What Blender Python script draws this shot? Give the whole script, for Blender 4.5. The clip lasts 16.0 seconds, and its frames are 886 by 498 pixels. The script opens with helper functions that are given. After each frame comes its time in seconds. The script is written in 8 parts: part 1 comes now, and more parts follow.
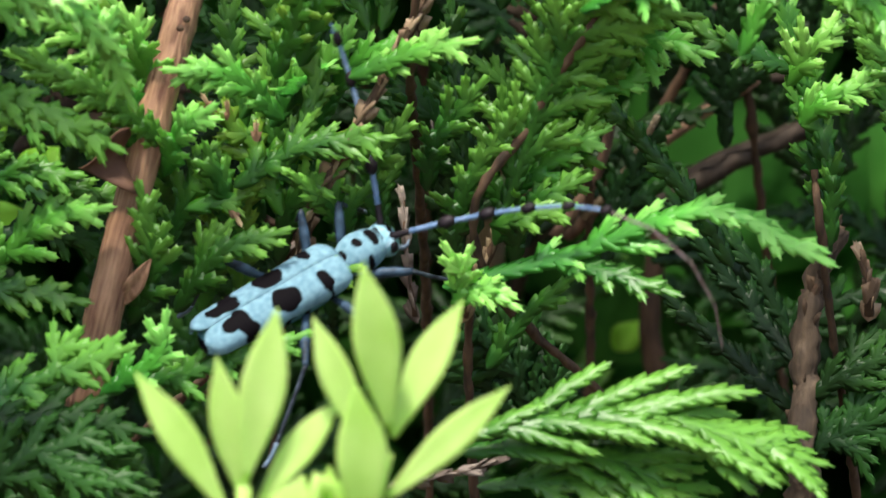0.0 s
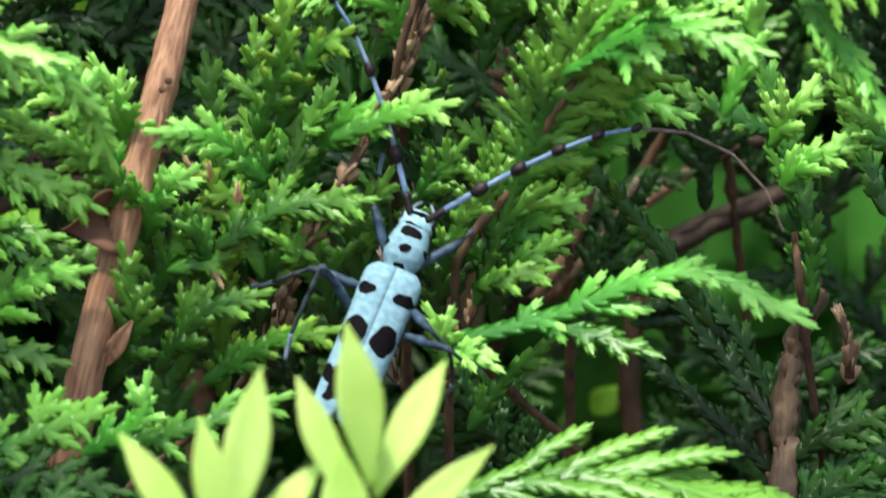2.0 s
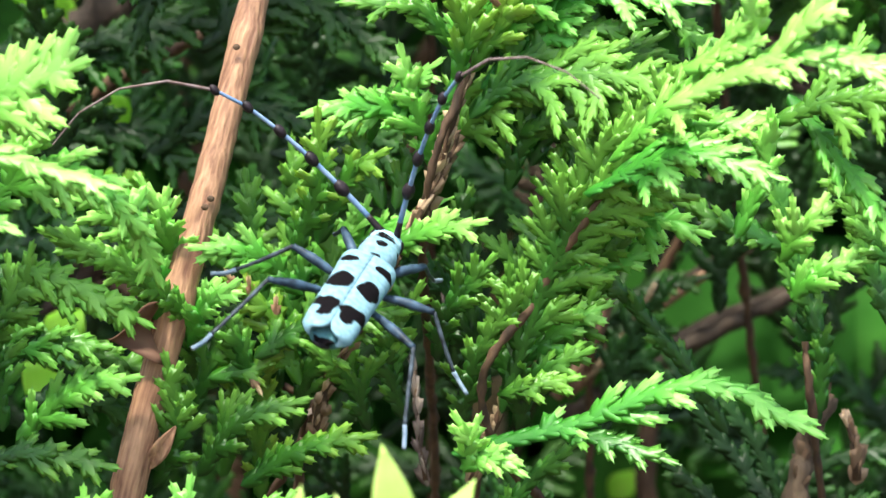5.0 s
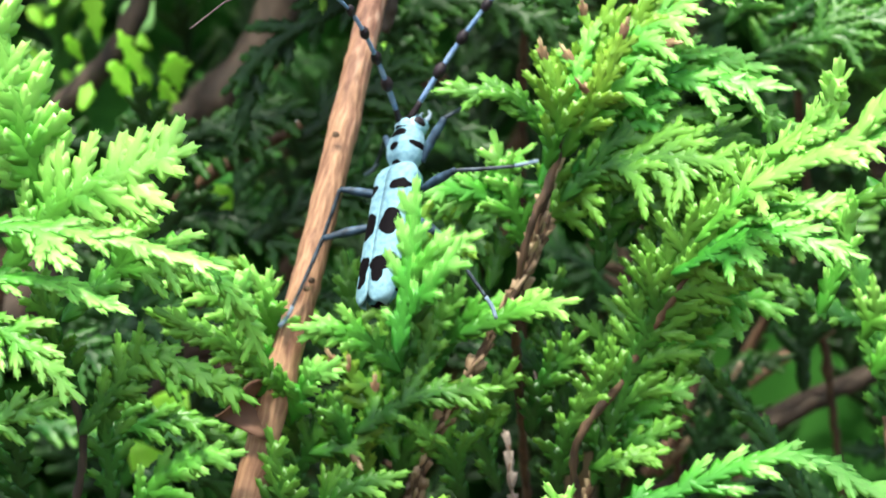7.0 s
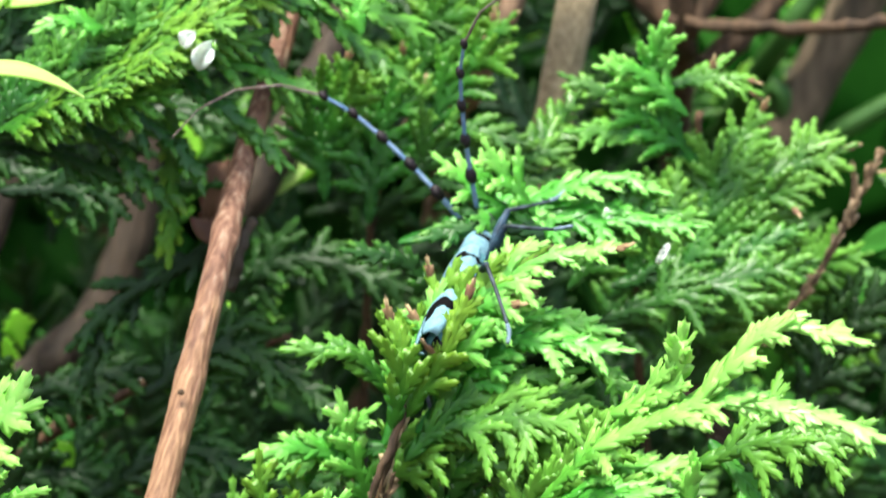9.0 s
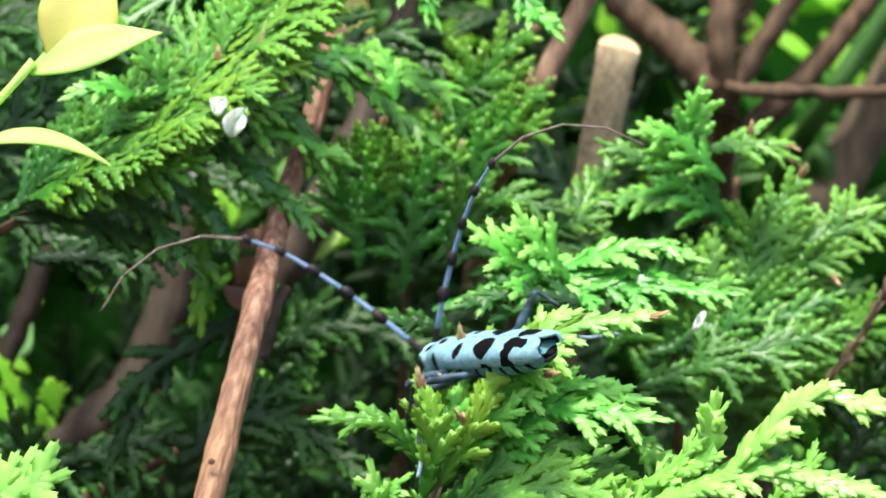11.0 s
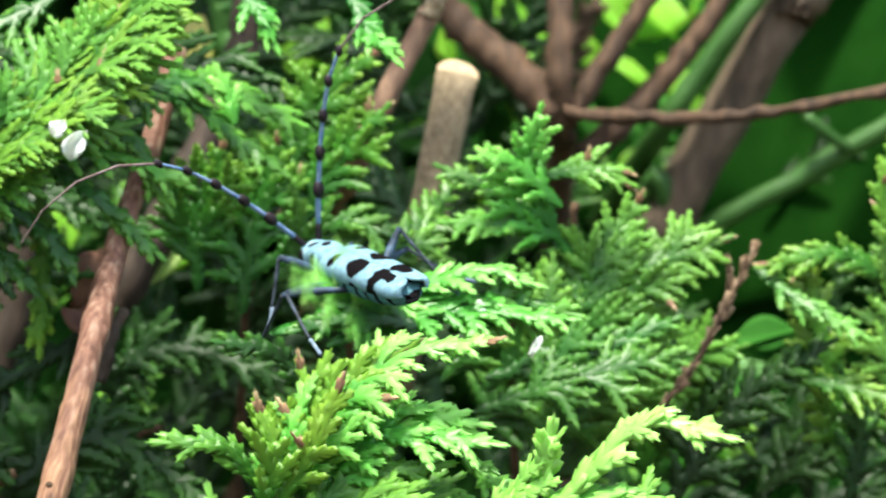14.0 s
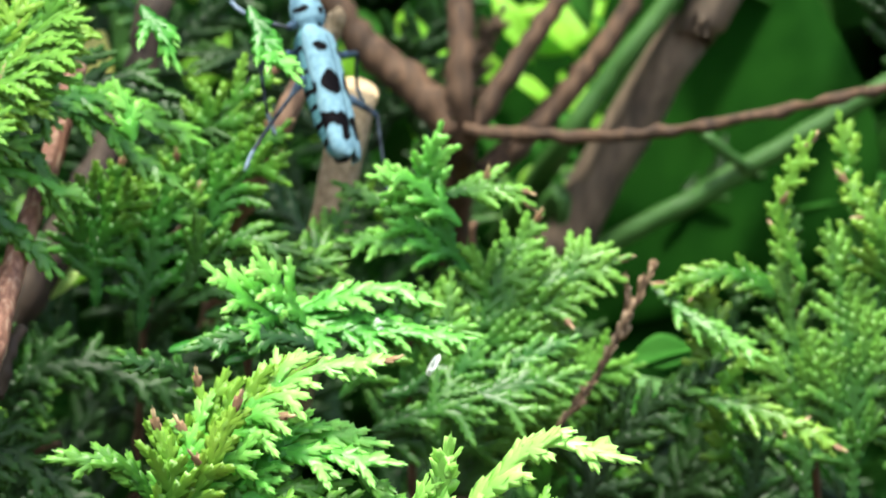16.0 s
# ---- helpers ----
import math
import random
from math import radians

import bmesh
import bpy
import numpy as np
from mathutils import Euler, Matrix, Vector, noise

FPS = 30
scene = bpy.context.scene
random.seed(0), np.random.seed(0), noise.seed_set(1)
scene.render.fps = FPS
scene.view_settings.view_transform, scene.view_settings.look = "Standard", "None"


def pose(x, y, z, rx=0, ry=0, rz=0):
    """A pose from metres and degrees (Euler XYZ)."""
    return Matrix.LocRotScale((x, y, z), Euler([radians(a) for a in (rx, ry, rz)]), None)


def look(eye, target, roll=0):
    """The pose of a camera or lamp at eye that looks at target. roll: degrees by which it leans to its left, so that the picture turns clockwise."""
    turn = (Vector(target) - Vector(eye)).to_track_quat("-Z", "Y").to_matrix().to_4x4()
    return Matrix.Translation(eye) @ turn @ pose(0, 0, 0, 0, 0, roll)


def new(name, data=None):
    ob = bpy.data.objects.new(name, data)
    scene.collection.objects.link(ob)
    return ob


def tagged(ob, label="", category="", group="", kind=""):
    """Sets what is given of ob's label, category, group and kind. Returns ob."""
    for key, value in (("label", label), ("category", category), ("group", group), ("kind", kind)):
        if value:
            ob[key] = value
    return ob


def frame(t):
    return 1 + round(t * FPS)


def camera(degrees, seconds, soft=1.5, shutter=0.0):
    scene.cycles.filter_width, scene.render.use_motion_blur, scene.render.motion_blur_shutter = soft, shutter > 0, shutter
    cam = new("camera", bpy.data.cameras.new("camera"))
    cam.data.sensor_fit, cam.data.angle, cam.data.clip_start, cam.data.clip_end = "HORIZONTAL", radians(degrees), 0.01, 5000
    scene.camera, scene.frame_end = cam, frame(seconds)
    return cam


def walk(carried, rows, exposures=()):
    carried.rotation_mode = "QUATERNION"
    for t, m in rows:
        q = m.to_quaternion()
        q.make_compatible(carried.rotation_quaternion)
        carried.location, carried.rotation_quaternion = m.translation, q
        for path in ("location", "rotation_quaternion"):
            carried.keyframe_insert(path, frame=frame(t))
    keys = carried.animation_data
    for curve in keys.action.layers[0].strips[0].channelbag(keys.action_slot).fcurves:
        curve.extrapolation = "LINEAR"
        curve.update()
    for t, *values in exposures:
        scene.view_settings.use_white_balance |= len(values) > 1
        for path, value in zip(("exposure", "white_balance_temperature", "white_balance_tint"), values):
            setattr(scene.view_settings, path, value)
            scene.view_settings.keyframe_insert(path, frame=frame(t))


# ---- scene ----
cam = camera(12.0, 16.0, soft=1.45, shutter=0.5)
cam.data.dof.use_dof = True
cam.data.dof.focus_distance = 0.477
cam.data.dof.aperture_fstop = 40.0
PATH = [
    (0, pose(0.0018, -0.4632, 0.9962, 90.001, 0, -0.001) @ pose(0, 0, 0, 0, 0, -0.000)),
    (0.5, pose(0.0007, -0.4631, 0.9941, 90.263, 0, -0.321) @ pose(0, 0, 0, 0, 0, -0.026)),
    (1, pose(0.0015, -0.4636, 0.9943, 90.354, 0, -0.493) @ pose(0, 0, 0, 0, 0, 0.041)),
    (1.5, pose(0.0009, -0.4636, 0.9947, 90.306, 0, -0.556) @ pose(0, 0, 0, 0, 0, 0.031)),
    (2, pose(0.0006, -0.4637, 0.9951, 90.976, 0, -0.404) @ pose(0, 0, 0, 0, 0, 0.030)),
    (2.5, pose(0.0008, -0.4633, 0.9935, 91.396, 0, -0.289) @ pose(0, 0, 0, 0, 0, 0.008)),
    (3, pose(0.0035, -0.4668, 0.9946, 91.372, 0, 0.066) @ pose(0, 0, 0, 0, 0, 0.099)),
    (3.2, pose(0.0054, -0.4671, 0.9959, 91.250, 0, 0.339) @ pose(0, 0, 0, 0, 0, 0.078)),
    (5.3, pose(-0.0033, -0.4894, 1.0050, 91.289, 0, -0.339) @ pose(0, 0, 0, 0, 0, 0.188)),
    (5.5, pose(-0.0043, -0.4873, 1.0023, 91.745, 0, -0.415) @ pose(0, 0, 0, 0, 0, -0.055)),
    (6, pose(-0.0025, -0.5004, 1.0031, 91.818, 0, -0.077) @ pose(0, 0, 0, 0, 0, 0.050)),
    (6.5, pose(-0.0028, -0.5059, 1.0024, 92.093, 0, 0.301) @ pose(0, 0, 0, 0, 0, 0.044)),
    (7, pose(-0.0020, -0.5068, 1.0009, 92.737, 0, 0.961) @ pose(0, 0, 0, 0, 0, -0.005)),
    (7.5, pose(-0.0014, -0.5060, 1.0008, 93.292, 0, 1.186) @ pose(0, 0, 0, 0, 0, -0.056)),
    (8, pose(-0.0022, -0.5056, 1.0004, 94.394, 0, 1.101) @ pose(0, 0, 0, 0, 0, 0.077)),
    (8.5, pose(-0.0042, -0.5076, 0.9997, 95.421, 0, -0.985) @ pose(0, 0, 0, 0, 0, 0.321)),
    (8.7, pose(-0.0052, -0.5090, 0.9995, 95.901, 0, -1.473) @ pose(0, 0, 0, 0, 0, 0.461)),
    (10.8, pose(0.0000, -0.5056, 1.0021, 97.234, 0, -1.045) @ pose(0, 0, 0, 0, 0, 0.421)),
    (11, pose(-0.0002, -0.5047, 1.0013, 97.185, 0, -0.482) @ pose(0, 0, 0, 0, 0, 0.542)),
    (11.5, pose(0.0028, -0.5036, 1.0011, 97.252, 0, -0.353) @ pose(0, 0, 0, 0, 0, 0.666)),
    (12, pose(0.0003, -0.5043, 1.0018, 97.248, 0, -1.012) @ pose(0, 0, 0, 0, 0, 0.533)),
    (12.5, pose(0.0037, -0.5044, 1.0020, 97.237, 0, -1.262) @ pose(0, 0, 0, 0, 0, 0.684)),
    (13, pose(0.0014, -0.5073, 1.0027, 97.378, 0, -3.381) @ pose(0, 0, 0, 0, 0, 0.732)),
    (13.5, pose(0.0006, -0.5066, 1.0026, 97.388, 0, -3.378) @ pose(0, 0, 0, 0, 0, 0.658)),
    (14, pose(-0.0003, -0.5069, 1.0025, 97.374, 0, -2.699) @ pose(0, 0, 0, 0, 0, 0.532)),
    (14.5, pose(0.0017, -0.5069, 1.0020, 97.427, 0, -2.279) @ pose(0, 0, 0, 0, 0, 0.509)),
    (15, pose(0.0013, -0.5059, 1.0027, 97.356, 0, -2.361) @ pose(0, 0, 0, 0, 0, 0.509)),
    (15.5, pose(0.0011, -0.5068, 1.0027, 97.513, 0, -3.793) @ pose(0, 0, 0, 0, 0, 0.755)),
    (16, pose(0.0002, -0.5080, 1.0040, 97.461, 0, -4.024) @ pose(0, 0, 0, 0, 0, 0.728)),
]
EXPOSURES = [(0, 0.75, 6500, 10), (2, 0.95, 6500, 10), (3.2, 1.23, 6500, 9), (5.3, 1.48, 6500, 7), (8.7, 1.33, 6500, 3), (10.8, 1.27, 6500, 6), (13, 1.31, 6500, 7), (16, 1.31, 6500, 7)]
walk(cam, PATH, EXPOSURES)

# ---- sky and sun: bright, hazy day ----
SUN_UP, SUN_TURN = 62.0, 198.0
world = bpy.data.worlds.new("sky")
scene.world = world
world.use_nodes = True
wn = world.node_tree.nodes
sky = wn.new("ShaderNodeTexSky")
sky.sky_type = "NISHITA"
sky.sun_disc = False
sky.sun_elevation, sky.sun_rotation = radians(SUN_UP), radians(SUN_TURN)
sky.dust_density = 3.0
wn["Background"].inputs[1].default_value = 0.15
world.node_tree.links.new(sky.outputs[0], wn["Background"].inputs[0])
sun = new("sun", bpy.data.lights.new("sun", "SUN"))
sun.data.energy, sun.data.angle, sun.data.color = 2.8, radians(6), (1.0, 0.95, 0.86)
a_, e_ = radians(SUN_TURN), radians(SUN_UP)
sun.matrix_world = look((math.sin(a_) * math.cos(e_) * 3, math.cos(a_) * math.cos(e_) * 3, 1 + math.sin(e_) * 3), (0, 0, 1))


# ---- materials ----
def material(name):
    m = bpy.data.materials.new(name)
    m.use_nodes = True
    return m, m.node_tree.nodes, m.node_tree.links


def noise_node(nodes, links, scale, detail=4.0, coord="Object"):
    tc = nodes.new("ShaderNodeTexCoord")
    n = nodes.new("ShaderNodeTexNoise")
    n.inputs["Scale"].default_value, n.inputs["Detail"].default_value = scale, detail
    links.new(tc.outputs[coord], n.inputs["Vector"])
    return n


def ramp_node(nodes, stops):
    r = nodes.new("ShaderNodeValToRGB")
    while len(r.color_ramp.elements) < len(stops):
        r.color_ramp.elements.new(0.5)
    for el, (p, c) in zip(r.color_ramp.elements, stops):
        el.position, el.color = p, (*c, 1)
    return r


def bump_node(nodes, links, height, bsdf, strength=0.4, distance=0.0003):
    b = nodes.new("ShaderNodeBump")
    b.inputs["Strength"].default_value, b.inputs["Distance"].default_value = strength, distance
    links.new(height, b.inputs["Height"])
    links.new(b.outputs[0], bsdf.inputs["Normal"])


def needle_material(name, old, mid, young, rough=0.36, through_light=0.28, gloss=0.5):
    """Scale leaves: colour by the age of the growth, with patches and leaf-to-leaf variation."""
    m, n, l = material(name)
    bsdf = n["Principled BSDF"]
    age = n.new("ShaderNodeAttribute")
    age.attribute_name = "age"
    patch = noise_node(n, l, 160.0, 3.0)
    geo = n.new("ShaderNodeNewGeometry")
    info = n.new("ShaderNodeObjectInfo")
    add = n.new("ShaderNodeMath")
    add.operation = "MULTIPLY_ADD"
    add.inputs[1].default_value = 0.5
    l.new(patch.outputs["Fac"], add.inputs[0])
    l.new(age.outputs["Fac"], add.inputs[2])
    sub = n.new("ShaderNodeMath")
    sub.operation = "SUBTRACT"
    sub.inputs[1].default_value = 0.25
    l.new(add.outputs[0], sub.inputs[0])
    r = ramp_node(n, [(0.0, old), (0.5, mid), (1.0, young)])
    l.new(sub.outputs[0], r.inputs[0])
    hsv = n.new("ShaderNodeHueSaturation")
    mv = n.new("ShaderNodeMapRange")
    mv.inputs["To Min"].default_value, mv.inputs["To Max"].default_value = 0.9, 1.1
    l.new(geo.outputs["Random Per Island"], mv.inputs["Value"])
    mh = n.new("ShaderNodeMapRange")
    mh.inputs["To Min"].default_value, mh.inputs["To Max"].default_value = 0.488, 0.506
    l.new(info.outputs["Random"], mh.inputs["Value"])
    l.new(mv.outputs[0], hsv.inputs["Value"])
    l.new(mh.outputs[0], hsv.inputs["Hue"])
    l.new(r.outputs[0], hsv.inputs["Color"])
    l.new(hsv.outputs[0], bsdf.inputs["Base Color"])
    bsdf.inputs["Roughness"].default_value = rough
    bsdf.inputs["Specular IOR Level"].default_value = gloss
    fine = noise_node(n, l, 2500.0, 3.0)
    bump_node(n, l, fine.outputs["Fac"], bsdf, 0.3, 0.0002)
    tr = n.new("ShaderNodeBsdfTranslucent")
    bright = n.new("ShaderNodeHueSaturation")
    bright.inputs["Value"].default_value, bright.inputs["Hue"].default_value = 1.7, 0.485
    l.new(hsv.outputs[0], bright.inputs["Color"])
    l.new(bright.outputs[0], tr.inputs["Color"])
    mix = n.new("ShaderNodeMixShader")
    mix.inputs[0].default_value = through_light
    l.new(bsdf.outputs[0], mix.inputs[1])
    l.new(tr.outputs[0], mix.inputs[2])
    l.new(mix.outputs[0], n["Material Output"].inputs["Surface"])
    return m


def bark_material(name, dark, light, scale=300.0, rough=0.8, stretch=(1, 1, 0.18), blotch=0.6, lean=0.0):
    """Bark or bare wood with its grain drawn out along the stem, which leans by so many degrees to the side."""
    m, n, l = material(name)
    bsdf = n["Principled BSDF"]
    tc = n.new("ShaderNodeTexCoord")
    mp = n.new("ShaderNodeMapping")
    mp.vector_type = "TEXTURE"
    mp.inputs["Rotation"].default_value = (0, radians(lean), 0)
    mp.inputs["Scale"].default_value = [1 / q for q in stretch]
    l.new(tc.outputs["Object"], mp.inputs["Vector"])
    fine = n.new("ShaderNodeTexNoise")
    fine.inputs["Scale"].default_value, fine.inputs["Detail"].default_value = scale * 3, 6.0
    l.new(mp.outputs[0], fine.inputs["Vector"])
    big = noise_node(n, l, scale * 0.5, 3.0)
    add = n.new("ShaderNodeMath")
    add.operation = "MULTIPLY_ADD"
    add.inputs[1].default_value = blotch
    l.new(big.outputs["Fac"], add.inputs[0])
    l.new(fine.outputs["Fac"], add.inputs[2])
    r = ramp_node(n, [(0.25 + 0.5 * blotch, dark), (0.7 + 0.55 * blotch, light)])
    l.new(add.outputs[0], r.inputs[0])
    l.new(r.outputs[0], bsdf.inputs["Base Color"])
    bsdf.inputs["Roughness"].default_value = rough
    bump_node(n, l, fine.outputs["Fac"], bsdf, 0.7, 0.0006)
    return m


def leaf_material(name, base, vein, through_light=0.4, rough=0.45, gloss=0.35):
    m, n, l = material(name)
    bsdf = n["Principled BSDF"]
    big = noise_node(n, l, 120.0, 4.0)
    r = ramp_node(n, [(0.3, base), (0.7, vein)])
    l.new(big.outputs["Fac"], r.inputs[0])
    l.new(r.outputs[0], bsdf.inputs["Base Color"])
    bsdf.inputs["Roughness"].default_value = rough
    bsdf.inputs["Specular IOR Level"].default_value = gloss
    fine = noise_node(n, l, 900.0, 4.0)
    bump_node(n, l, fine.outputs["Fac"], bsdf, 0.25, 0.0003)
    tr = n.new("ShaderNodeBsdfTranslucent")
    bright = n.new("ShaderNodeHueSaturation")
    bright.inputs["Value"].default_value = 1.6
    l.new(r.outputs[0], bright.inputs["Color"])
    l.new(bright.outputs[0], tr.inputs["Color"])
    mix = n.new("ShaderNodeMixShader")
    mix.inputs[0].default_value = through_light
    l.new(bsdf.outputs[0], mix.inputs[1])
    l.new(tr.outputs[0], mix.inputs[2])
    l.new(mix.outputs[0], n["Material Output"].inputs["Surface"])
    return m


GREEN = needle_material("scale_leaf_green", (0.010, 0.05, 0.008), (0.034, 0.16, 0.016), (0.17, 0.44, 0.055))
# SHADE: darker twin of the green scales, the hedge's inner shade put into its colour
SHADE_GREEN = needle_material("scale_leaf_shade_green", (0.006, 0.021, 0.005), (0.012, 0.046, 0.008), (0.036, 0.13, 0.017), 0.42, 0.2, 0.28)
LIME = needle_material("scale_leaf_lime", (0.035, 0.2, 0.02), (0.11, 0.45, 0.045), (0.35, 0.74, 0.16))
PALE = needle_material("scale_leaf_pale", (0.10, 0.42, 0.04), (0.22, 0.60, 0.09), (0.40, 0.76, 0.19))
OLIVE = needle_material("scale_leaf_olive", (0.016, 0.1, 0.01), (0.05, 0.22, 0.016), (0.2, 0.42, 0.04))
DRY = needle_material("dry_scale", (0.13, 0.085, 0.045), (0.27, 0.185, 0.1), (0.48, 0.36, 0.21), 0.8, 0.1)
BROWN_TIP = needle_material("withered_tip", (0.15, 0.085, 0.04), (0.28, 0.17, 0.085), (0.5, 0.37, 0.2), 0.7, 0.15)
GREY_DRY = needle_material("grey_dry_scale", (0.08, 0.06, 0.045), (0.18, 0.14, 0.115), (0.36, 0.3, 0.25), 0.85, 0.1, 0.2)
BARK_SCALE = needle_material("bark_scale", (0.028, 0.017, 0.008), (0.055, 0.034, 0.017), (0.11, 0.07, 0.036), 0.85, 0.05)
MID_LEAF = leaf_material("mid_green_leaf", (0.035, 0.17, 0.018), (0.06, 0.23, 0.03), 0.35, 0.7, 0.1)
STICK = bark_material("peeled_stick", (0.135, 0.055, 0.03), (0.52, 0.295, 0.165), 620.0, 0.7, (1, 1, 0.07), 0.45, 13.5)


def bark_and_shade(m, low, high, bark):
    """Reddish bark clings to a peeled stick, patchily from the height low on and all over from high on. Its dark tone
    also paints in the shade under the hanging spray.
    """
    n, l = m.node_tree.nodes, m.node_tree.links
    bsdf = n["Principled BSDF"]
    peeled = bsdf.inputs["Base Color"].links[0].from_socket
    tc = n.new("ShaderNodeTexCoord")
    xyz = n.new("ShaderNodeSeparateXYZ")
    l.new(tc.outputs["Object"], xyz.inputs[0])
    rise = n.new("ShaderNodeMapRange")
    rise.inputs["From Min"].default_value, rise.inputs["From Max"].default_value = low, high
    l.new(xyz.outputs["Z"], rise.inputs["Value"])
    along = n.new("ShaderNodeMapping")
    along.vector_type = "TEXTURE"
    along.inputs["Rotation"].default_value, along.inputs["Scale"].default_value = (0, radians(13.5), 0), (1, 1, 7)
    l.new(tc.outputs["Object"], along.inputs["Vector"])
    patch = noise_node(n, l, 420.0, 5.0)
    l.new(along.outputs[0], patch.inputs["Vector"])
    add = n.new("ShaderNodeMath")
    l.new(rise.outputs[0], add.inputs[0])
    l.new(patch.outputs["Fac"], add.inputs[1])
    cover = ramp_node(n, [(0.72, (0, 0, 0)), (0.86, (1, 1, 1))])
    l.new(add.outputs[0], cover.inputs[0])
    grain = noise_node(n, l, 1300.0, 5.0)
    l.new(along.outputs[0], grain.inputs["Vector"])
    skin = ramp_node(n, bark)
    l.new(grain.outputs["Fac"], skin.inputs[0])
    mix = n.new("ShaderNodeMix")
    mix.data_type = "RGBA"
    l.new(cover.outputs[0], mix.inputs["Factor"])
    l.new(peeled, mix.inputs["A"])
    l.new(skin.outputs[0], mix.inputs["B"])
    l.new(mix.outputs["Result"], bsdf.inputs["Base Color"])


# upper stick: clinging bark, with the hanging spray's shade put into the colour
bark_and_shade(STICK, 1.03, 1.085, [(0.3, (0.09, 0.036, 0.02)), (0.52, (0.24, 0.115, 0.07)), (0.72, (0.42, 0.29, 0.2))])
BARK = bark_material("brown_bark", (0.026, 0.014, 0.006), (0.125, 0.07, 0.035), 260.0)
LOW_BARK = bark_material("low_branch_bark", (0.028, 0.018, 0.011), (0.13, 0.088, 0.052), 330.0)
GREY_BARK = bark_material("grey_bark", (0.018, 0.012, 0.007), (0.064, 0.043, 0.027), 240.0)
TRUNK_BARK = bark_material("trunk_bark", (0.045, 0.032, 0.02), (0.17, 0.125, 0.08), 200.0)
TAN_BARK = bark_material("tan_bark", (0.085, 0.045, 0.028), (0.28, 0.17, 0.1), 260.0)
CUT_BARK = bark_material("cut_branch_bark", (0.16, 0.115, 0.06), (0.42, 0.33, 0.2), 480.0, 0.85, (1, 1, 0.6), 0.4)
CUT_WOOD = bark_material("fresh_cut_wood", (0.42, 0.29, 0.15), (0.62, 0.47, 0.28), 260.0, 0.7, (1, 1, 1))
DEAD_LEAF = leaf_material("dead_leaf", (0.08, 0.035, 0.022), (0.24, 0.13, 0.08), 0.15, 0.7)
YOUNG_LEAF = leaf_material("young_leaf", (0.46, 0.68, 0.15), (0.64, 0.8, 0.3), 0.42)
PALE_LEAF = leaf_material("pale_leaf", (0.4, 0.62, 0.16), (0.55, 0.72, 0.25), 0.35)
YELLOW_LEAF = leaf_material("yellowing_leaf", (0.6, 0.58, 0.12), (0.72, 0.68, 0.25), 0.35)
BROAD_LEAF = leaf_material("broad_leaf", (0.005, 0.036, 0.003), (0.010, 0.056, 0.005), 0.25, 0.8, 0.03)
# brighter than the other green leaves: sunshine on them is put into the colour
SUN_TONED_LEAF = leaf_material("sun_toned_leaf", (0.26, 0.58, 0.04), (0.38, 0.68, 0.08), 0.5)
STALK = leaf_material("green_stalk", (0.04, 0.125, 0.022), (0.065, 0.17, 0.036), 0.2, 0.5)
WHITE_BIT = leaf_material("white_petal", (0.66, 0.72, 0.66), (0.88, 0.9, 0.86), 0.35, 0.6)
SOIL = bark_material("soil", (0.02, 0.015, 0.01), (0.1, 0.07, 0.045), 25.0, 0.95, (1, 1, 1))
SOFT_LEAF = leaf_material("soft_green_leaf", (0.16, 0.36, 0.1), (0.24, 0.46, 0.17), 0.35, 0.6, 0.2)
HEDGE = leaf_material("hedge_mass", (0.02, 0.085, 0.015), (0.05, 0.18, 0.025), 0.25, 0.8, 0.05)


# ---- mesh tools ----
def part(name, mesh, mat, parent=None, label=""):
    ob = new(name, mesh)
    ob.parent = parent
    mesh.materials.append(mat) if not mesh.materials else None
    return tagged(ob, label)


def mesh_of(name, verts, faces, age=None, smooth=True):
    """A mesh out of arrays; all faces have the same number of corners."""
    me = bpy.data.meshes.new(name)
    verts = np.asarray(verts, dtype=np.float32)
    faces = np.asarray(faces, dtype=np.int32)
    me.vertices.add(len(verts))
    me.vertices.foreach_set("co", verts.ravel())
    k = faces.shape[1]
    me.loops.add(faces.size)
    me.loops.foreach_set("vertex_index", faces.ravel())
    me.polygons.add(len(faces))
    me.polygons.foreach_set("loop_start", np.arange(len(faces), dtype=np.int32) * k)
    me.polygons.foreach_set("use_smooth", np.full(len(faces), smooth))
    if age is not None:
        me.attributes.new("age", "FLOAT", "POINT").data.foreach_set("value", np.asarray(age, dtype=np.float32))
    me.update(calc_edges=True)
    return me


def unit(v):
    v = np.asarray(v, dtype=float)
    return v / max(1e-12, np.linalg.norm(v))


def curve_points(pts, step):
    """A smooth curve through the points, sampled about every step metres."""
    p = np.array(pts, dtype=float)
    if len(p) == 2:
        p = np.array([p[0], (p[0] + p[1]) / 2, p[1]])
    q = np.vstack([2 * p[0] - p[1], p, 2 * p[-1] - p[-2]])
    out = []
    for i in range(1, len(q) - 2):
        for u in np.linspace(0, 1, 24, endpoint=False):
            a, b, c, d = q[i - 1], q[i], q[i + 1], q[i + 2]
            out.append(0.5 * (2 * b + (c - a) * u + (2 * a - 5 * b + 4 * c - d) * u * u + (3 * b - a - 3 * c + d) * u ** 3))
    out.append(p[-1])
    out = np.array(out)
    s = np.concatenate([[0], np.cumsum(np.linalg.norm(np.diff(out, axis=0), axis=1))])
    n = max(3, int(round(s[-1] / step)) + 1)
    w = np.linspace(0, s[-1], n)
    return np.stack([np.interp(w, s, out[:, j]) for j in range(3)], 1)


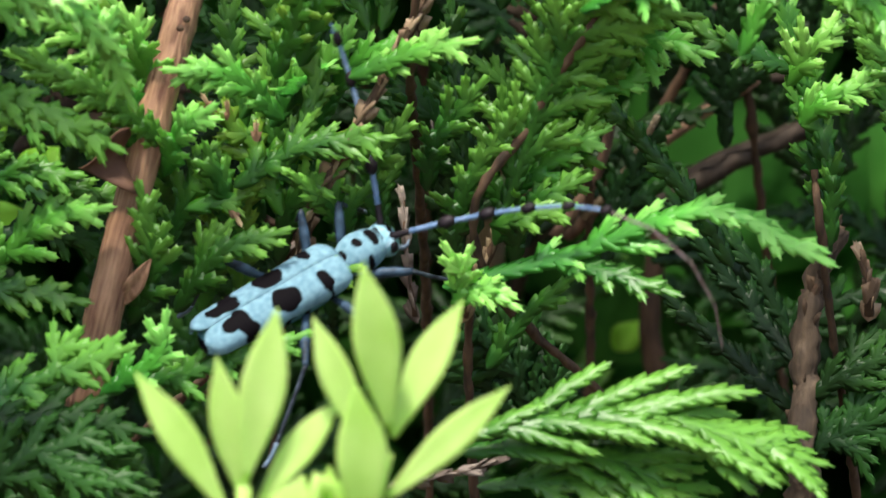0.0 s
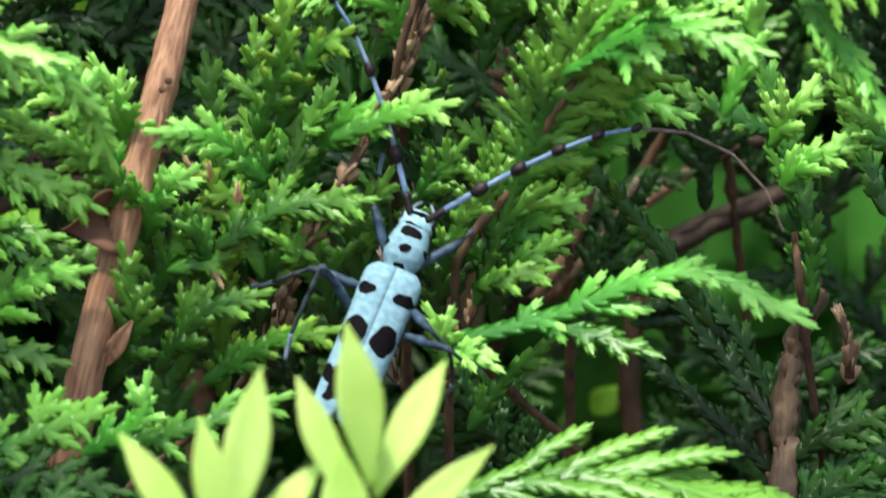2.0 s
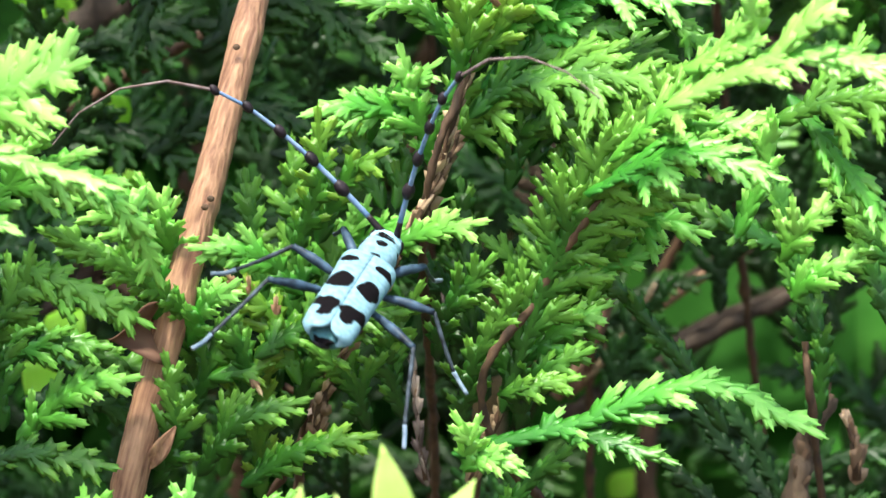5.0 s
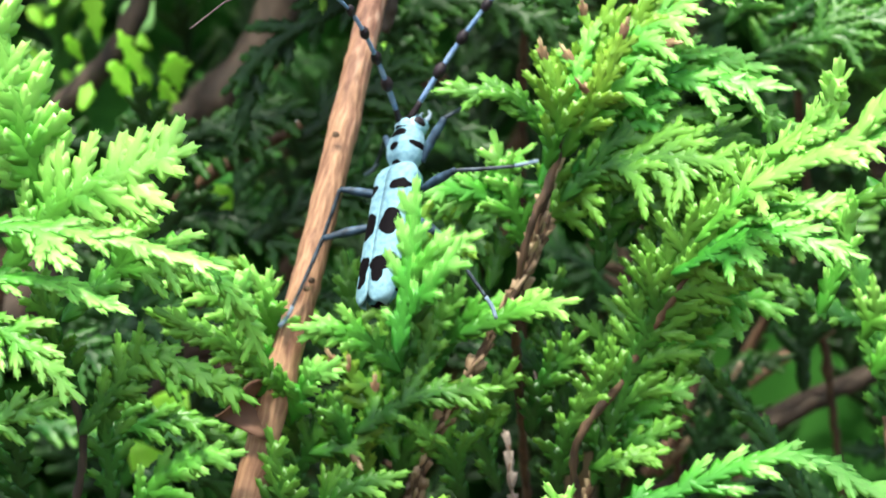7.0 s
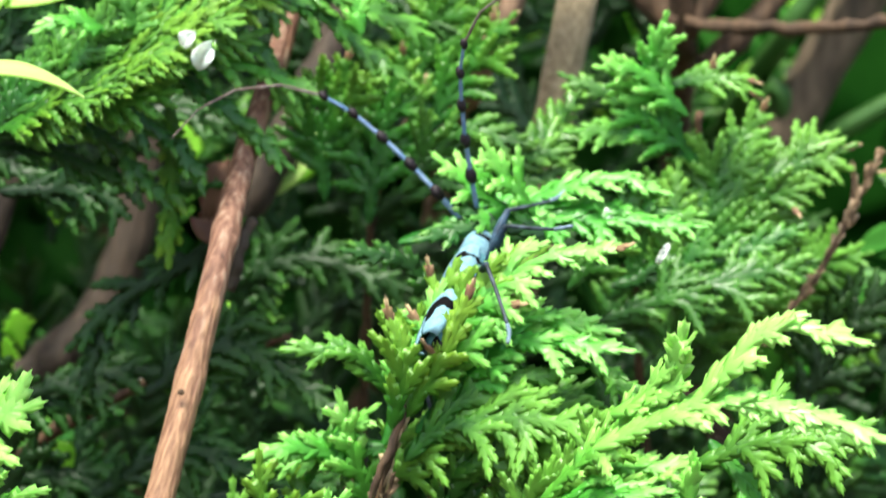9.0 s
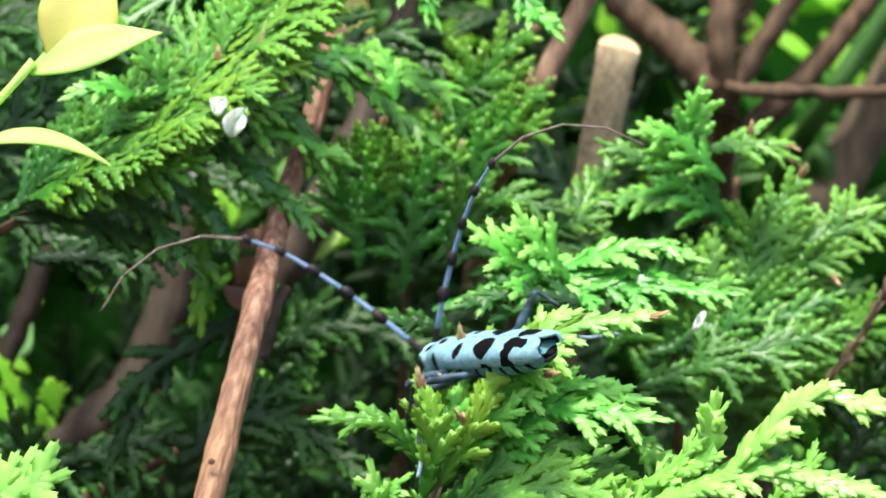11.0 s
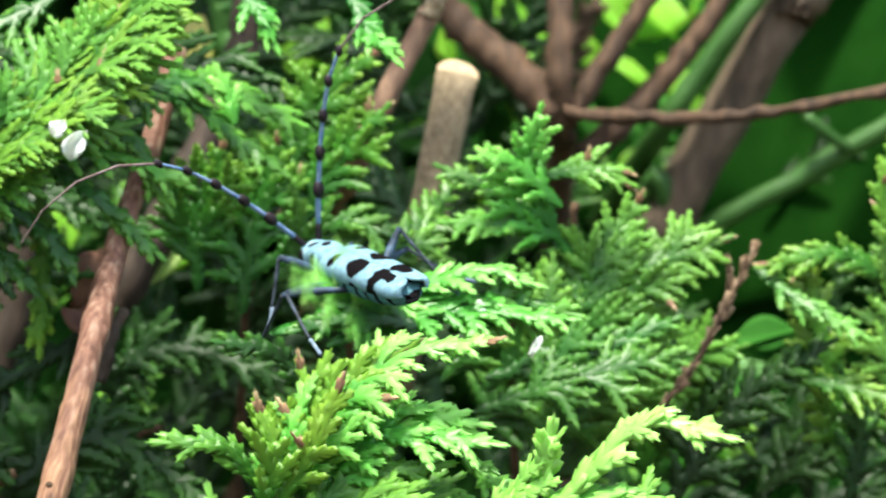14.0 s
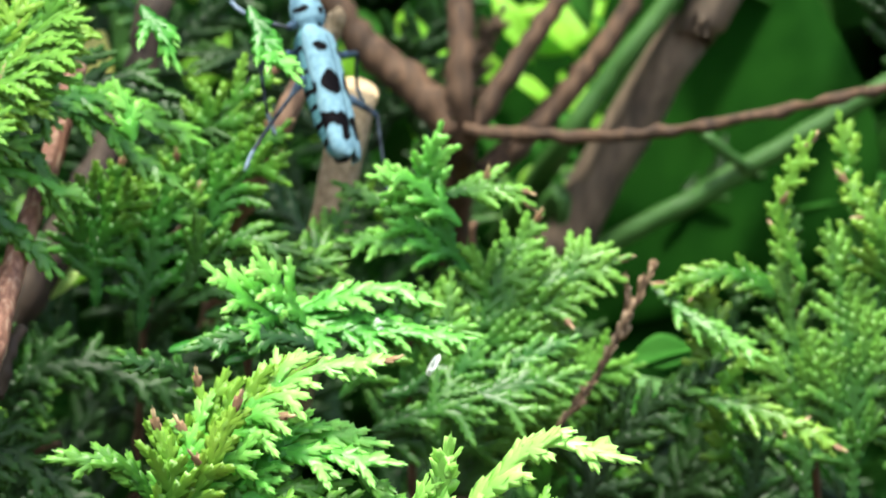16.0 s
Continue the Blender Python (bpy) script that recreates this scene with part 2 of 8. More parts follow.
def tube_arrays(pts, r0, r1, sides=10, step=0.002, rough=0.08, seed=0, knots=()):
    """A tapered stem with an uneven surface and closed ends. knots: (place along it 0..1, swelling)."""
    rng = np.random.default_rng(seed)
    p = curve_points(pts, step)
    n = len(p)
    t = np.gradient(p, axis=0)
    t /= np.linalg.norm(t, axis=1)[:, None]
    ref = np.array([0.0, -1.0, 0.0]) if abs(t[0][1]) < 0.9 else np.array([1.0, 0, 0])
    f = np.linspace(0, 1, n)
    rad = r0 + (r1 - r0) * f
    for place, swell in knots:
        rad = rad * (1 + swell * np.exp(-((f - place) * n * step / 0.0022) ** 2))
    wob = rng.normal(0, 1, (n, sides))
    for _ in range(2):
        wob = (wob + np.roll(wob, 1, 1) + np.roll(wob, -1, 1)) / 2.2
    ang = np.linspace(0, 2 * np.pi, sides, endpoint=False)
    u = np.cross(t, ref)
    u /= np.linalg.norm(u, axis=1)[:, None]
    v = np.cross(t, u)
    ring = rad[:, None] * (1 + rough * wob)
    co = p[:, None] + ring[..., None] * (np.cos(ang)[None, :, None] * u[:, None] + np.sin(ang)[None, :, None] * v[:, None])
    verts = co.reshape(-1, 3)
    i, j = np.meshgrid(np.arange(n - 1), np.arange(sides), indexing="ij")
    a, b = i * sides + j, i * sides + (j + 1) % sides
    quads = np.stack([a, b, b + sides, a + sides], -1).reshape(-1, 4)
    tris = np.vstack([quads[:, [0, 1, 2]], quads[:, [0, 2, 3]]])
    caps = []
    for base, centre, flip in ((0, p[0], 1), ((n - 1) * sides, p[-1], 0)):
        c = len(verts)
        verts = np.vstack([verts, centre[None]])
        for k in range(sides):
            x, y = base + k, base + (k + 1) % sides
            caps.append((c, y, x) if flip else (c, x, y))
    return verts, np.vstack([tris, np.array(caps)])


def stem(name, pts, r0, r1, mat, parent=None, label="", **kw):
    v, f = tube_arrays(pts, r0, r1, **kw)
    return part(name, mesh_of(name, v, f), mat, parent, label)


# One whorl of scale leaves, pressed flat: two side scales that meet in the middle and end in a tip that stands off,
# and a low one on the front and on the back. x across, y along, z out of the flat.
def whorl(detail):
    v, f = [], []

    def sheet(pts, tris, flip):
        o = len(v)
        v.extend(pts)
        f.extend(tuple(o + k for k in (t[::-1] if flip else t)) for t in tris)

    for s in (1, -1):
        edge = [(0.74 * s, -0.12, 0.0), (1.0 * s, 0.4, 0.02), (1.06 * s, 0.96, 0.05), (0.5 * s, 0.94, 0.04)]
        if detail:
            top = [(0.0, -0.45, 0.2), (0.0, 1.1, 0.17), (0.4 * s, 0.3, 0.24), (0.62 * s, 0.66, 0.2)]
            tris = [(4, 0, 6), (0, 1, 6), (1, 7, 6), (1, 2, 7), (2, 3, 7), (3, 6, 7), (3, 5, 6), (5, 4, 6)]
        else:
            top = [(0.0, -0.45, 0.19), (0.0, 1.1, 0.16), (0.5 * s, 0.45, 0.23)]
            tris = [(4, 0, 6), (0, 1, 6), (1, 2, 6), (2, 3, 6), (3, 5, 6), (5, 4, 6)]
        m = len(top)
        low = [tuple((k if k < 4 else k + m) for k in t[::-1]) for t in tris]
        sheet(edge + top + [(x, y, -z) for x, y, z in top], tris + low, s < 0)
    if detail:
        for s in (1, -1):
            sheet([(0.0, -0.25, 0.21 * s), (0.42, 0.2, 0.2 * s), (0.36, 0.7, 0.21 * s), (0.0, 1.24, 0.27 * s), (-0.36, 0.7, 0.21 * s), (-0.42, 0.2, 0.2 * s),
                   (0.0, 0.25, 0.29 * s), (0.0, 0.78, 0.31 * s)],
                  [(0, 1, 6), (1, 2, 6), (2, 7, 6), (2, 3, 7), (3, 4, 7), (4, 6, 7), (4, 5, 6), (5, 0, 6)], s < 0)
    return np.array(v, dtype=float), np.array(f)


WHORL, WHORL_PLAIN = whorl(True), whorl(False)


def tip_taper(i, n):
    """The last whorls of a branchlet close to a blunt point."""
    left = n - 1 - i
    return (0.5, 0.8, 0.95)[left] if left < min(3, n - 1) else 1.0


class Sprig:
    """Collects whorls along branchlets and turns them into one mesh."""

    def __init__(self, seed):
        self.rng = np.random.default_rng(seed)
        self.rows = []

    def branchlet(self, start, direction, normal, length, size, bend, age0, age1, splay=1.0):
        """Walks from start, turning towards bend on the way. Returns the points and the directions passed."""
        step = size * 1.06
        n = max(2, int(length / step))
        p, d = np.array(start, dtype=float), unit(direction)
        trail = []
        for i in range(n):
            f = i / max(1, n - 1)
            side = unit(np.cross(d, normal))
            nn = unit(np.cross(side, d))
            nn = unit(nn + 0.12 * self.rng.normal() * side)
            w = size * (0.74 - 0.05 * f) * splay * (0.9 + 0.2 * self.rng.random())
            w *= tip_taper(i, n)
            self.rows.append((*p, *d, *nn, size * (1.22 + 0.15 * self.rng.random()), w, age0 + (age1 - age0) * f))
            trail.append((p.copy(), d.copy(), nn.copy()))
            p = p + d * step * (0.75 if i == n - 2 else 1.0)
            d = unit(d + np.asarray(bend) * step / max(length, 1e-4) + 0.04 * self.rng.normal(size=3))
        return trail

    def mesh(self, name, plain=False):
        r = np.array(self.rows)
        tv, tf = WHORL_PLAIN if plain else WHORL
        p, d, n = r[:, 0:3], r[:, 3:6], r[:, 6:9]
        x = np.cross(d, n)
        s, w = r[:, 9], r[:, 10]
        jit = 1 + 0.07 * self.rng.normal(size=(len(r), len(tv), 1))
        co = (p[:, None] + x[:, None] * (tv[None, :, 0:1] * w[:, None, None]) * jit + d[:, None] * (tv[None, :, 1:2] * s[:, None, None])
              + n[:, None] * (tv[None, :, 2:3] * w[:, None, None]))
        faces = tf[None] + (np.arange(len(r)) * len(tv))[:, None, None]
        # leaf tips are a little younger than their bases
        age = r[:, 11][:, None] + 0.22 * (tv[None, :, 1] - 0.4)
        return mesh_of(name, co.reshape(-1, 3), faces.reshape(-1, 3), age.reshape(-1))


SPRAY_SEED = [100]
SPRAY_LABEL = {"scale_leaf_green": "green scaly spray", "scale_leaf_shade_green": "dark green spray, shade in its colour", "scale_leaf_lime": "fresh lime-green spray",
               "scale_leaf_olive": "olive-green older spray", "scale_leaf_pale": "pale yellow-green fresh spray", "bark_scale": "withered brown inner spray"}


def spray(parent, pts, side, mat, size=0.00148, gap=0.0026, angle=42, start=0.12, tilt=(0, -1, 0.25), droop=0.45, age=(0.1, 0.75), sub=True, plain=False,
          lead=0.5, name="spray", label="", fill=1.0, wide=1.0, brown=0.0):
    """A flat conifer spray: an axis through pts with side branchlets up to `side` metres long, and smaller ones on those."""
    SPRAY_SEED[0] += 1
    g = Sprig(SPRAY_SEED[0])
    rng = g.rng
    size *= 1.1
    gap *= 0.72
    axis = curve_points(pts, size * 1.06)
    n = len(axis)
    tang = np.gradient(axis, axis=0)
    tang /= np.linalg.norm(tang, axis=1)[:, None]
    normal = unit(tilt)
    length = n * size * 1.06
    for i in range(n):
        f = i / (n - 1)
        s_ = unit(np.cross(tang[i], normal))
        nn = unit(np.cross(s_, tang[i]))
        g.rows.append((*axis[i], *tang[i], *nn, size * 1.35, size * wide * (0.62 - 0.06 * f) * tip_taper(i, n), age[0] + (age[1] - age[0]) * f ** 1.3))
    count = max(2, int(length * (1 - start) / gap))
    for k in range(count):
        f = start + (1 - start) * (k + 0.3 + 0.4 * rng.random()) / count
        i = min(n - 2, int(f * (n - 1)))
        sgn = 1 if k % 2 else -1
        if rng.random() > fill:
            continue
        s_ = unit(np.cross(tang[i], normal))
        nn = unit(np.cross(s_, tang[i]))
        prof = min(1.0, 0.55 + 2.2 * (f - start)) * (1 - f) ** lead + 0.12
        ll = side * prof * (0.75 + 0.5 * rng.random())
        a = radians(angle + 8 * rng.normal())
        d = math.cos(a) * tang[i] + math.sin(a) * sgn * s_ + 0.12 * rng.normal() * nn
        bend = 0.45 * tang[i] + np.array([0, 0, -droop]) + 0.15 * rng.normal(size=3)
        a0 = age[0] + (age[1] - age[0]) * f ** 1.3
        a1 = min(1.15, a0 + 0.5 * (age[1] - age[0]) + 0.15)
        trail = g.branchlet(axis[i], d, nn, ll, size * 0.9, bend, a0, a1, wide)
        if sub and ll > 0.0065:
            m = int(ll / (gap * 1.6))
            for q in range(m):
                h = 0.25 + 0.6 * (q + 0.5 * rng.random()) / max(1, m)
                p0, d0, n0 = trail[min(len(trail) - 1, int(h * len(trail)))]
                s2 = unit(np.cross(d0, n0)) * (1 if q % 2 else -1)
                b = radians(38 + 7 * rng.normal())
                l2 = ll * 0.42 * (1 - h) + 0.0034
                g.branchlet(p0, math.cos(b) * d0 + math.sin(b) * s2, n0, l2, size * 0.84, 0.4 * d0 + np.array([0, 0, -droop * 0.5]),
                            a0 + (a1 - a0) * h, a1, wide)
    ob = part(name, g.mesh(name, plain), mat, parent, label or SPRAY_LABEL[mat.name])
    if brown:
        tip = Sprig(SPRAY_SEED[0] + 5000)
        for q in range(3):
            r = g.rows[n - 1] if q == 0 else g.rows[int(rng.integers(max(1, int(len(g.rows) * 0.5)), len(g.rows)))]
            tip.branchlet(r[0:3], np.array(r[3:6]) + 0.25 * rng.normal(size=3), np.array(r[6:9]), 0.0022 * brown, size * 0.8, (0, 0, 0.1), 0.3, 0.9, 0.6)
        part("withered_tip", tip.mesh("withered_tip"), BROWN_TIP, parent, "withered orange-brown tips")
    return ob


def dry_shoot(parent, pts, mat, r, label, splay=1.0):
    """A woody shoot clothed in withered, pointed scales."""
    SPRAY_SEED[0] += 1
    g = Sprig(SPRAY_SEED[0])
    axis = curve_points(pts, 0.001)
    tang = np.gradient(axis, axis=0)
    for i, p in enumerate(axis):
        d = unit(tang[i])
        a = i * 1.9
        nn = unit(np.cross(d, np.array([math.cos(a), math.sin(a), 0.3])))
        f = i / len(axis)
        g.rows.append((*p, *unit(d + 0.16 * g.rng.normal(size=3)), *nn, 0.0013 + 0.0009 * g.rng.random(), r * 1.05 * splay * (1 - 0.3 * f) * (0.6 + 0.7 * g.rng.random()), 0.1 + 0.9 * g.rng.random()))
    st = part("shoot", g.mesh("shoot"), mat, parent, label)
    v, f = tube_arrays(pts, r * 0.55, r * 0.35, sides=8, step=0.003, rough=0.15)
    part("wood", mesh_of("wood", v, f), BARK, st)
    return st


def leaf_arrays(base, tip, width, face, curl=0.15, fold=0.25, thick=0.0003, shape=0.45, nu=16, nv=6, wave=0.0, seed=0, ragged=0.0):
    """A broad leaf from base to tip; face: the way its upper side looks; shape: where it is widest."""
    rng = np.random.default_rng(seed)
    b, t = np.array(base, float), np.array(tip, float)
    ax = t - b
    ln = np.linalg.norm(ax)
    d = ax / ln
    s = unit(np.cross(d, unit(face)))
    n = unit(np.cross(s, d))
    ph = rng.random() * 6
    top = []
    for i in range(nu + 1):
        u = i / nu
        w = width * 0.5 * (math.sin(math.pi * u ** (math.log(0.5) / math.log(shape))) ** 1.15) + 0.0004 * (1 - u)
        w *= 1 - ragged * rng.random()
        for j in range(nv + 1):
            x = 2 * j / nv - 1
            h = fold * abs(x) * w - curl * ln * (u - 0.5) ** 2 * 2 + wave * ln * math.sin(9 * u + ph + 2 * x) * abs(x)
            top.append(b + d * ln * u + s * x * w + n * h)
    top = np.array(top)
    verts = np.vstack([top, top - n * thick])
    m = len(top)
    i, j = np.meshgrid(np.arange(nu), np.arange(nv), indexing="ij")
    a = (i * (nv + 1) + j).ravel()
    q = np.stack([a, a + 1, a + nv + 2, a + nv + 1], 1)
    faces = [q, q[:, ::-1] + m]
    edge = [k for k in range(nv)] + [k * (nv + 1) + nv for k in range(nu)] + [nu * (nv + 1) + nv - k for k in range(nv)] + [(nu - k) * (nv + 1) for k in range(nu)]
    e = np.array(edge)
    e2 = np.roll(e, -1)
    faces.append(np.stack([e2, e, e + m, e2 + m], 1))
    return verts, np.vstack(faces)


def leaf(name, base, tip, width, face, mat, parent, label="", **kw):
    v, f = leaf_arrays(base, tip, width, face, **kw)
    return part(name, mesh_of(name, v, f), mat, parent, label)


def thing(name, at, label, category, group=""):
    e = new(name)
    e.location = at
    e.empty_display_size = 0.01
    return tagged(e, label, category, group)


def settle(ob):
    """Parts were made in world space: keep them there under their thing."""
    inv = Matrix.Translation(-ob.location)
    for c in ob.children:
        c.matrix_parent_inverse = inv


# ---- ground ----
gv = [(x, y, 0.02 * noise.noise((x * 0.7, y * 0.7, 0)) if abs(x) < 12 and abs(y) < 12 else 0.0)
      for x in (-600, -60, -12, *np.linspace(-4, 4, 41), 12, 60, 600) for y in (-600, -60, -12, *np.linspace(-4, 4, 41), 12, 60, 600)]
gf = [(i * 47 + j, i * 47 + j + 1, i * 47 + j + 48, i * 47 + j + 47) for i in range(46) for j in range(46)]
ground = part("ground", mesh_of("ground", gv, np.array(gf)[:, ::-1]), SOIL)
tagged(ground, "dark brown soil under the hedge", "ground", kind="structure")

# ---- the conifer ----
shrub = thing("conifer_shrub", (0.02, 0.3, 0.0), "evergreen conifer hedge shrub with flat scaly green sprays", "shrub")
trunk = stem("trunk", [(0.02, 0.3, -0.02), (0.03, 0.32, 0.4), (0.02, 0.3, 0.85), (0.03, 0.2, 0.98), (0.0561, 0.1300, 1.0750), (0.0617, 0.1200, 1.0859), (0.0723, 0.1150, 1.1059), (0.0823, 0.1100, 1.1227), (0.0904, 0.1100, 1.1359), (0.2, 0.12, 1.35)], 0.006, 0.0032, TRUNK_BARK, shrub, "grey-brown main trunk", sides=16, step=0.006)
def bough(pts, r0, r1, mat=BARK, label="brown woody branch", **kw):
    kw = {"rough": 0.25, "step": 0.0012, **kw}
    return stem("branch", pts, r0, r1, mat, shrub, label, **kw)


# low, about the leafy sprig
b_low = bough([(0.03, 0.12, 0.8), (0.04, 0.06, 0.92), (0.0424, 0.0200, 0.9626), (0.0433, 0.0200, 0.9833), (0.0443, 0.0200, 0.9911), (0.0469, 0.0200, 0.9987)], 0.0018, 0.0015, LOW_BARK, "scaly brown branch with a broken end", rough=0.24, step=0.0011, sides=14, knots=((0.86, 0.2), (0.93, 0.25)))
dry_shoot(b_low, [(0.0425, 0.0195, 0.9665), (0.0433, 0.0195, 0.9833), (0.0443, 0.0195, 0.9911), (0.0467, 0.0195, 0.9983)], BARK_SCALE, 0.0015, "rough scaly bark with old leaf bases")
dry_shoot(b_low, [(0.0502, 0.0160, 0.9887), (0.0503, 0.0150, 0.9916), (0.0491, 0.0140, 0.9954)], DRY, 0.0011, "small withered brown shoot")
spray(b_low, [(0.0028, -0.0200, 0.9766), (0.0218, -0.0200, 0.9787), (0.0401, -0.0200, 0.9741)], 0.0135, GREEN, size=0.00165, gap=0.0022, sub=False, age=(0.55, 1.0), droop=0.4, tilt=(0, -1, 0.8), angle=30, lead=0.35)
spray(b_low, [(0.0046, -0.0180, 0.9748), (0.0147, -0.0180, 0.9754), (0.0284, -0.0180, 0.9700)], 0.011, GREEN, size=0.0016, gap=0.0024, sub=False, age=(0.5, 0.95), droop=0.4, tilt=(0, -1, 0.8), angle=30, lead=0.35)
spray(b_low, [(0.0064, -0.0150, 0.9710), (0.0177, -0.0180, 0.9718), (0.0265, -0.0200, 0.9689)], 0.010, GREEN, age=(0.35, 0.9), droop=0.3, tilt=(0, -1, 0.8))
spray(b_low, [(0.0028, -0.0060, 0.9923), (0.0155, -0.0100, 0.9956), (0.0298, -0.0150, 1.0003), (0.0410, -0.0180, 0.9955)], 0.0068, LIME, size=0.0017, age=(-0.1, 1.0), droop=0.3, tilt=(0, -1, 0.6), angle=30, start=0.2, gap=0.0042, sub=False)
spray(b_low, [(0.0126, -0.0080, 0.9950), (0.0191, -0.0120, 0.9938), (0.0251, -0.0140, 0.9919)], 0.004, GREEN, age=(0.3, 0.8), tilt=(0, -1, 0.6))
spray(b_low, [(0.0424, 0.0200, 0.9833), (0.0373, 0.0220, 0.9897), (0.0289, 0.0220, 0.9998)], 0.0028, SHADE_GREEN, age=(0.1, 0.4), angle=25, gap=0.005)
spray(b_low, [(0.0419, 0.0220, 0.9780), (0.0347, 0.0220, 0.9845), (0.0279, 0.0220, 0.9904)], 0.0028, SHADE_GREEN, age=(0.1, 0.4), angle=25, gap=0.005)
spray(b_low, [(0.0420, 0.0240, 0.9858), (0.0381, 0.0240, 0.9936), (0.0336, 0.0240, 0.9989)], 0.006, SHADE_GREEN, age=(0.3, 0.6), angle=25, gap=0.005)
spray(b_low, [(0.0441, 0.0180, 0.9795), (0.0478, 0.0160, 0.9821), (0.0540, 0.0140, 0.9847)], 0.008, SHADE_GREEN, age=(0.3, 0.8))
spray(b_low, [(0.0435, 0.0180, 0.9730), (0.0485, 0.0160, 0.9757), (0.0547, 0.0140, 0.9783)], 0.008, SHADE_GREEN, age=(0.3, 0.8))
spray(b_low, [(0.0340, 0.0120, 0.9950), (0.0295, 0.0100, 1.0020), (0.0192, 0.0060, 1.0135)], 0.003, GREEN, age=(0.2, 0.5), angle=28, gap=0.006, sub=False)

# right-hand column with fresh tufts
b_right = bough([(0.06, 0.1, 0.8), (0.055, 0.05, 0.93), (0.0449, 0.0120, 0.9937), (0.0434, 0.0100, 1.0051)], 0.0007, 0.0005)
spray(b_right, [(0.0449, 0.0120, 0.9962), (0.0434, 0.0100, 1.0096), (0.0409, 0.0100, 1.0203), (0.0377, 0.0100, 1.0280)], 0.006, GREEN, age=(0.3, 0.7), angle=24, gap=0.0035)
spray(b_right, [(0.0453, 0.0100, 0.9975), (0.0451, 0.0080, 1.0051), (0.0433, 0.0080, 1.0114)], 0.004, GREEN, age=(0.3, 0.6), angle=22)
spray(b_right, [(0.0421, 0.0060, 1.0107), (0.0448, 0.0040, 1.0132), (0.0492, 0.0040, 1.0144)], 0.006, LIME, age=(0.4, 0.95), angle=45, gap=0.0025)
spray(b_right, [(0.0406, 0.0060, 1.0151), (0.0429, 0.0040, 1.0188), (0.0460, 0.0040, 1.0207)], 0.006, LIME, age=(0.4, 0.95), angle=45, gap=0.0025)
spray(b_right, [(0.0406, 0.0060, 1.0164), (0.0335, 0.0040, 1.0188), (0.0294, 0.0040, 1.0207)], 0.004, GREEN, age=(0.3, 0.8), sub=False)
spray(b_right, [(0.0543, 0.0050, 1.0138), (0.0503, 0.0030, 1.0181), (0.0462, 0.0020, 1.0243)], 0.006, GREEN, age=(0.4, 0.9), angle=30)
spray(b_right, [(0.0534, 0.0080, 1.0076), (0.0508, 0.0080, 1.0146), (0.0489, 0.0080, 1.0190)], 0.006, GREEN, age=(0.3, 0.7), angle=30)

# middle: forked sprays
b_mid = bough([(0.01, 0.12, 0.75), (0.01, 0.05, 0.9), (0.0047, 0.0120, 0.9797), (0.0072, 0.0040, 0.9962), (0.0094, 0.0030, 1.0019)], 0.0007, 0.0005, BARK, rough=0.2)
dry_shoot(b_mid, [(0.0041, 0.0050, 0.9887), (0.0066, 0.0030, 0.9950), (0.0090, 0.0020, 1.0006), (0.0126, 0.0000, 1.0036)], DRY, 0.0009, "brown shoot with withered pointed scales")
spray(b_mid, [(0.0078, 0.0020, 0.9975), (0.0109, 0.0000, 1.0074), (0.0152, 0.0000, 1.0180), (0.0177, 0.0000, 1.0273)], 0.012, GREEN, age=(0.3, 0.75), angle=38)
spray(b_mid, [(0.0090, -0.0010, 1.0021), (0.0139, -0.0030, 1.0061), (0.0183, -0.0040, 1.0086)], 0.005, LIME, age=(-0.1, 0.8), angle=32)
spray(b_mid, [(0.0118, -0.0010, 1.0102), (0.0176, -0.0030, 1.0132), (0.0239, -0.0040, 1.0151)], 0.005, LIME, age=(-0.1, 0.7), angle=32)
spray(b_mid, [(0.0143, -0.0010, 1.0161), (0.0213, -0.0030, 1.0197), (0.0294, -0.0040, 1.0178)], 0.007, LIME, age=(-0.1, 0.65), angle=34)
spray(b_mid, [(0.0158, -0.0010, 1.0185), (0.0213, -0.0030, 1.0222), (0.0281, -0.0030, 1.0218)], 0.006, GREEN, age=(0.58, 1.1), angle=34)
spray(b_mid, [(0.0056, 0.0050, 0.9988), (0.0038, 0.0040, 1.0100), (0.0028, 0.0040, 1.0219)], 0.006, GREEN, age=(0.02, 0.35), angle=32)
spray(b_mid, [(0.0041, 0.0080, 1.0032), (0.0003, 0.0060, 1.0113), (-0.0035, 0.0060, 1.0145)], 0.006, GREEN, age=(0.02, 0.35), angle=32)
spray(b_mid, [(0.0077, -0.0020, 0.9990), (0.0102, -0.0040, 0.9996), (0.0145, -0.0050, 1.0005)], 0.0035, GREEN, age=(0.58, 0.98), angle=30)
spray(b_mid, [(0.0034, -0.0060, 0.9913), (0.0040, -0.0080, 0.9932), (0.0028, -0.0090, 0.9953)], 0.0035, LIME, age=(0.5, 1.0), gap=0.002)
spray(b_mid, [(0.0034, -0.0060, 0.9907), (0.0058, -0.0080, 0.9917), (0.0084, -0.0090, 0.9906)], 0.003, LIME, age=(0.5, 1.0), gap=0.002)
spray(b_mid, [(0.0072, 0.0040, 0.9837), (0.0109, 0.0020, 0.9888), (0.0152, 0.0000, 0.9925)], 0.004, GREEN, age=(0.48, 0.78), angle=30, gap=0.006, sub=False)
dry_shoot(b_mid, [(-0.0013, 0.0040, 0.9887), (-0.0022, 0.0040, 0.9956), (-0.0027, 0.0050, 1.0019)], GREY_DRY, 0.0006, "grey withered shreds of foliage", 1.1)
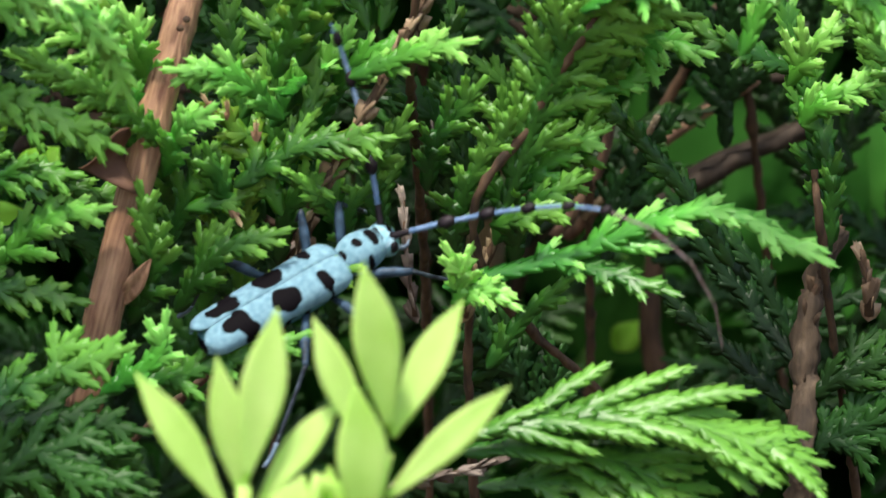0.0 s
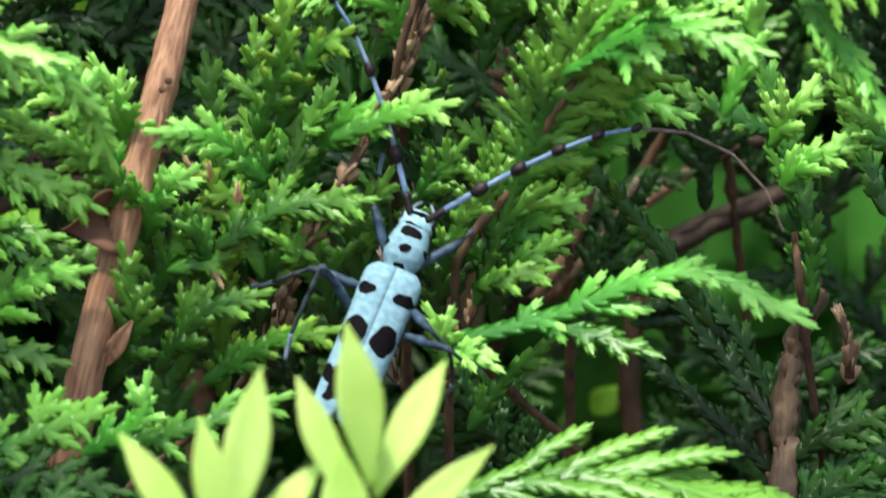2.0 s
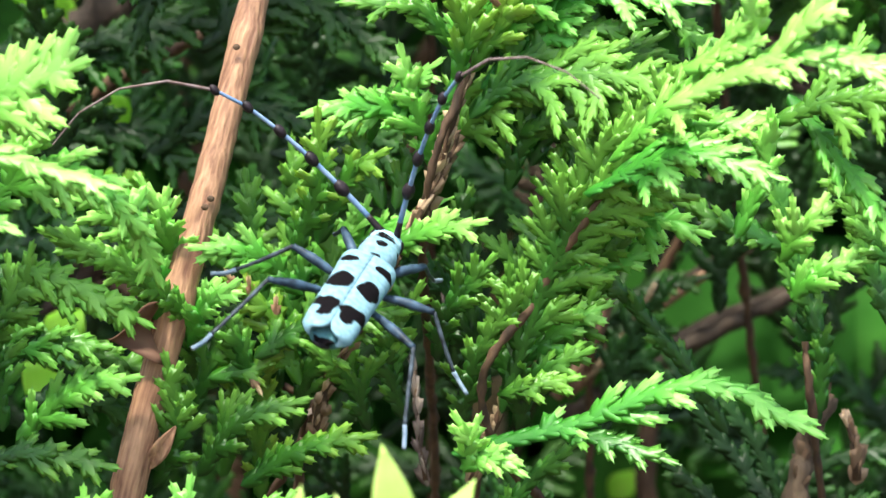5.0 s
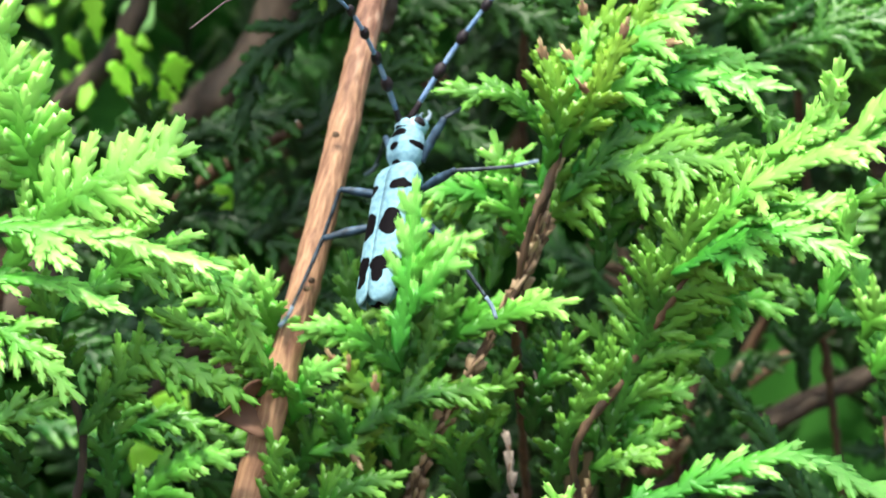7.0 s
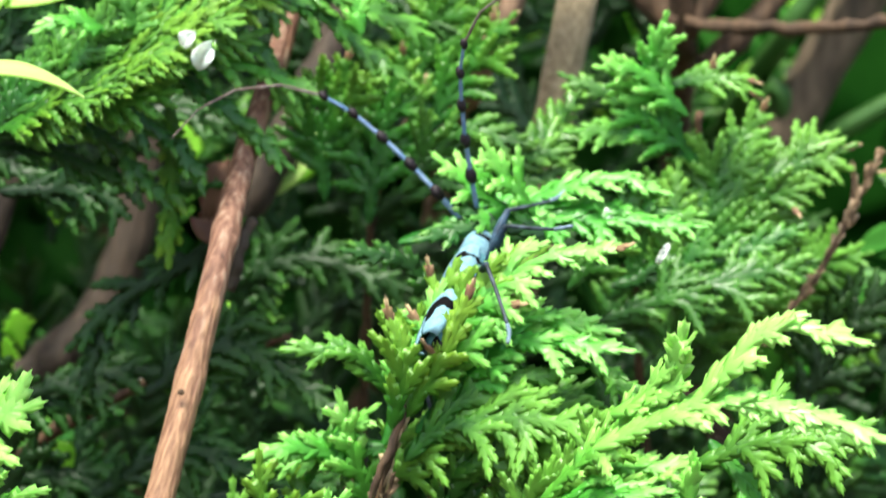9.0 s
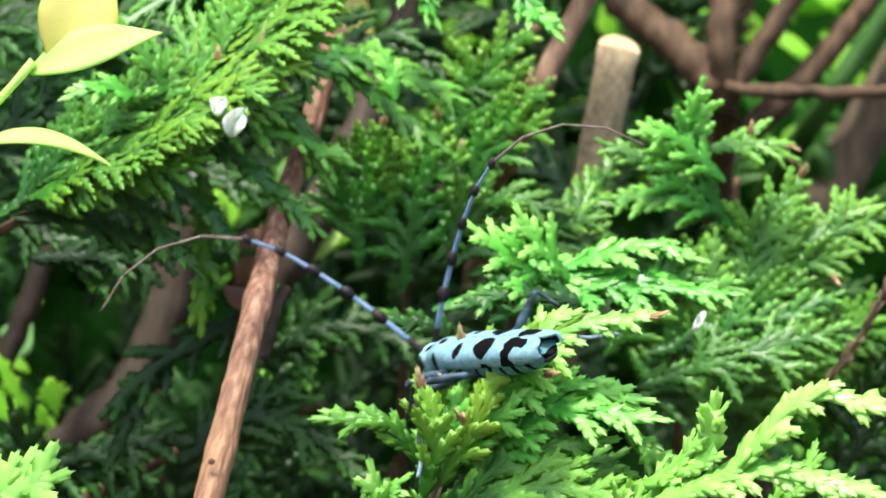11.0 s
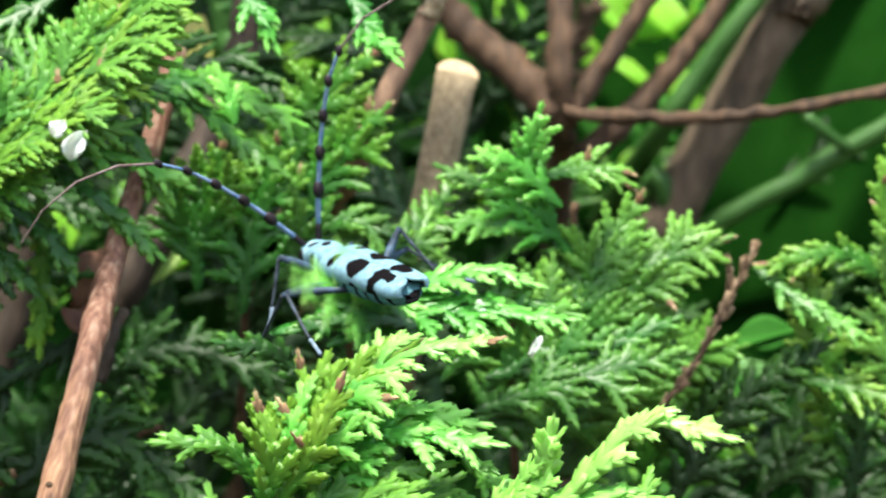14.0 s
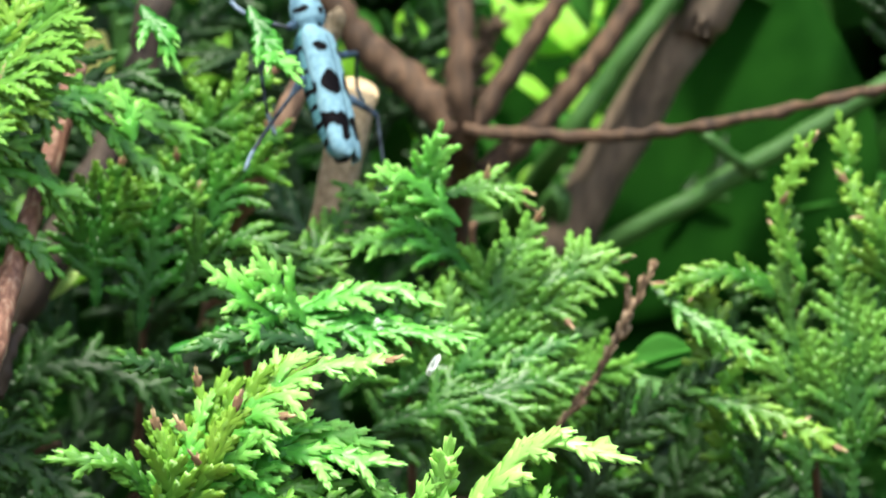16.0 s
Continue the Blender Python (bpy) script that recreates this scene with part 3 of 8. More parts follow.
dry_shoot(b_mid, [(0.0003, 0.0060, 1.0050), (0.0009, 0.0060, 1.0095), (-0.0000, 0.0070, 1.0126)], GREY_DRY, 0.0006, "grey withered shreds of foliage", 1.1)
dry_shoot(b_mid, [(-0.0033, -0.0080, 0.9706), (0.0022, -0.0080, 0.9718), (0.0071, -0.0080, 0.9731)], GREY_DRY, 0.0006, "grey withered shreds of foliage", 1.5)

# the long brown shoot that the beetle climbs along
b_long = bough([(-0.02, 0.12, 0.8), (-0.02, 0.05, 0.93), (-0.0157, 0.0060, 0.9944), (-0.0132, 0.0040, 1.0019)], 0.0007, 0.0005)
dry_shoot(b_long, [(-0.0146, 0.0040, 0.9924), (-0.0123, -0.0020, 1.0011), (-0.0088, -0.0060, 1.0072), (-0.0057, -0.0070, 1.0126), (-0.0027, -0.0070, 1.0185), (0.0005, -0.0060, 1.0243), (0.0026, -0.0040, 1.0300)], DRY, 0.0012, "long brown shoot with withered pointed scales")
dry_shoot(b_long, [(-0.0163, 0.0030, 0.9953), (-0.0122, 0.0020, 1.0007), (-0.0095, 0.0010, 1.0062)], GREY_DRY, 0.0006, "grey withered shreds of foliage", 1.1)
spray(b_long, [(0.0021, -0.0040, 1.0345), (0.0048, -0.0080, 1.0429), (0.0107, -0.0120, 1.0499), (0.0183, -0.0140, 1.0544)], 0.009, OLIVE, age=(0.45, 1.1), angle=32, gap=0.0026, brown=0.8)
spray(b_long, [(0.0048, -0.0060, 1.0397), (0.0174, -0.0100, 1.0467), (0.0270, -0.0120, 1.0459)], 0.008, LIME, age=(-0.05, 0.9), angle=34)
spray(b_long, [(0.0001, -0.0020, 1.0264), (0.0041, -0.0060, 1.0316), (0.0115, -0.0080, 1.0348)], 0.007, GREEN, age=(0.45, 0.95))
spray(b_long, [(-0.0003, -0.0020, 1.0251), (-0.0026, -0.0050, 1.0317), (-0.0040, -0.0060, 1.0370)], 0.006, LIME, age=(0.05, 0.85), angle=40)
spray(b_long, [(-0.0026, -0.0030, 1.0305), (-0.0087, -0.0050, 1.0320), (-0.0137, -0.0060, 1.0311)], 0.005, LIME, age=(0.15, 0.85), angle=38)
spray(b_long, [(-0.0161, -0.0060, 1.0155), (-0.0136, -0.0100, 1.0227), (-0.0136, -0.0120, 1.0293)], 0.004, OLIVE, age=(0.1, 0.8), angle=40, gap=0.0025)
spray(b_long, [(-0.0134, -0.0060, 1.0168), (-0.0106, -0.0090, 1.0234), (-0.0073, -0.0110, 1.0257)], 0.004, OLIVE, age=(0.1, 0.75), angle=38)
spray(b_long, [(-0.0075, -0.0080, 1.0150), (-0.0015, -0.0110, 1.0172), (0.0037, -0.0130, 1.0182)], 0.004, LIME, age=(0.05, 0.95), angle=36)
spray(b_long, [(-0.0161, -0.0060, 1.0108), (-0.0206, -0.0100, 1.0147), (-0.0262, -0.0120, 1.0153)], 0.006, LIME, age=(0.05, 0.85), angle=36)
spray(b_long, [(-0.0067, 0.0000, 1.0211), (-0.0084, 0.0000, 1.0259), (-0.0101, 0.0000, 1.0303)], 0.003, OLIVE, age=(0.25, 0.65), angle=25, brown=0.8)
spray(b_long, [(-0.0047, 0.0000, 1.0211), (-0.0033, 0.0000, 1.0265), (-0.0023, 0.0000, 1.0313)], 0.003, OLIVE, age=(0.25, 0.65), angle=25, brown=0.8)
spray(b_long, [(-0.0148, -0.0040, 1.0061), (-0.0121, -0.0050, 1.0142), (-0.0147, -0.0060, 1.0215)], 0.005, GREEN, age=(0.45, 0.85), angle=25)
spray(b_long, [(-0.0202, -0.0040, 1.0034), (-0.0134, -0.0060, 1.0074), (-0.0053, -0.0080, 1.0081)], 0.006, GREEN, age=(0.35, 0.85))
spray(b_long, [(-0.0161, -0.0030, 1.0007), (-0.0188, -0.0040, 1.0075), (-0.0228, -0.0050, 1.0108)], 0.006, OLIVE, age=(0.35, 0.85), brown=0.8)
spray(b_long, [(-0.0256, -0.0020, 1.0007), (-0.0202, -0.0030, 1.0021), (-0.0192, -0.0030, 1.0048)], 0.004, OLIVE, age=(0.35, 0.95), brown=0.8)
spray(b_long, [(-0.0285, 0.0000, 0.9967), (-0.0256, -0.0020, 1.0034), (-0.0229, -0.0020, 1.0075)], 0.005, GREEN, age=(0.35, 0.85))

for pts in ([(-0.0040, 0.0020, 0.9966), (-0.0060, -0.0020, 1.0034), (-0.0026, -0.0050, 1.0101)],
            [(0.0028, 0.0020, 0.9953), (0.0041, -0.0020, 1.0021), (0.0074, -0.0050, 1.0081)],
            [(-0.0231, 0.0020, 0.9953), (-0.0216, -0.0020, 1.0007), (-0.0235, -0.0050, 1.0061)],
            [(-0.0163, 0.0020, 0.9953), (-0.0148, -0.0020, 1.0014), (-0.0100, -0.0050, 1.0048)],
            [(0.0096, 0.0020, 0.9953), (0.0109, -0.0020, 1.0007), (0.0162, -0.0050, 1.0034)],
            [(-0.0081, 0.0020, 0.9953), (-0.0101, -0.0020, 1.0007), (-0.0134, -0.0050, 1.0034)],
            [(0.0001, 0.0020, 1.0034), (0.0014, -0.0020, 1.0088), (0.0054, -0.0050, 1.0135)],
            [(0.0164, 0.0020, 1.0075), (0.0176, -0.0020, 1.0129), (0.0216, -0.0050, 1.0168)]):
    spray(b_long, pts, 0.006, GREEN, age=(0.15, 0.75), angle=36)

# upper left, at the start
b_left = bough([(-0.07, 0.12, 0.75), (-0.06, 0.05, 0.93), (-0.0177, 0.0120, 0.9897), (-0.0194, 0.0080, 1.0011)], 0.0007, 0.0005)
spray(b_left, [(-0.0187, 0.0060, 0.9998), (-0.0208, 0.0040, 1.0123), (-0.0223, 0.0030, 1.0229)], 0.006, GREEN, age=(0.25, 0.8), angle=30)
spray(b_left, [(-0.0162, 0.0060, 1.0010), (-0.0167, 0.0040, 1.0154), (-0.0170, 0.0030, 1.0267)], 0.007, GREEN, age=(0.25, 0.8), angle=32)
spray(b_left, [(-0.0124, 0.0040, 1.0098), (-0.0073, 0.0010, 1.0172), (0.0005, -0.0020, 1.0188)], 0.006, LIME, age=(-0.08, 1), angle=36)
spray(b_left, [(-0.0167, 0.0020, 1.0104), (-0.0135, 0.0010, 1.0147), (-0.0095, 0.0000, 1.0178)], 0.006, GREEN, age=(0.42, 0.92), angle=36)
spray(b_left, [(-0.0185, 0.0020, 1.0060), (-0.0147, 0.0000, 1.0072), (-0.0100, -0.0010, 1.0085)], 0.003, OLIVE, age=(0.52, 1), angle=30)
spray(b_left, [(-0.0199, 0.0040, 1.0042), (-0.0154, 0.0020, 1.0047), (-0.0085, 0.0010, 1.0066)], 0.005, GREEN, age=(0.32, 0.62))
spray(b_left, [(-0.0250, 0.0060, 0.9897), (-0.0230, 0.0040, 0.9979), (-0.0248, 0.0020, 1.0041)], 0.005, OLIVE, age=(0.32, 0.92), angle=34)
spray(b_left, [(-0.0206, 0.0060, 0.9872), (-0.0204, 0.0020, 0.9947), (-0.0200, 0.0000, 1.0028)], 0.005, OLIVE, age=(0.32, 1), angle=30)
spray(b_left, [(-0.0280, 0.0040, 0.9979), (-0.0289, -0.0010, 1.0059), (-0.0331, -0.0040, 1.0138)], 0.005, GREEN, age=(0.42, 1.1), angle=35)
spray(b_left, [(-0.0283, -0.0010, 1.0059), (-0.0354, -0.0050, 1.0126), (-0.0437, -0.0080, 1.0167)], 0.004, GREEN, age=(0.62, 0.82), angle=30, sub=False)
spray(b_left, [(-0.0291, -0.0030, 1.0096), (-0.0346, -0.0080, 1.0173), (-0.0422, -0.0120, 1.0226)], 0.008, LIME, age=(0.12, 0.92), angle=40)
spray(b_left, [(-0.0307, -0.0030, 1.0120), (-0.0309, -0.0080, 1.0179), (-0.0332, -0.0100, 1.0221)], 0.006, LIME, age=(0.12, 0.92), angle=40)
spray(b_left, [(-0.0295, -0.0020, 1.0059), (-0.0275, -0.0040, 1.0101), (-0.0244, -0.0050, 1.0104)], 0.004, LIME, age=(0.22, 1), angle=45, gap=0.0022)
spray(b_left, [(-0.0470, 0.0000, 1.0115), (-0.0406, -0.0020, 1.0096), (-0.0345, -0.0030, 1.0078)], 0.005, GREEN, age=(0.52, 1))
spray(b_left, [(-0.0474, 0.0040, 1.0035), (-0.0410, 0.0020, 1.0032), (-0.0341, 0.0020, 1.0015)], 0.005, GREEN, age=(0.32, 0.72))
spray(b_left, [(-0.0476, 0.0060, 0.9979), (-0.0418, 0.0040, 0.9979), (-0.0361, 0.0040, 0.9963)], 0.005, SHADE_GREEN, age=(0.42, 0.82))
spray(b_left, [(-0.0253, 0.0120, 1.0139), (-0.0260, 0.0120, 1.0151), (-0.0190, 0.0120, 1.0158)], 0.007, GREEN, age=(0.42, 0.72))
spray(b_left, [(-0.0492, -0.0120, 0.9793), (-0.0393, -0.0150, 0.9830), (-0.0323, -0.0180, 0.9854)], 0.007, GREEN, age=(0.42, 1.1))
spray(b_left, [(-0.0341, -0.0120, 0.9811), (-0.0291, -0.0140, 0.9842), (-0.0279, -0.0150, 0.9878)], 0.006, LIME, age=(0.02, 0.92), gap=0.0025)
spray(b_left, [(-0.0306, -0.0100, 0.9817), (-0.0214, -0.0120, 0.9841), (-0.0142, -0.0120, 0.9866)], 0.006, GREEN, age=(0.42, 0.92))
spray(b_left, [(-0.0477, -0.0150, 0.9770), (-0.0391, -0.0170, 0.9783), (-0.0310, -0.0180, 0.9771)], 0.007, SHADE_GREEN, age=(0.42, 0.92))
spray(b_left, [(-0.0477, -0.0150, 0.9698), (-0.0402, -0.0180, 0.9748), (-0.0311, -0.0200, 0.9713)], 0.009, SHADE_GREEN, age=(0.52, 0.92))
spray(b_left, [(-0.0480, -0.0120, 0.9720), (-0.0382, -0.0140, 0.9716), (-0.0296, -0.0160, 0.9687)], 0.009, SHADE_GREEN, age=(0.52, 0.92))

for pts, m in (([(-0.0535, -0.0040, 1.0003), (-0.0460, -0.0080, 1.0042), (-0.0388, -0.0100, 1.0042)], GREEN), ([(-0.0476, -0.0040, 0.9939), (-0.0415, -0.0080, 0.9991), (-0.0356, -0.0100, 1.0004)], LIME),
               ([(-0.0532, -0.0060, 0.9901), (-0.0464, -0.0100, 0.9921), (-0.0380, -0.0120, 0.9908)], GREEN), ([(-0.0321, -0.0040, 0.9887), (-0.0293, -0.0080, 0.9952), (-0.0305, -0.0100, 1.0016)], GREEN),
               ([(-0.0269, -0.0040, 0.9900), (-0.0223, -0.0080, 0.9958), (-0.0164, -0.0100, 0.9978)], GREEN), ([(-0.0218, -0.0020, 0.9886), (-0.0152, -0.0060, 0.9926), (-0.0088, -0.0080, 0.9939)], OLIVE)):
    spray(b_left, pts, 0.006, m, age=(0.2, 0.75), angle=36)

# left, higher: bright fans
b_fan = bough([(-0.09, 0.1, 0.8), (-0.075, 0.02, 0.95), (-0.0539, -0.0100, 0.9941), (-0.0541, -0.0150, 1.0106)], 0.0007, 0.0005, GREY_BARK, "grey-brown twig", rough=0.15)
spray(b_fan, [(-0.0596, -0.0250, 1.0221), (-0.0520, -0.0300, 1.0296), (-0.0401, -0.0330, 1.0342)], 0.0085, LIME, size=0.0018, wide=1.25, gap=0.0019, sub=False, age=(0.25, 0.9), angle=58, tilt=(0.1, -1, 0.2), droop=-0.2, lead=0.2)
spray(b_fan, [(-0.0551, -0.0250, 1.0253), (-0.0578, -0.0300, 1.0373), (-0.0607, -0.0330, 1.0499)], 0.008, LIME, size=0.0018, wide=1.25, gap=0.0020, sub=False, age=(0.25, 0.9), angle=50, lead=0.2)
spray(b_fan, [(-0.0635, -0.0350, 1.0261), (-0.0517, -0.0380, 1.0253), (-0.0357, -0.0400, 1.0214)], 0.008, LIME, age=(0.35, 1.1), angle=30, tilt=(0, -1, 1.0))
spray(b_fan, [(-0.0637, -0.0330, 1.0205), (-0.0545, -0.0360, 1.0197), (-0.0464, -0.0380, 1.0168)], 0.006, LIME, age=(0.35, 1.1), angle=30, tilt=(0, -1, 1.0))
spray(b_fan, [(-0.0536, -0.0200, 1.0164), (-0.0435, -0.0240, 1.0241), (-0.0350, -0.0240, 1.0195), (-0.0314, -0.0200, 1.0125)], 0.008, LIME, age=(0.15, 0.85), angle=38)
spray(b_fan, [(-0.0269, -0.0040, 1.0061), (-0.0342, -0.0160, 1.0126), (-0.0418, -0.0200, 1.0164)], 0.004, GREEN, age=(0.65, 0.95), angle=30, sub=False)
spray(b_fan, [(-0.0521, -0.0150, 1.0034), (-0.0459, -0.0180, 1.0112), (-0.0431, -0.0200, 1.0118), (-0.0336, -0.0200, 1.0073)], 0.006, GREEN, age=(0.45, 1.1))
spray(b_fan, [(-0.0308, -0.0060, 1.0061), (-0.0325, -0.0120, 1.0140), (-0.0350, -0.0140, 1.0212)], 0.005, LIME, age=(0.05, 0.85))
spray(b_fan, [(-0.0282, -0.0060, 1.0048), (-0.0266, -0.0100, 1.0087), (-0.0239, -0.0120, 1.0107)], 0.004, LIME, age=(0.15, 1.1), gap=0.0022)
spray(b_fan, [(-0.0536, -0.0140, 1.0073), (-0.0549, -0.0200, 1.0138), (-0.0571, -0.0240, 1.0202)], 0.006, GREEN, age=(0.35, 0.75))
spray(b_fan, [(-0.0648, -0.0200, 1.0164), (-0.0584, -0.0240, 1.0130), (-0.0526, -0.0260, 1.0078)], 0.007, LIME, age=(0.15, 0.95))
spray(b_fan, [(-0.0653, -0.0150, 1.0034), (-0.0590, -0.0180, 1.0053), (-0.0551, -0.0180, 1.0066)], 0.006, GREEN, age=(0.45, 1.1))
spray(b_fan, [(-0.0493, -0.0100, 0.9954), (-0.0496, -0.0140, 1.0047), (-0.0461, -0.0160, 1.0086)], 0.006, GREEN, age=(0.35, 0.75))
spray(b_fan, [(-0.0599, -0.0100, 0.9941), (-0.0601, -0.0140, 1.0007), (-0.0606, -0.0160, 1.0060)], 0.006, SHADE_GREEN, age=(0.45, 0.85))

# right, higher: the broad pale fronds
b_pale = bough([(0.05, 0.1, 0.8), (0.035, 0.03, 0.95), (0.0062, 0.0000, 0.9940), (0.0121, -0.0060, 1.0108), (0.0205, -0.0150, 1.0244)], 0.0007, 0.0005)
spray(b_pale, [(0.0082, -0.0020, 0.9994), (0.0134, -0.0080, 1.0141), (0.0198, -0.0160, 1.0257), (0.0298, -0.0240, 1.0337)], 0.011, GREEN, age=(0.25, 1.0), angle=38)
spray(b_pale, [(0.0172, -0.0140, 1.0219), (0.0266, -0.0220, 1.0261), (0.0364, -0.0260, 1.0233)], 0.008, LIME, age=(0.08, 0.98), angle=34, tilt=(0, -1, 0.75), droop=0.5)
spray(b_pale, [(0.0061, -0.0080, 1.0342), (0.0159, -0.0140, 1.0351), (0.0274, -0.0200, 1.0334)], 0.009, GREEN, age=(0.48, 1.1), angle=36)
spray(b_pale, [(0.0095, -0.0060, 1.0289), (0.0173, -0.0120, 1.0319), (0.0289, -0.0180, 1.0322)], 0.008, GREEN, age=(0.48, 0.98), angle=36)
spray(b_pale, [(0.0196, -0.0200, 1.0255), (0.0275, -0.0300, 1.0333), (0.0344, -0.0400, 1.0417)], 0.006, LIME, age=(0.38, 1.1), angle=30, tilt=(0, -1, 0.75), droop=0.5)
spray(b_pale, [(0.0254, -0.0340, 1.0308), (0.0363, -0.0400, 1.0361), (0.0435, -0.0440, 1.0434), (0.0520, -0.0460, 1.0420)], 0.008, PALE, size=0.0017, wide=1.15, age=(0.5, 1.0), angle=32, gap=0.0038, sub=False, tilt=(0, -1, 0.75), droop=1.3)
spray(b_pale, [(0.0298, -0.0340, 1.0334), (0.0376, -0.0400, 1.0355), (0.0447, -0.0440, 1.0346), (0.0545, -0.0460, 1.0314)], 0.007, PALE, size=0.0017, wide=1.15, age=(0.55, 1.0), angle=32, gap=0.0038, sub=False, tilt=(0, -1, 0.75), droop=1.3)
spray(b_pale, [(0.0274, -0.0320, 1.0348), (0.0328, -0.0370, 1.0370), (0.0339, -0.0400, 1.0421)], 0.004, PALE, size=0.0017, wide=1.2, age=(0.4, 0.9), angle=24, gap=0.002, sub=False, tilt=(0, -1, 0.75), droop=0.5)
spray(b_pale, [(0.0381, -0.0200, 1.0298), (0.0455, -0.0240, 1.0322), (0.0568, -0.0280, 1.0320)], 0.009, GREEN, age=(0.68, 0.88), angle=40)
spray(b_pale, [(0.0396, -0.0180, 1.0319), (0.0446, -0.0200, 1.0253), (0.0509, -0.0220, 1.0161)], 0.006, LIME, age=(0.08, 0.78), angle=30, tilt=(0, -1, 0.75), droop=0.5)
spray(b_pale, [(0.0338, -0.0160, 1.0175), (0.0363, -0.0180, 1.0240), (0.0368, -0.0200, 1.0291)], 0.004, LIME, age=(0.38, 0.98), angle=25, tilt=(0, -1, 0.75), droop=0.5)
spray(b_pale, [(0.0190, -0.0080, 1.0177), (0.0240, -0.0140, 1.0254), (0.0349, -0.0180, 1.0292)], 0.010, LIME, age=(-0.02, 0.88), angle=36, tilt=(0, -1, 0.75), droop=0.5)
spray(b_pale, [(0.0222, -0.0100, 1.0303), (0.0292, -0.0160, 1.0293), (0.0376, -0.0180, 1.0299)], 0.006, LIME, age=(0.28, 0.98), angle=36, tilt=(0, -1, 0.75), droop=0.5)
spray(b_pale, [(0.0263, -0.0080, 1.0419), (0.0301, -0.0120, 1.0383), (0.0318, -0.0160, 1.0353)], 0.0025, GREEN, age=(0.78, 0.98), sub=False)

# the spray in front, which hides the beetle's legs
b_front = bough([(0.0, 0.1, 0.85), (0.0, 0.04, 0.98), (-0.0017, -0.0040, 1.0177), (0.0034, -0.0100, 1.0362)], 0.0007, 0.0005, BARK)
dry_shoot(b_front, [(-0.0017, -0.0040, 1.0177), (0.0015, -0.0080, 1.0296), (0.0041, -0.0100, 1.0382)], DRY, 0.0011, "brown shoot with withered pointed scales")
spray(b_front, [(0.0015, -0.0080, 1.0330), (0.0080, -0.0120, 1.0448), (0.0179, -0.0140, 1.0534), (0.0281, -0.0160, 1.0552)], 0.009, LIME, age=(-0.07, 0.93), angle=36, gap=0.0028, tilt=(0, -1, 0.75), droop=0.9, brown=0.8)
spray(b_front, [(0.0021, -0.0100, 1.0349), (0.0034, -0.0130, 1.0413), (0.0017, -0.0140, 1.0466)], 0.006, OLIVE, age=(0.38, 1.1), angle=30, gap=0.0024, brown=0.8)
spray(b_front, [(0.0041, -0.0100, 1.0362), (0.0080, -0.0140, 1.0426), (0.0106, -0.0160, 1.0491)], 0.006, OLIVE, age=(0.38, 1.1), angle=30, gap=0.0024, brown=0.8)
spray(b_front, [(0.0055, -0.0080, 1.0344), (0.0154, -0.0120, 1.0442), (0.0286, -0.0140, 1.0434)], 0.009, LIME, age=(-0.12, 0.78), angle=36, tilt=(0, -1, 0.75), droop=0.9)
spray(b_front, [(0.0042, -0.0080, 1.0310), (0.0121, -0.0110, 1.0389), (0.0227, -0.0120, 1.0409)], 0.008, GREEN, age=(0.38, 0.88), angle=36)
spray(b_front, [(0.0028, -0.0040, 1.0322), (-0.0039, -0.0030, 1.0325), (-0.0128, -0.0020, 1.0296)], 0.006, LIME, age=(0.08, 0.88), angle=36, tilt=(0, -1, 0.75), droop=0.9)
spray(b_front, [(0.0015, -0.0060, 1.0392), (-0.0026, -0.0080, 1.0431), (-0.0093, -0.0080, 1.0435)], 0.006, GREEN, age=(0.48, 0.88), angle=34)
spray(b_front, [(0.0110, -0.0040, 1.0259), (0.0157, -0.0060, 1.0339), (0.0244, -0.0060, 1.0394)], 0.011, GREEN, age=(0.28, 0.68), angle=40)
spray(b_front, [(0.0083, -0.0040, 1.0231), (0.0096, -0.0060, 1.0298), (0.0069, -0.0060, 1.0338)], 0.008, GREEN, age=(0.28, 0.68), angle=40)
spray(b_front, [(0.0124, -0.0040, 1.0198), (0.0190, -0.0060, 1.0299), (0.0257, -0.0080, 1.0352)], 0.010, GREEN, age=(0.38, 0.78), angle=40)
spray(b_front, [(-0.0079, 0.0000, 1.0287), (-0.0052, -0.0040, 1.0332), (-0.0012, -0.0060, 1.0361)], 0.006, LIME, age=(-0.02, 0.78), angle=40, tilt=(0, -1, 0.75), droop=0.9)

# a fresh tuft that the beetle pushes aside
TUFT = []
TUFT.append(spray(b_front, [(-0.0152, -0.0240, 1.0130), (-0.0139, -0.0250, 1.0214), (-0.0132, -0.0260, 1.0298)], 0.006, LIME, age=(0.1, 0.9), angle=44, gap=0.003))
TUFT.append(spray(b_front, [(-0.0144, -0.0240, 1.0189), (-0.0113, -0.0270, 1.0233), (-0.0074, -0.0280, 1.0248)], 0.004, LIME, age=(0.2, 0.95), angle=40, gap=0.003, sub=False))
TUFT.append(spray(b_front, [(-0.0144, -0.0240, 1.0163), (-0.0106, -0.0270, 1.0207), (-0.0090, -0.0280, 1.0232)], 0.004, LIME, age=(0.2, 0.95), angle=40, gap=0.003, sub=False))
TUFT_FOOT = (-0.0152, -0.0240, 1.0130)

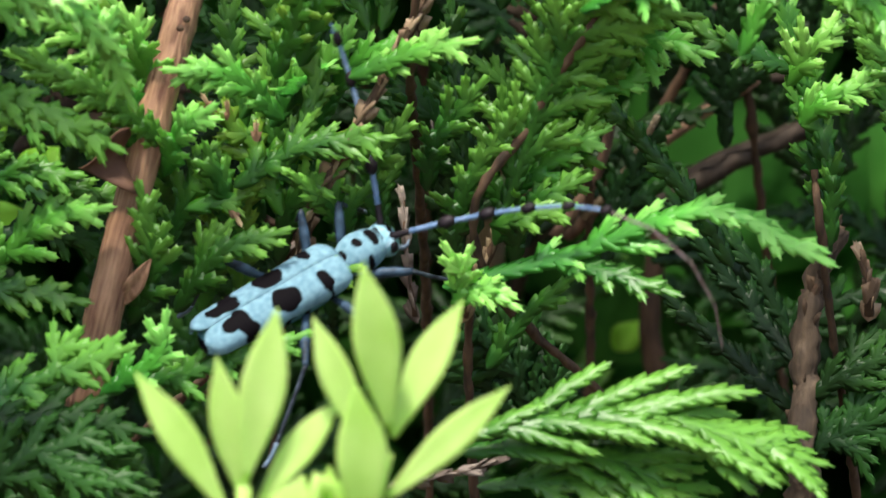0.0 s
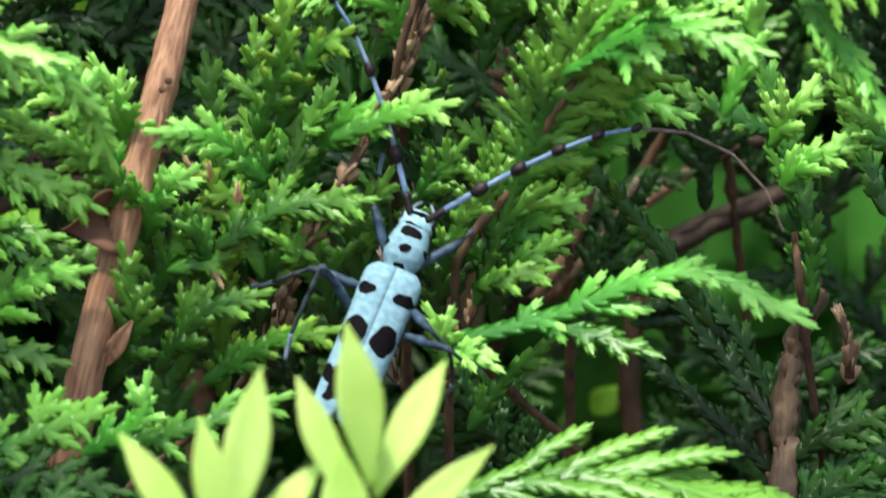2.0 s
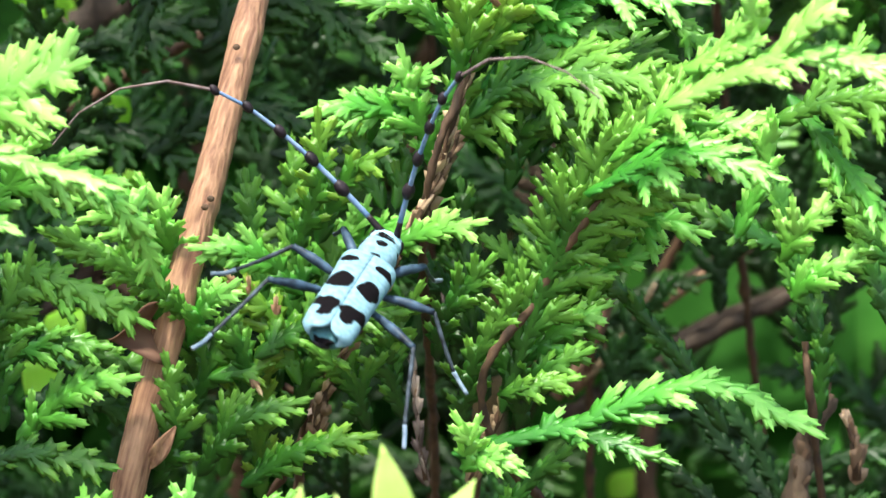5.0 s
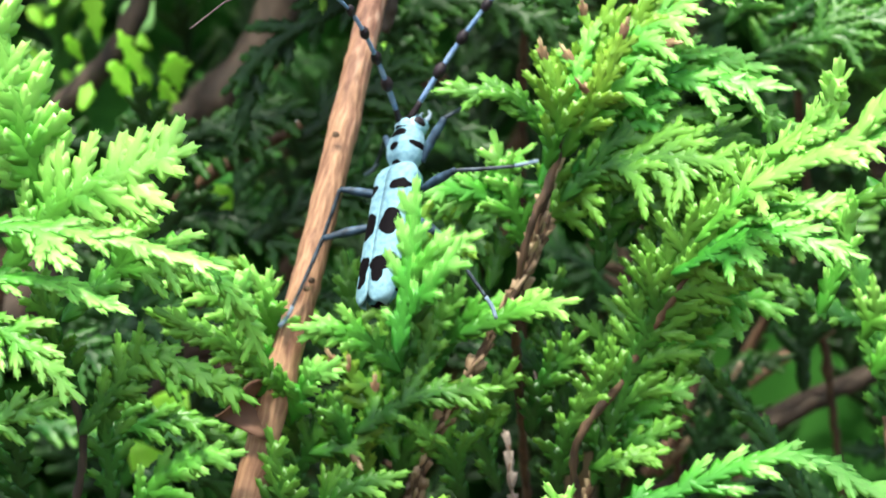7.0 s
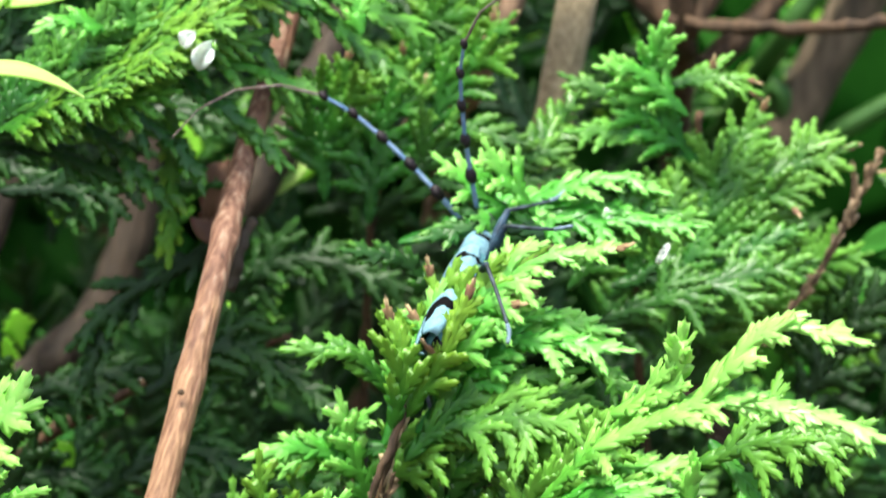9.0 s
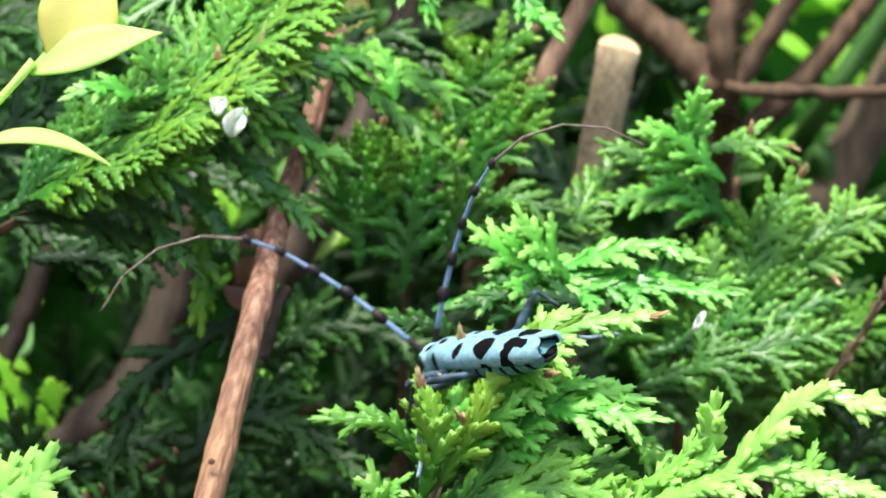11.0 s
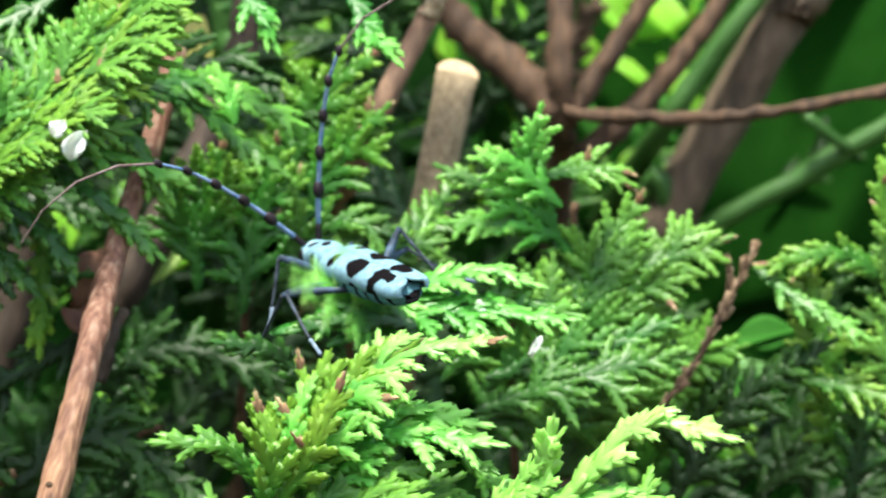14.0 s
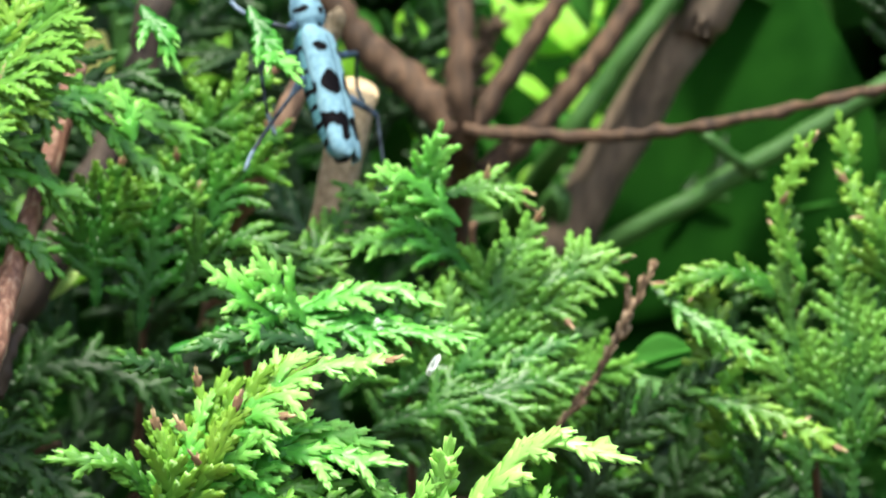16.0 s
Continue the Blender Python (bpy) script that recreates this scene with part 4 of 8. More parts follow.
# the frond on which it rests and from which it jumps
b_rest = bough([(0.02, 0.12, 0.9), (0.02, 0.06, 1.0), (0.0128, 0.0120, 1.0550), (0.0147, 0.0100, 1.0618)], 0.0007, 0.0005)
spray(b_rest, [(0.0037, 0.0080, 1.0586), (0.0153, 0.0060, 1.0620), (0.0276, 0.0040, 1.0661), (0.0344, 0.0030, 1.0646)], 0.008, LIME, size=0.00138, age=(-0.1, 0.85), angle=34, tilt=(0, -1, 0.75), droop=0.9)
spray(b_rest, [(0.0105, 0.0060, 1.0571), (0.0214, 0.0040, 1.0611), (0.0385, 0.0020, 1.0601)], 0.009, LIME, size=0.00138, age=(-0.2, 0.6), angle=34, tilt=(0, -1, 0.75), droop=0.9)
BENT = []
BENT.append(spray(b_rest, [(0.0169, 0.0040, 1.0615), (0.0126, 0.0020, 1.0640), (0.0084, 0.0010, 1.0672)], 0.007, LIME, age=(0.0, 0.8), angle=45, tilt=(0, -1, 0.75), droop=0.9))
BENT.append(spray(b_rest, [(0.0196, 0.0040, 1.0616), (0.0160, 0.0020, 1.0654), (0.0139, 0.0010, 1.0687)], 0.006, LIME, age=(0.0, 0.8), angle=45, tilt=(0, -1, 0.75), droop=0.9))
spray(b_rest, [(0.0224, 0.0030, 1.0587), (0.0141, 0.0010, 1.0597), (0.0066, 0.0000, 1.0581)], 0.006, GREEN, size=0.00138, age=(0.08, 0.5), angle=38)
spray(b_rest, [(0.0253, 0.0060, 1.0591), (0.0334, 0.0040, 1.0619), (0.0393, 0.0030, 1.0608)], 0.007, GREEN, size=0.00138, age=(0.3, 0.8), angle=38)
spray(b_rest, [(0.0093, 0.0080, 1.0490), (0.0037, 0.0060, 1.0556), (-0.0025, 0.0040, 1.0567)], 0.004, GREEN, size=0.00138, age=(0.0, 0.35), angle=38)

# top left: a strong spray with hanging branchlets
b_hang = bough([(-0.09, 0.1, 0.9), (-0.085, 0.05, 1.03), (-0.0714, 0.0300, 1.0565), (-0.0677, 0.0260, 1.0593), (-0.0588, 0.0200, 1.0631), (-0.0542, 0.0160, 1.0664), (-0.0473, 0.0140, 1.0704)], 0.0011, 0.0007, rough=0.2, step=0.0012, knots=((0.9, 0.2), (0.95, 0.25)))
for k, tl in enumerate(((0, -1, 0.2), (0.4, -0.8, 0.8), (-0.4, -0.8, 0.6))):
    spray(b_hang, [(-0.0537, 0.0140, 1.0685), (-0.0375, 0.0080, 1.0780), (-0.0244, 0.0060, 1.0873), (-0.0120, 0.0040, 1.0991)], 0.014, (GREEN, OLIVE, GREEN)[k], size=0.0014, wide=0.8, age=(0.2, (0.75, 0.85, 0.7)[k]), angle=30, droop=0.1 + 0.15 * k, gap=0.0016,
          tilt=tl, lead=0.3, brown=0.6)
spray(b_hang, [(-0.0345, 0.0040, 1.0841), (-0.0372, 0.0030, 1.0849), (-0.0406, 0.0020, 1.0837)], 0.004, LIME, age=(0.2, 0.7), sub=False, tilt=(0, -1, 0.6), droop=1.0)
spray(b_hang, [(-0.0291, 0.0060, 1.0838), (-0.0319, 0.0040, 1.0876), (-0.0346, 0.0030, 1.0916)], 0.004, GREEN, age=(0.6, 0.9), sub=False, tilt=(0, -1, 0.6), droop=1.0)
spray(b_hang, [(-0.0314, 0.0100, 1.0809), (-0.0224, 0.0120, 1.0781), (-0.0118, 0.0130, 1.0692)], 0.006, GREEN, age=(0.2, 0.7), angle=30, droop=1.4, tilt=(0, -1, 0.6))
spray(b_hang, [(-0.0272, 0.0100, 1.0816), (-0.0161, 0.0120, 1.0807), (-0.0086, 0.0140, 1.0779)], 0.006, LIME, age=(-0.2, 0.8), angle=32, droop=1.4, tilt=(0, -1, 0.6))
spray(b_hang, [(-0.0245, 0.0100, 1.0838), (-0.0155, 0.0120, 1.0835), (-0.0105, 0.0140, 1.0754)], 0.006, GREEN, age=(0.3, 0.8), angle=30, droop=1.4, tilt=(0, -1, 0.6))
spray(b_hang, [(-0.0239, 0.0100, 1.0887), (-0.0107, 0.0140, 1.0896), (-0.0015, 0.0160, 1.0836), (0.0035, 0.0160, 1.0801)], 0.007, GREEN, age=(0.2, 0.7), angle=32, droop=0.8, tilt=(0, -1, 0.6))
spray(b_hang, [(-0.0163, 0.0120, 1.0892), (-0.0065, 0.0160, 1.0907), (0.0054, 0.0180, 1.0865)], 0.008, GREEN, age=(0.3, 1.0), angle=34, droop=0.4, tilt=(0, -1, 0.6))
spray(b_hang, [(-0.0022, 0.0120, 1.0858), (-0.0030, 0.0120, 1.0893), (-0.0037, 0.0120, 1.0907)], 0.004, LIME, age=(0.3, 0.8), tilt=(0, -1, 0.6), droop=1.0)
spray(b_hang, [(-0.0362, 0.0100, 1.0780), (-0.0307, 0.0120, 1.0748), (-0.0244, 0.0140, 1.0702), (-0.0223, 0.0140, 1.0667)], 0.006, GREEN, age=(0.2, 0.5), angle=30, droop=1.4, tilt=(0, -1, 0.6))
spray(b_hang, [(-0.0412, 0.0120, 1.0754), (-0.0343, 0.0140, 1.0722), (-0.0269, 0.0160, 1.0645)], 0.006, GREEN, age=(0.2, 0.5), angle=30, droop=1.4, tilt=(0, -1, 0.6))
spray(b_hang, [(-0.0480, 0.0120, 1.0697), (-0.0412, 0.0140, 1.0700), (-0.0322, 0.0160, 1.0669)], 0.007, SHADE_GREEN, age=(0.3, 0.8), angle=30, droop=1.4, tilt=(0, -1, 0.6))
spray(b_hang, [(-0.0260, 0.0160, 1.0755), (-0.0256, 0.0180, 1.0686), (-0.0259, 0.0200, 1.0582)], 0.003, OLIVE, age=(0.3, 0.7), sub=False)
spray(b_hang, [(0.0123, 0.0100, 1.1013), (0.0144, 0.0080, 1.0966), (0.0172, 0.0070, 1.0933)], 0.005, LIME, age=(-0.1, 0.7), tilt=(0, -1, 0.6), droop=1.0)
spray(b_hang, [(-0.0010, 0.0120, 1.1015), (0.0011, 0.0100, 1.0983), (0.0026, 0.0100, 1.0954)], 0.006, LIME, age=(-0.1, 0.7), tilt=(0, -1, 0.6), droop=1.0)
spray(b_hang, [(-0.0249, 0.0120, 1.1005), (-0.0317, 0.0100, 1.0964), (-0.0391, 0.0080, 1.0910)], 0.006, GREEN, age=(0.4, 0.8), tilt=(0, -1, 0.6), droop=1.0)

# upper middle: olive sprays with brown tips
b_up = bough([(0.0, 0.14, 0.95), (-0.0005, 0.0500, 1.0587), (0.0051, 0.0350, 1.0785), (0.0129, 0.0300, 1.0874)], 0.0007, 0.0005)
for pts in ([(-0.0006, 0.0300, 1.0639), (0.0008, 0.0280, 1.0738), (0.0035, 0.0260, 1.0845)], [(0.0036, 0.0300, 1.0778), (0.0093, 0.0280, 1.0907), (0.0153, 0.0260, 1.0963)],
            [(0.0051, 0.0300, 1.0727), (0.0108, 0.0280, 1.0820), (0.0168, 0.0260, 1.0890)], [(-0.0064, 0.0300, 1.0668), (-0.0065, 0.0280, 1.0759), (-0.0037, 0.0260, 1.0837)]):
    spray(b_up, pts, 0.009, OLIVE, size=0.00122, gap=0.0021, age=(0.0, 0.6), angle=36, brown=0.8)
for pts in ([(0.0037, 0.0260, 1.0671), (0.0107, 0.0220, 1.0739), (0.0181, 0.0200, 1.0726)], [(0.0051, 0.0260, 1.0664), (0.0150, 0.0220, 1.0703), (0.0235, 0.0200, 1.0716)], [(0.0080, 0.0260, 1.0650), (0.0179, 0.0220, 1.0689), (0.0261, 0.0300, 1.0803)]):
    spray(b_up, pts, 0.008, GREEN, size=0.00122, gap=0.0021, age=(0.2, 0.6), angle=36)

# upper right: star-tipped frond and finer sprays
b_star = bough([(0.06, 0.14, 0.9), (0.0354, 0.0500, 1.0516), (0.0417, 0.0350, 1.0679), (0.0420, 0.0300, 1.0783)], 0.0007, 0.0005)
spray(b_star, [(0.0410, 0.0260, 1.0712), (0.0349, 0.0220, 1.0806), (0.0364, 0.0180, 1.0878)], 0.008, LIME, size=0.00122, gap=0.0021, age=(-0.2, 0.75), angle=40)
spray(b_star, [(0.0392, 0.0220, 1.0771), (0.0334, 0.0200, 1.0818), (0.0290, 0.0180, 1.0821)], 0.005, LIME, size=0.00122, gap=0.0021, age=(0.0, 0.8))
spray(b_star, [(0.0378, 0.0220, 1.0807), (0.0434, 0.0200, 1.0812), (0.0475, 0.0200, 1.0798)], 0.006, GREEN, size=0.00122, gap=0.0021, age=(0.4, 1.0), brown=0.8)
spray(b_star, [(0.0426, 0.0280, 1.0714), (0.0337, 0.0240, 1.0744), (0.0257, 0.0220, 1.0744)], 0.006, GREEN, size=0.00122, gap=0.0021, age=(0.3, 0.9))
spray(b_star, [(0.0419, 0.0280, 1.0700), (0.0323, 0.0260, 1.0783), (0.0251, 0.0260, 1.0818)], 0.005, GREEN, size=0.00122, gap=0.0021, age=(0.2, 0.6))
spray(b_star, [(0.0397, 0.0280, 1.0569), (0.0453, 0.0260, 1.0712), (0.0496, 0.0260, 1.0778)], 0.010, GREEN, size=0.00122, gap=0.0021, age=(0.3, 0.7), angle=36, brown=0.8)
spray(b_star, [(0.0412, 0.0280, 1.0584), (0.0496, 0.0260, 1.0684), (0.0604, 0.0260, 1.0732)], 0.010, GREEN, size=0.00122, gap=0.0021, age=(0.2, 0.7), angle=36, brown=0.8)
spray(b_star, [(0.0353, 0.0260, 1.0552), (0.0380, 0.0240, 1.0622), (0.0387, 0.0240, 1.0694)], 0.007, GREEN, size=0.00122, gap=0.0021, age=(0.3, 0.7), angle=34)
spray(b_star, [(0.0309, 0.0240, 1.0550), (0.0428, 0.0220, 1.0578), (0.0535, 0.0220, 1.0622)], 0.008, GREEN, size=0.00122, gap=0.0021, age=(0.3, 0.6), angle=36)
spray(b_star, [(0.0294, 0.0220, 1.0505), (0.0420, 0.0200, 1.0547), (0.0547, 0.0200, 1.0577)], 0.008, GREEN, size=0.00122, gap=0.0021, age=(0.3, 0.6), angle=36)
spray(b_star, [(0.0250, 0.0200, 1.0545), (0.0312, 0.0180, 1.0615), (0.0340, 0.0180, 1.0665)], 0.006, GREEN, size=0.00122, gap=0.0021, age=(0.3, 0.7), angle=34)
spray(b_star, [(0.0362, 0.0400, 1.0450), (0.0453, 0.0350, 1.0556), (0.0550, 0.0300, 1.0676)], 0.011, GREEN, size=0.00122, gap=0.0021, age=(0.2, 0.75), angle=36)
spray(b_star, [(0.0409, 0.0450, 1.0513), (0.0523, 0.0400, 1.0570), (0.0635, 0.0350, 1.0603)], 0.010, GREEN, size=0.00122, gap=0.0021, age=(0.2, 0.7), angle=36)
spray(b_star, [(0.0391, 0.0500, 1.0420), (0.0454, 0.0450, 1.0499), (0.0494, 0.0400, 1.0599)], 0.010, GREEN, size=0.00122, gap=0.0021, age=(0.15, 0.6), angle=36)
spray(b_star, [(0.0320, 0.0450, 1.0557), (0.0383, 0.0400, 1.0627), (0.0423, 0.0350, 1.0725)], 0.010, GREEN, size=0.00122, gap=0.0021, age=(0.2, 0.7), angle=36)
spray(b_star, [(0.0473, 0.0500, 1.0481), (0.0550, 0.0450, 1.0538), (0.0626, 0.0400, 1.0571)], 0.010, GREEN, size=0.00122, gap=0.0021, age=(0.15, 0.6), angle=36)
spray(b_star, [(0.0286, 0.0500, 1.0501), (0.0357, 0.0450, 1.0535), (0.0420, 0.0400, 1.0531)], 0.010, GREEN, size=0.00122, gap=0.0021, age=(0.15, 0.6), angle=36)
spray(b_star, [(0.0435, 0.0500, 1.0578), (0.0490, 0.0450, 1.0679), (0.0515, 0.0400, 1.0762)], 0.010, GREEN, size=0.00122, gap=0.0021, age=(0.2, 0.7), angle=36)
spray(b_star, [(0.0519, 0.0600, 1.0422), (0.0597, 0.0550, 1.0495), (0.0682, 0.0500, 1.0537)], 0.011, OLIVE, size=0.00122, gap=0.0021, age=(0.1, 0.55), angle=36)
dry_shoot(b_star, [(0.0505, 0.0300, 1.0484), (0.0577, 0.0300, 1.0580), (0.0619, 0.0290, 1.0660), (0.0649, 0.0280, 1.0722)], DRY, 0.0008, "dead brown twig with a frayed end")
dry_shoot(b_star, [(0.0613, 0.0300, 1.0640), (0.0619, 0.0290, 1.0668), (0.0617, 0.0280, 1.0696)], DRY, 0.0009, "dead brown twig with a frayed end")

# far right at the end
b_far = bough([(0.12, 0.14, 0.9), (0.0910, 0.0500, 1.0365), (0.0872, 0.0400, 1.0566), (0.0841, 0.0350, 1.0724)], 0.0007, 0.0005)
spray(b_far, [(0.0865, 0.0360, 1.0415), (0.0847, 0.0340, 1.0604), (0.0822, 0.0320, 1.0764)], 0.009, GREEN, size=0.00122, gap=0.0021, age=(0.2, 0.8), angle=34)
spray(b_far, [(0.0925, 0.0360, 1.0431), (0.0921, 0.0340, 1.0606), (0.0888, 0.0320, 1.0781)], 0.009, GREEN, size=0.00122, gap=0.0021, age=(0.2, 0.7), angle=34)
spray(b_far, [(0.0840, 0.0340, 1.0693), (0.0760, 0.0300, 1.0723), (0.0669, 0.0280, 1.0704)], 0.006, OLIVE, size=0.00122, gap=0.0021, age=(0.3, 0.8), angle=36, brown=0.8)
spray(b_far, [(0.0657, 0.0300, 1.0699), (0.0711, 0.0260, 1.0652), (0.0782, 0.0240, 1.0611)], 0.004, GREEN, size=0.00122, gap=0.0021, age=(0.6, 1.0), sub=False)
spray(b_far, [(0.0702, 0.0300, 1.0561), (0.0799, 0.0260, 1.0537), (0.0879, 0.0240, 1.0497)], 0.005, OLIVE, size=0.00122, gap=0.0021, age=(0.4, 1.0), brown=0.8)
spray(b_far, [(0.0848, 0.0300, 1.0718), (0.0815, 0.0280, 1.0803), (0.0849, 0.0260, 1.0889)], 0.003, OLIVE, size=0.00122, gap=0.0021, age=(0.6, 1.0), sub=False, brown=0.8)
spray(b_far, [(0.0973, 0.0340, 1.0696), (0.0952, 0.0300, 1.0779), (0.0907, 0.0300, 1.0845)], 0.006, OLIVE, size=0.00122, gap=0.0021, age=(0.3, 0.8), brown=0.8)
spray(b_far, [(0.0781, 0.0340, 1.0412), (0.0793, 0.0320, 1.0499), (0.0768, 0.0300, 1.0562)], 0.006, SHADE_GREEN, size=0.00122, gap=0.0021, age=(0.3, 0.8))

for k in range(6):
    q = np.array([0.078 + 0.006 * k, 0.036 + 0.004 * (k % 3), 1.045 + 0.006 * (k % 4)])
    spray(b_far, [tuple(q), tuple(q + np.array([0.003 * (k % 3 - 1), -0.003, 0.014])), tuple(q + np.array([0.006 * (k % 3 - 1), -0.005, 0.026 + 0.003 * (k % 2)]))], 0.008, OLIVE if k % 3 == 0 else SHADE_GREEN,
          age=(0.1, 0.75), angle=34)
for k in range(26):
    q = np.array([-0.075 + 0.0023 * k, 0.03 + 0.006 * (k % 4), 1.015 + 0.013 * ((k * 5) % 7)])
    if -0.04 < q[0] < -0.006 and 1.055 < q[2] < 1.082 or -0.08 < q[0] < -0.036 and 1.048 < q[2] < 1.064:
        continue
    spray(b_hang, [tuple(q), tuple(q + np.array([0.012, -0.004, 0.003 * (k % 3)])), tuple(q + np.array([0.026, -0.008, -0.004 + 0.002 * (k % 5)]))], 0.008, SHADE_GREEN, age=(0.2, 0.85), angle=36, plain=True)

spray(b_hang, [(-0.0200, 0.0260, 1.0603), (-0.0247, 0.0250, 1.0569), (-0.0310, 0.0240, 1.0532), (-0.0373, 0.0240, 1.0474)], 0.008, SHADE_GREEN, age=(0.2, 0.6), angle=42, droop=0.7, gap=0.004, tilt=(0.2, -1, 0.2))
spray(b_hang, [(-0.0297, 0.0260, 1.0545), (-0.0338, 0.0250, 1.0486), (-0.0369, 0.0250, 1.0415)], 0.006, SHADE_GREEN, age=(0.2, 0.6), angle=34, droop=0.7, gap=0.004)

# inside of the hedge: sprays mostly in the shade-darkened green, denser towards the back
rng_fill = np.random.default_rng(7)
inner = bough([(-0.03, 0.2, 0.7), (-0.03, 0.17, 0.95), (-0.06, 0.16, 1.2)], 0.004, 0.002)
for k in range(480):
    depth = 0.03 + 0.12 * rng_fill.random() ** 0.8
    x = -0.085 + 0.2 * rng_fill.random()
    z = 0.955 + 0.19 * rng_fill.random()
    if x > 0.045 and z > 1.05 and rng_fill.random() < 0.9:
        continue
    if depth < 0.055 and rng_fill.random() < 0.5:
        continue
    if 0.0 < x < 0.06 and z > 1.04 and depth < 0.065:
        continue
    a = radians(rng_fill.uniform(20, 160))
    ln = rng_fill.uniform(0.018, 0.04)
    p0 = np.array([x, depth, z])
    p2 = p0 + ln * np.array([math.cos(a), -0.35 * rng_fill.random(), math.sin(a) * 0.8])
    p1 = (p0 + p2) / 2 + np.array([0, 0, 0.004])
    if abs((x + p2[0]) / 2 + 0.012) < 0.016 and abs((z + p2[2]) / 2 - 1.07) < 0.016 and depth < 0.075:
        continue
    if 0.02 < (x + p2[0]) / 2 < 0.07 and (z + p2[2]) / 2 > 1.078 and depth < 0.1:
        continue
    if abs((x + p2[0]) / 2 + 0.053) < 0.015 and abs((z + p2[2]) / 2 - 1.055) < 0.013 and depth < 0.11:
        continue
    spray(inner, [tuple(p0), tuple(p1), tuple(p2)], rng_fill.uniform(0.006, 0.012), (BARK_SCALE, GREEN, SHADE_GREEN)[int(np.searchsorted((0.03, 0.17), rng_fill.random()))],
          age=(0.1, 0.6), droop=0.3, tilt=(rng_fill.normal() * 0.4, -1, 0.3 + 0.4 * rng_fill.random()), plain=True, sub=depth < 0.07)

settle(shrub)
# ---- dead stick ----
stick = thing("dead_stick", (-0.0377, -0.0060, 0.9766), "dry peeled reddish-tan stick leaning in the hedge", "stick")
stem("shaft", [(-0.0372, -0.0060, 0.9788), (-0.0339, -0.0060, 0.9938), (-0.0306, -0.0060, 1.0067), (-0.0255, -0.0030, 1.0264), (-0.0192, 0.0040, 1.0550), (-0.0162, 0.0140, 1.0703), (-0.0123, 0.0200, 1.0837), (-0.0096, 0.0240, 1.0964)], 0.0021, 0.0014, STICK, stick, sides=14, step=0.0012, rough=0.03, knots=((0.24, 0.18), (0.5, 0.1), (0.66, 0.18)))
leaf("dead_leaf", (-0.0315, -0.0060, 1.0072), (-0.0361, -0.0100, 1.0047), 0.0072, (0, -1, -0.4), DEAD_LEAF, stick, "curled dark brown dead leaf", curl=0.5, fold=0.8, wave=0.08)
stem("side_stub", [(-0.0180, 0.0120, 1.0525), (-0.0170, 0.0115, 1.0560), (-0.0163, 0.0120, 1.0594), (-0.0151, 0.0130, 1.0616)], 0.0008, 0.0007, GREY_BARK, stick, "torn grey side stub", rough=0.25, step=0.0008)
leaf("bark_flap", (-0.0332, -0.0065, 0.9901), (-0.0295, -0.0085, 0.9953), 0.0016, (0.3, -1, 0), STICK, stick, "lifted flap of pale bark", curl=0.1, fold=0.3)
leaf("dead_leaf", (-0.0175, 0.0200, 1.0597), (-0.0226, 0.0240, 1.0644), 0.007, (0, -1, 0.6), DEAD_LEAF, stick, "crumpled dark brown dead leaf", curl=0.5, fold=0.6, wave=0.12)
leaf("dead_leaf", (-0.0211, 0.0220, 1.0628), (-0.0188, 0.0240, 1.0716), 0.004, (0, -1, 0.2), DEAD_LEAF, stick, "crumpled dark brown dead leaf", curl=0.5, fold=0.8, wave=0.12)
for kx, ky, kz in ((-0.0233, -0.0035, 1.0387), (-0.0260, -0.0065, 1.0211), (-0.0266, -0.0075, 1.0201)):
    a, c = np.meshgrid(np.linspace(0, np.pi, 8), np.linspace(0, 2 * np.pi, 12), indexing="ij")
    kv = np.stack([np.sin(a) * np.cos(c) * 0.00045, np.cos(a) * 0.0002 + 0.0002, np.sin(a) * np.sin(c) * 0.0004], -1).reshape(-1, 3) + np.array([kx, ky, kz])
    kf = [(i * 12 + j, i * 12 + j + 1, i * 12 + j + 13, i * 12 + j + 12) for i in range(7) for j in range(11)]
    part("knot", mesh_of("knot", kv, np.array(kf)), BARK, stick, "dark round knot")
settle(stick)

# ---- leafy sprig in front ----
sprig = thing("leafy_sprig", (-0.012, -0.082, 0.0), "yellow-green broadleaf sprig with soft lance-shaped leaves", "sprig")
s1 = (-0.0053, -0.0800, 0.9685)
s2 = (-0.0166, -0.0800, 0.9680)
stem("stalk", [(-0.012, -0.082, -0.01), (-0.013, -0.082, 0.5), (-0.012, -0.082, 0.93), s1, (-0.0035, -0.0795, 0.9777)], 0.0014, 0.0008, YOUNG_LEAF, sprig)
stem("side_stalk", [(-0.012, -0.082, 0.94), (-0.017, -0.081, 0.95), s2, (-0.0163, -0.0795, 0.9746)], 0.0009, 0.0007, YOUNG_LEAF, sprig)
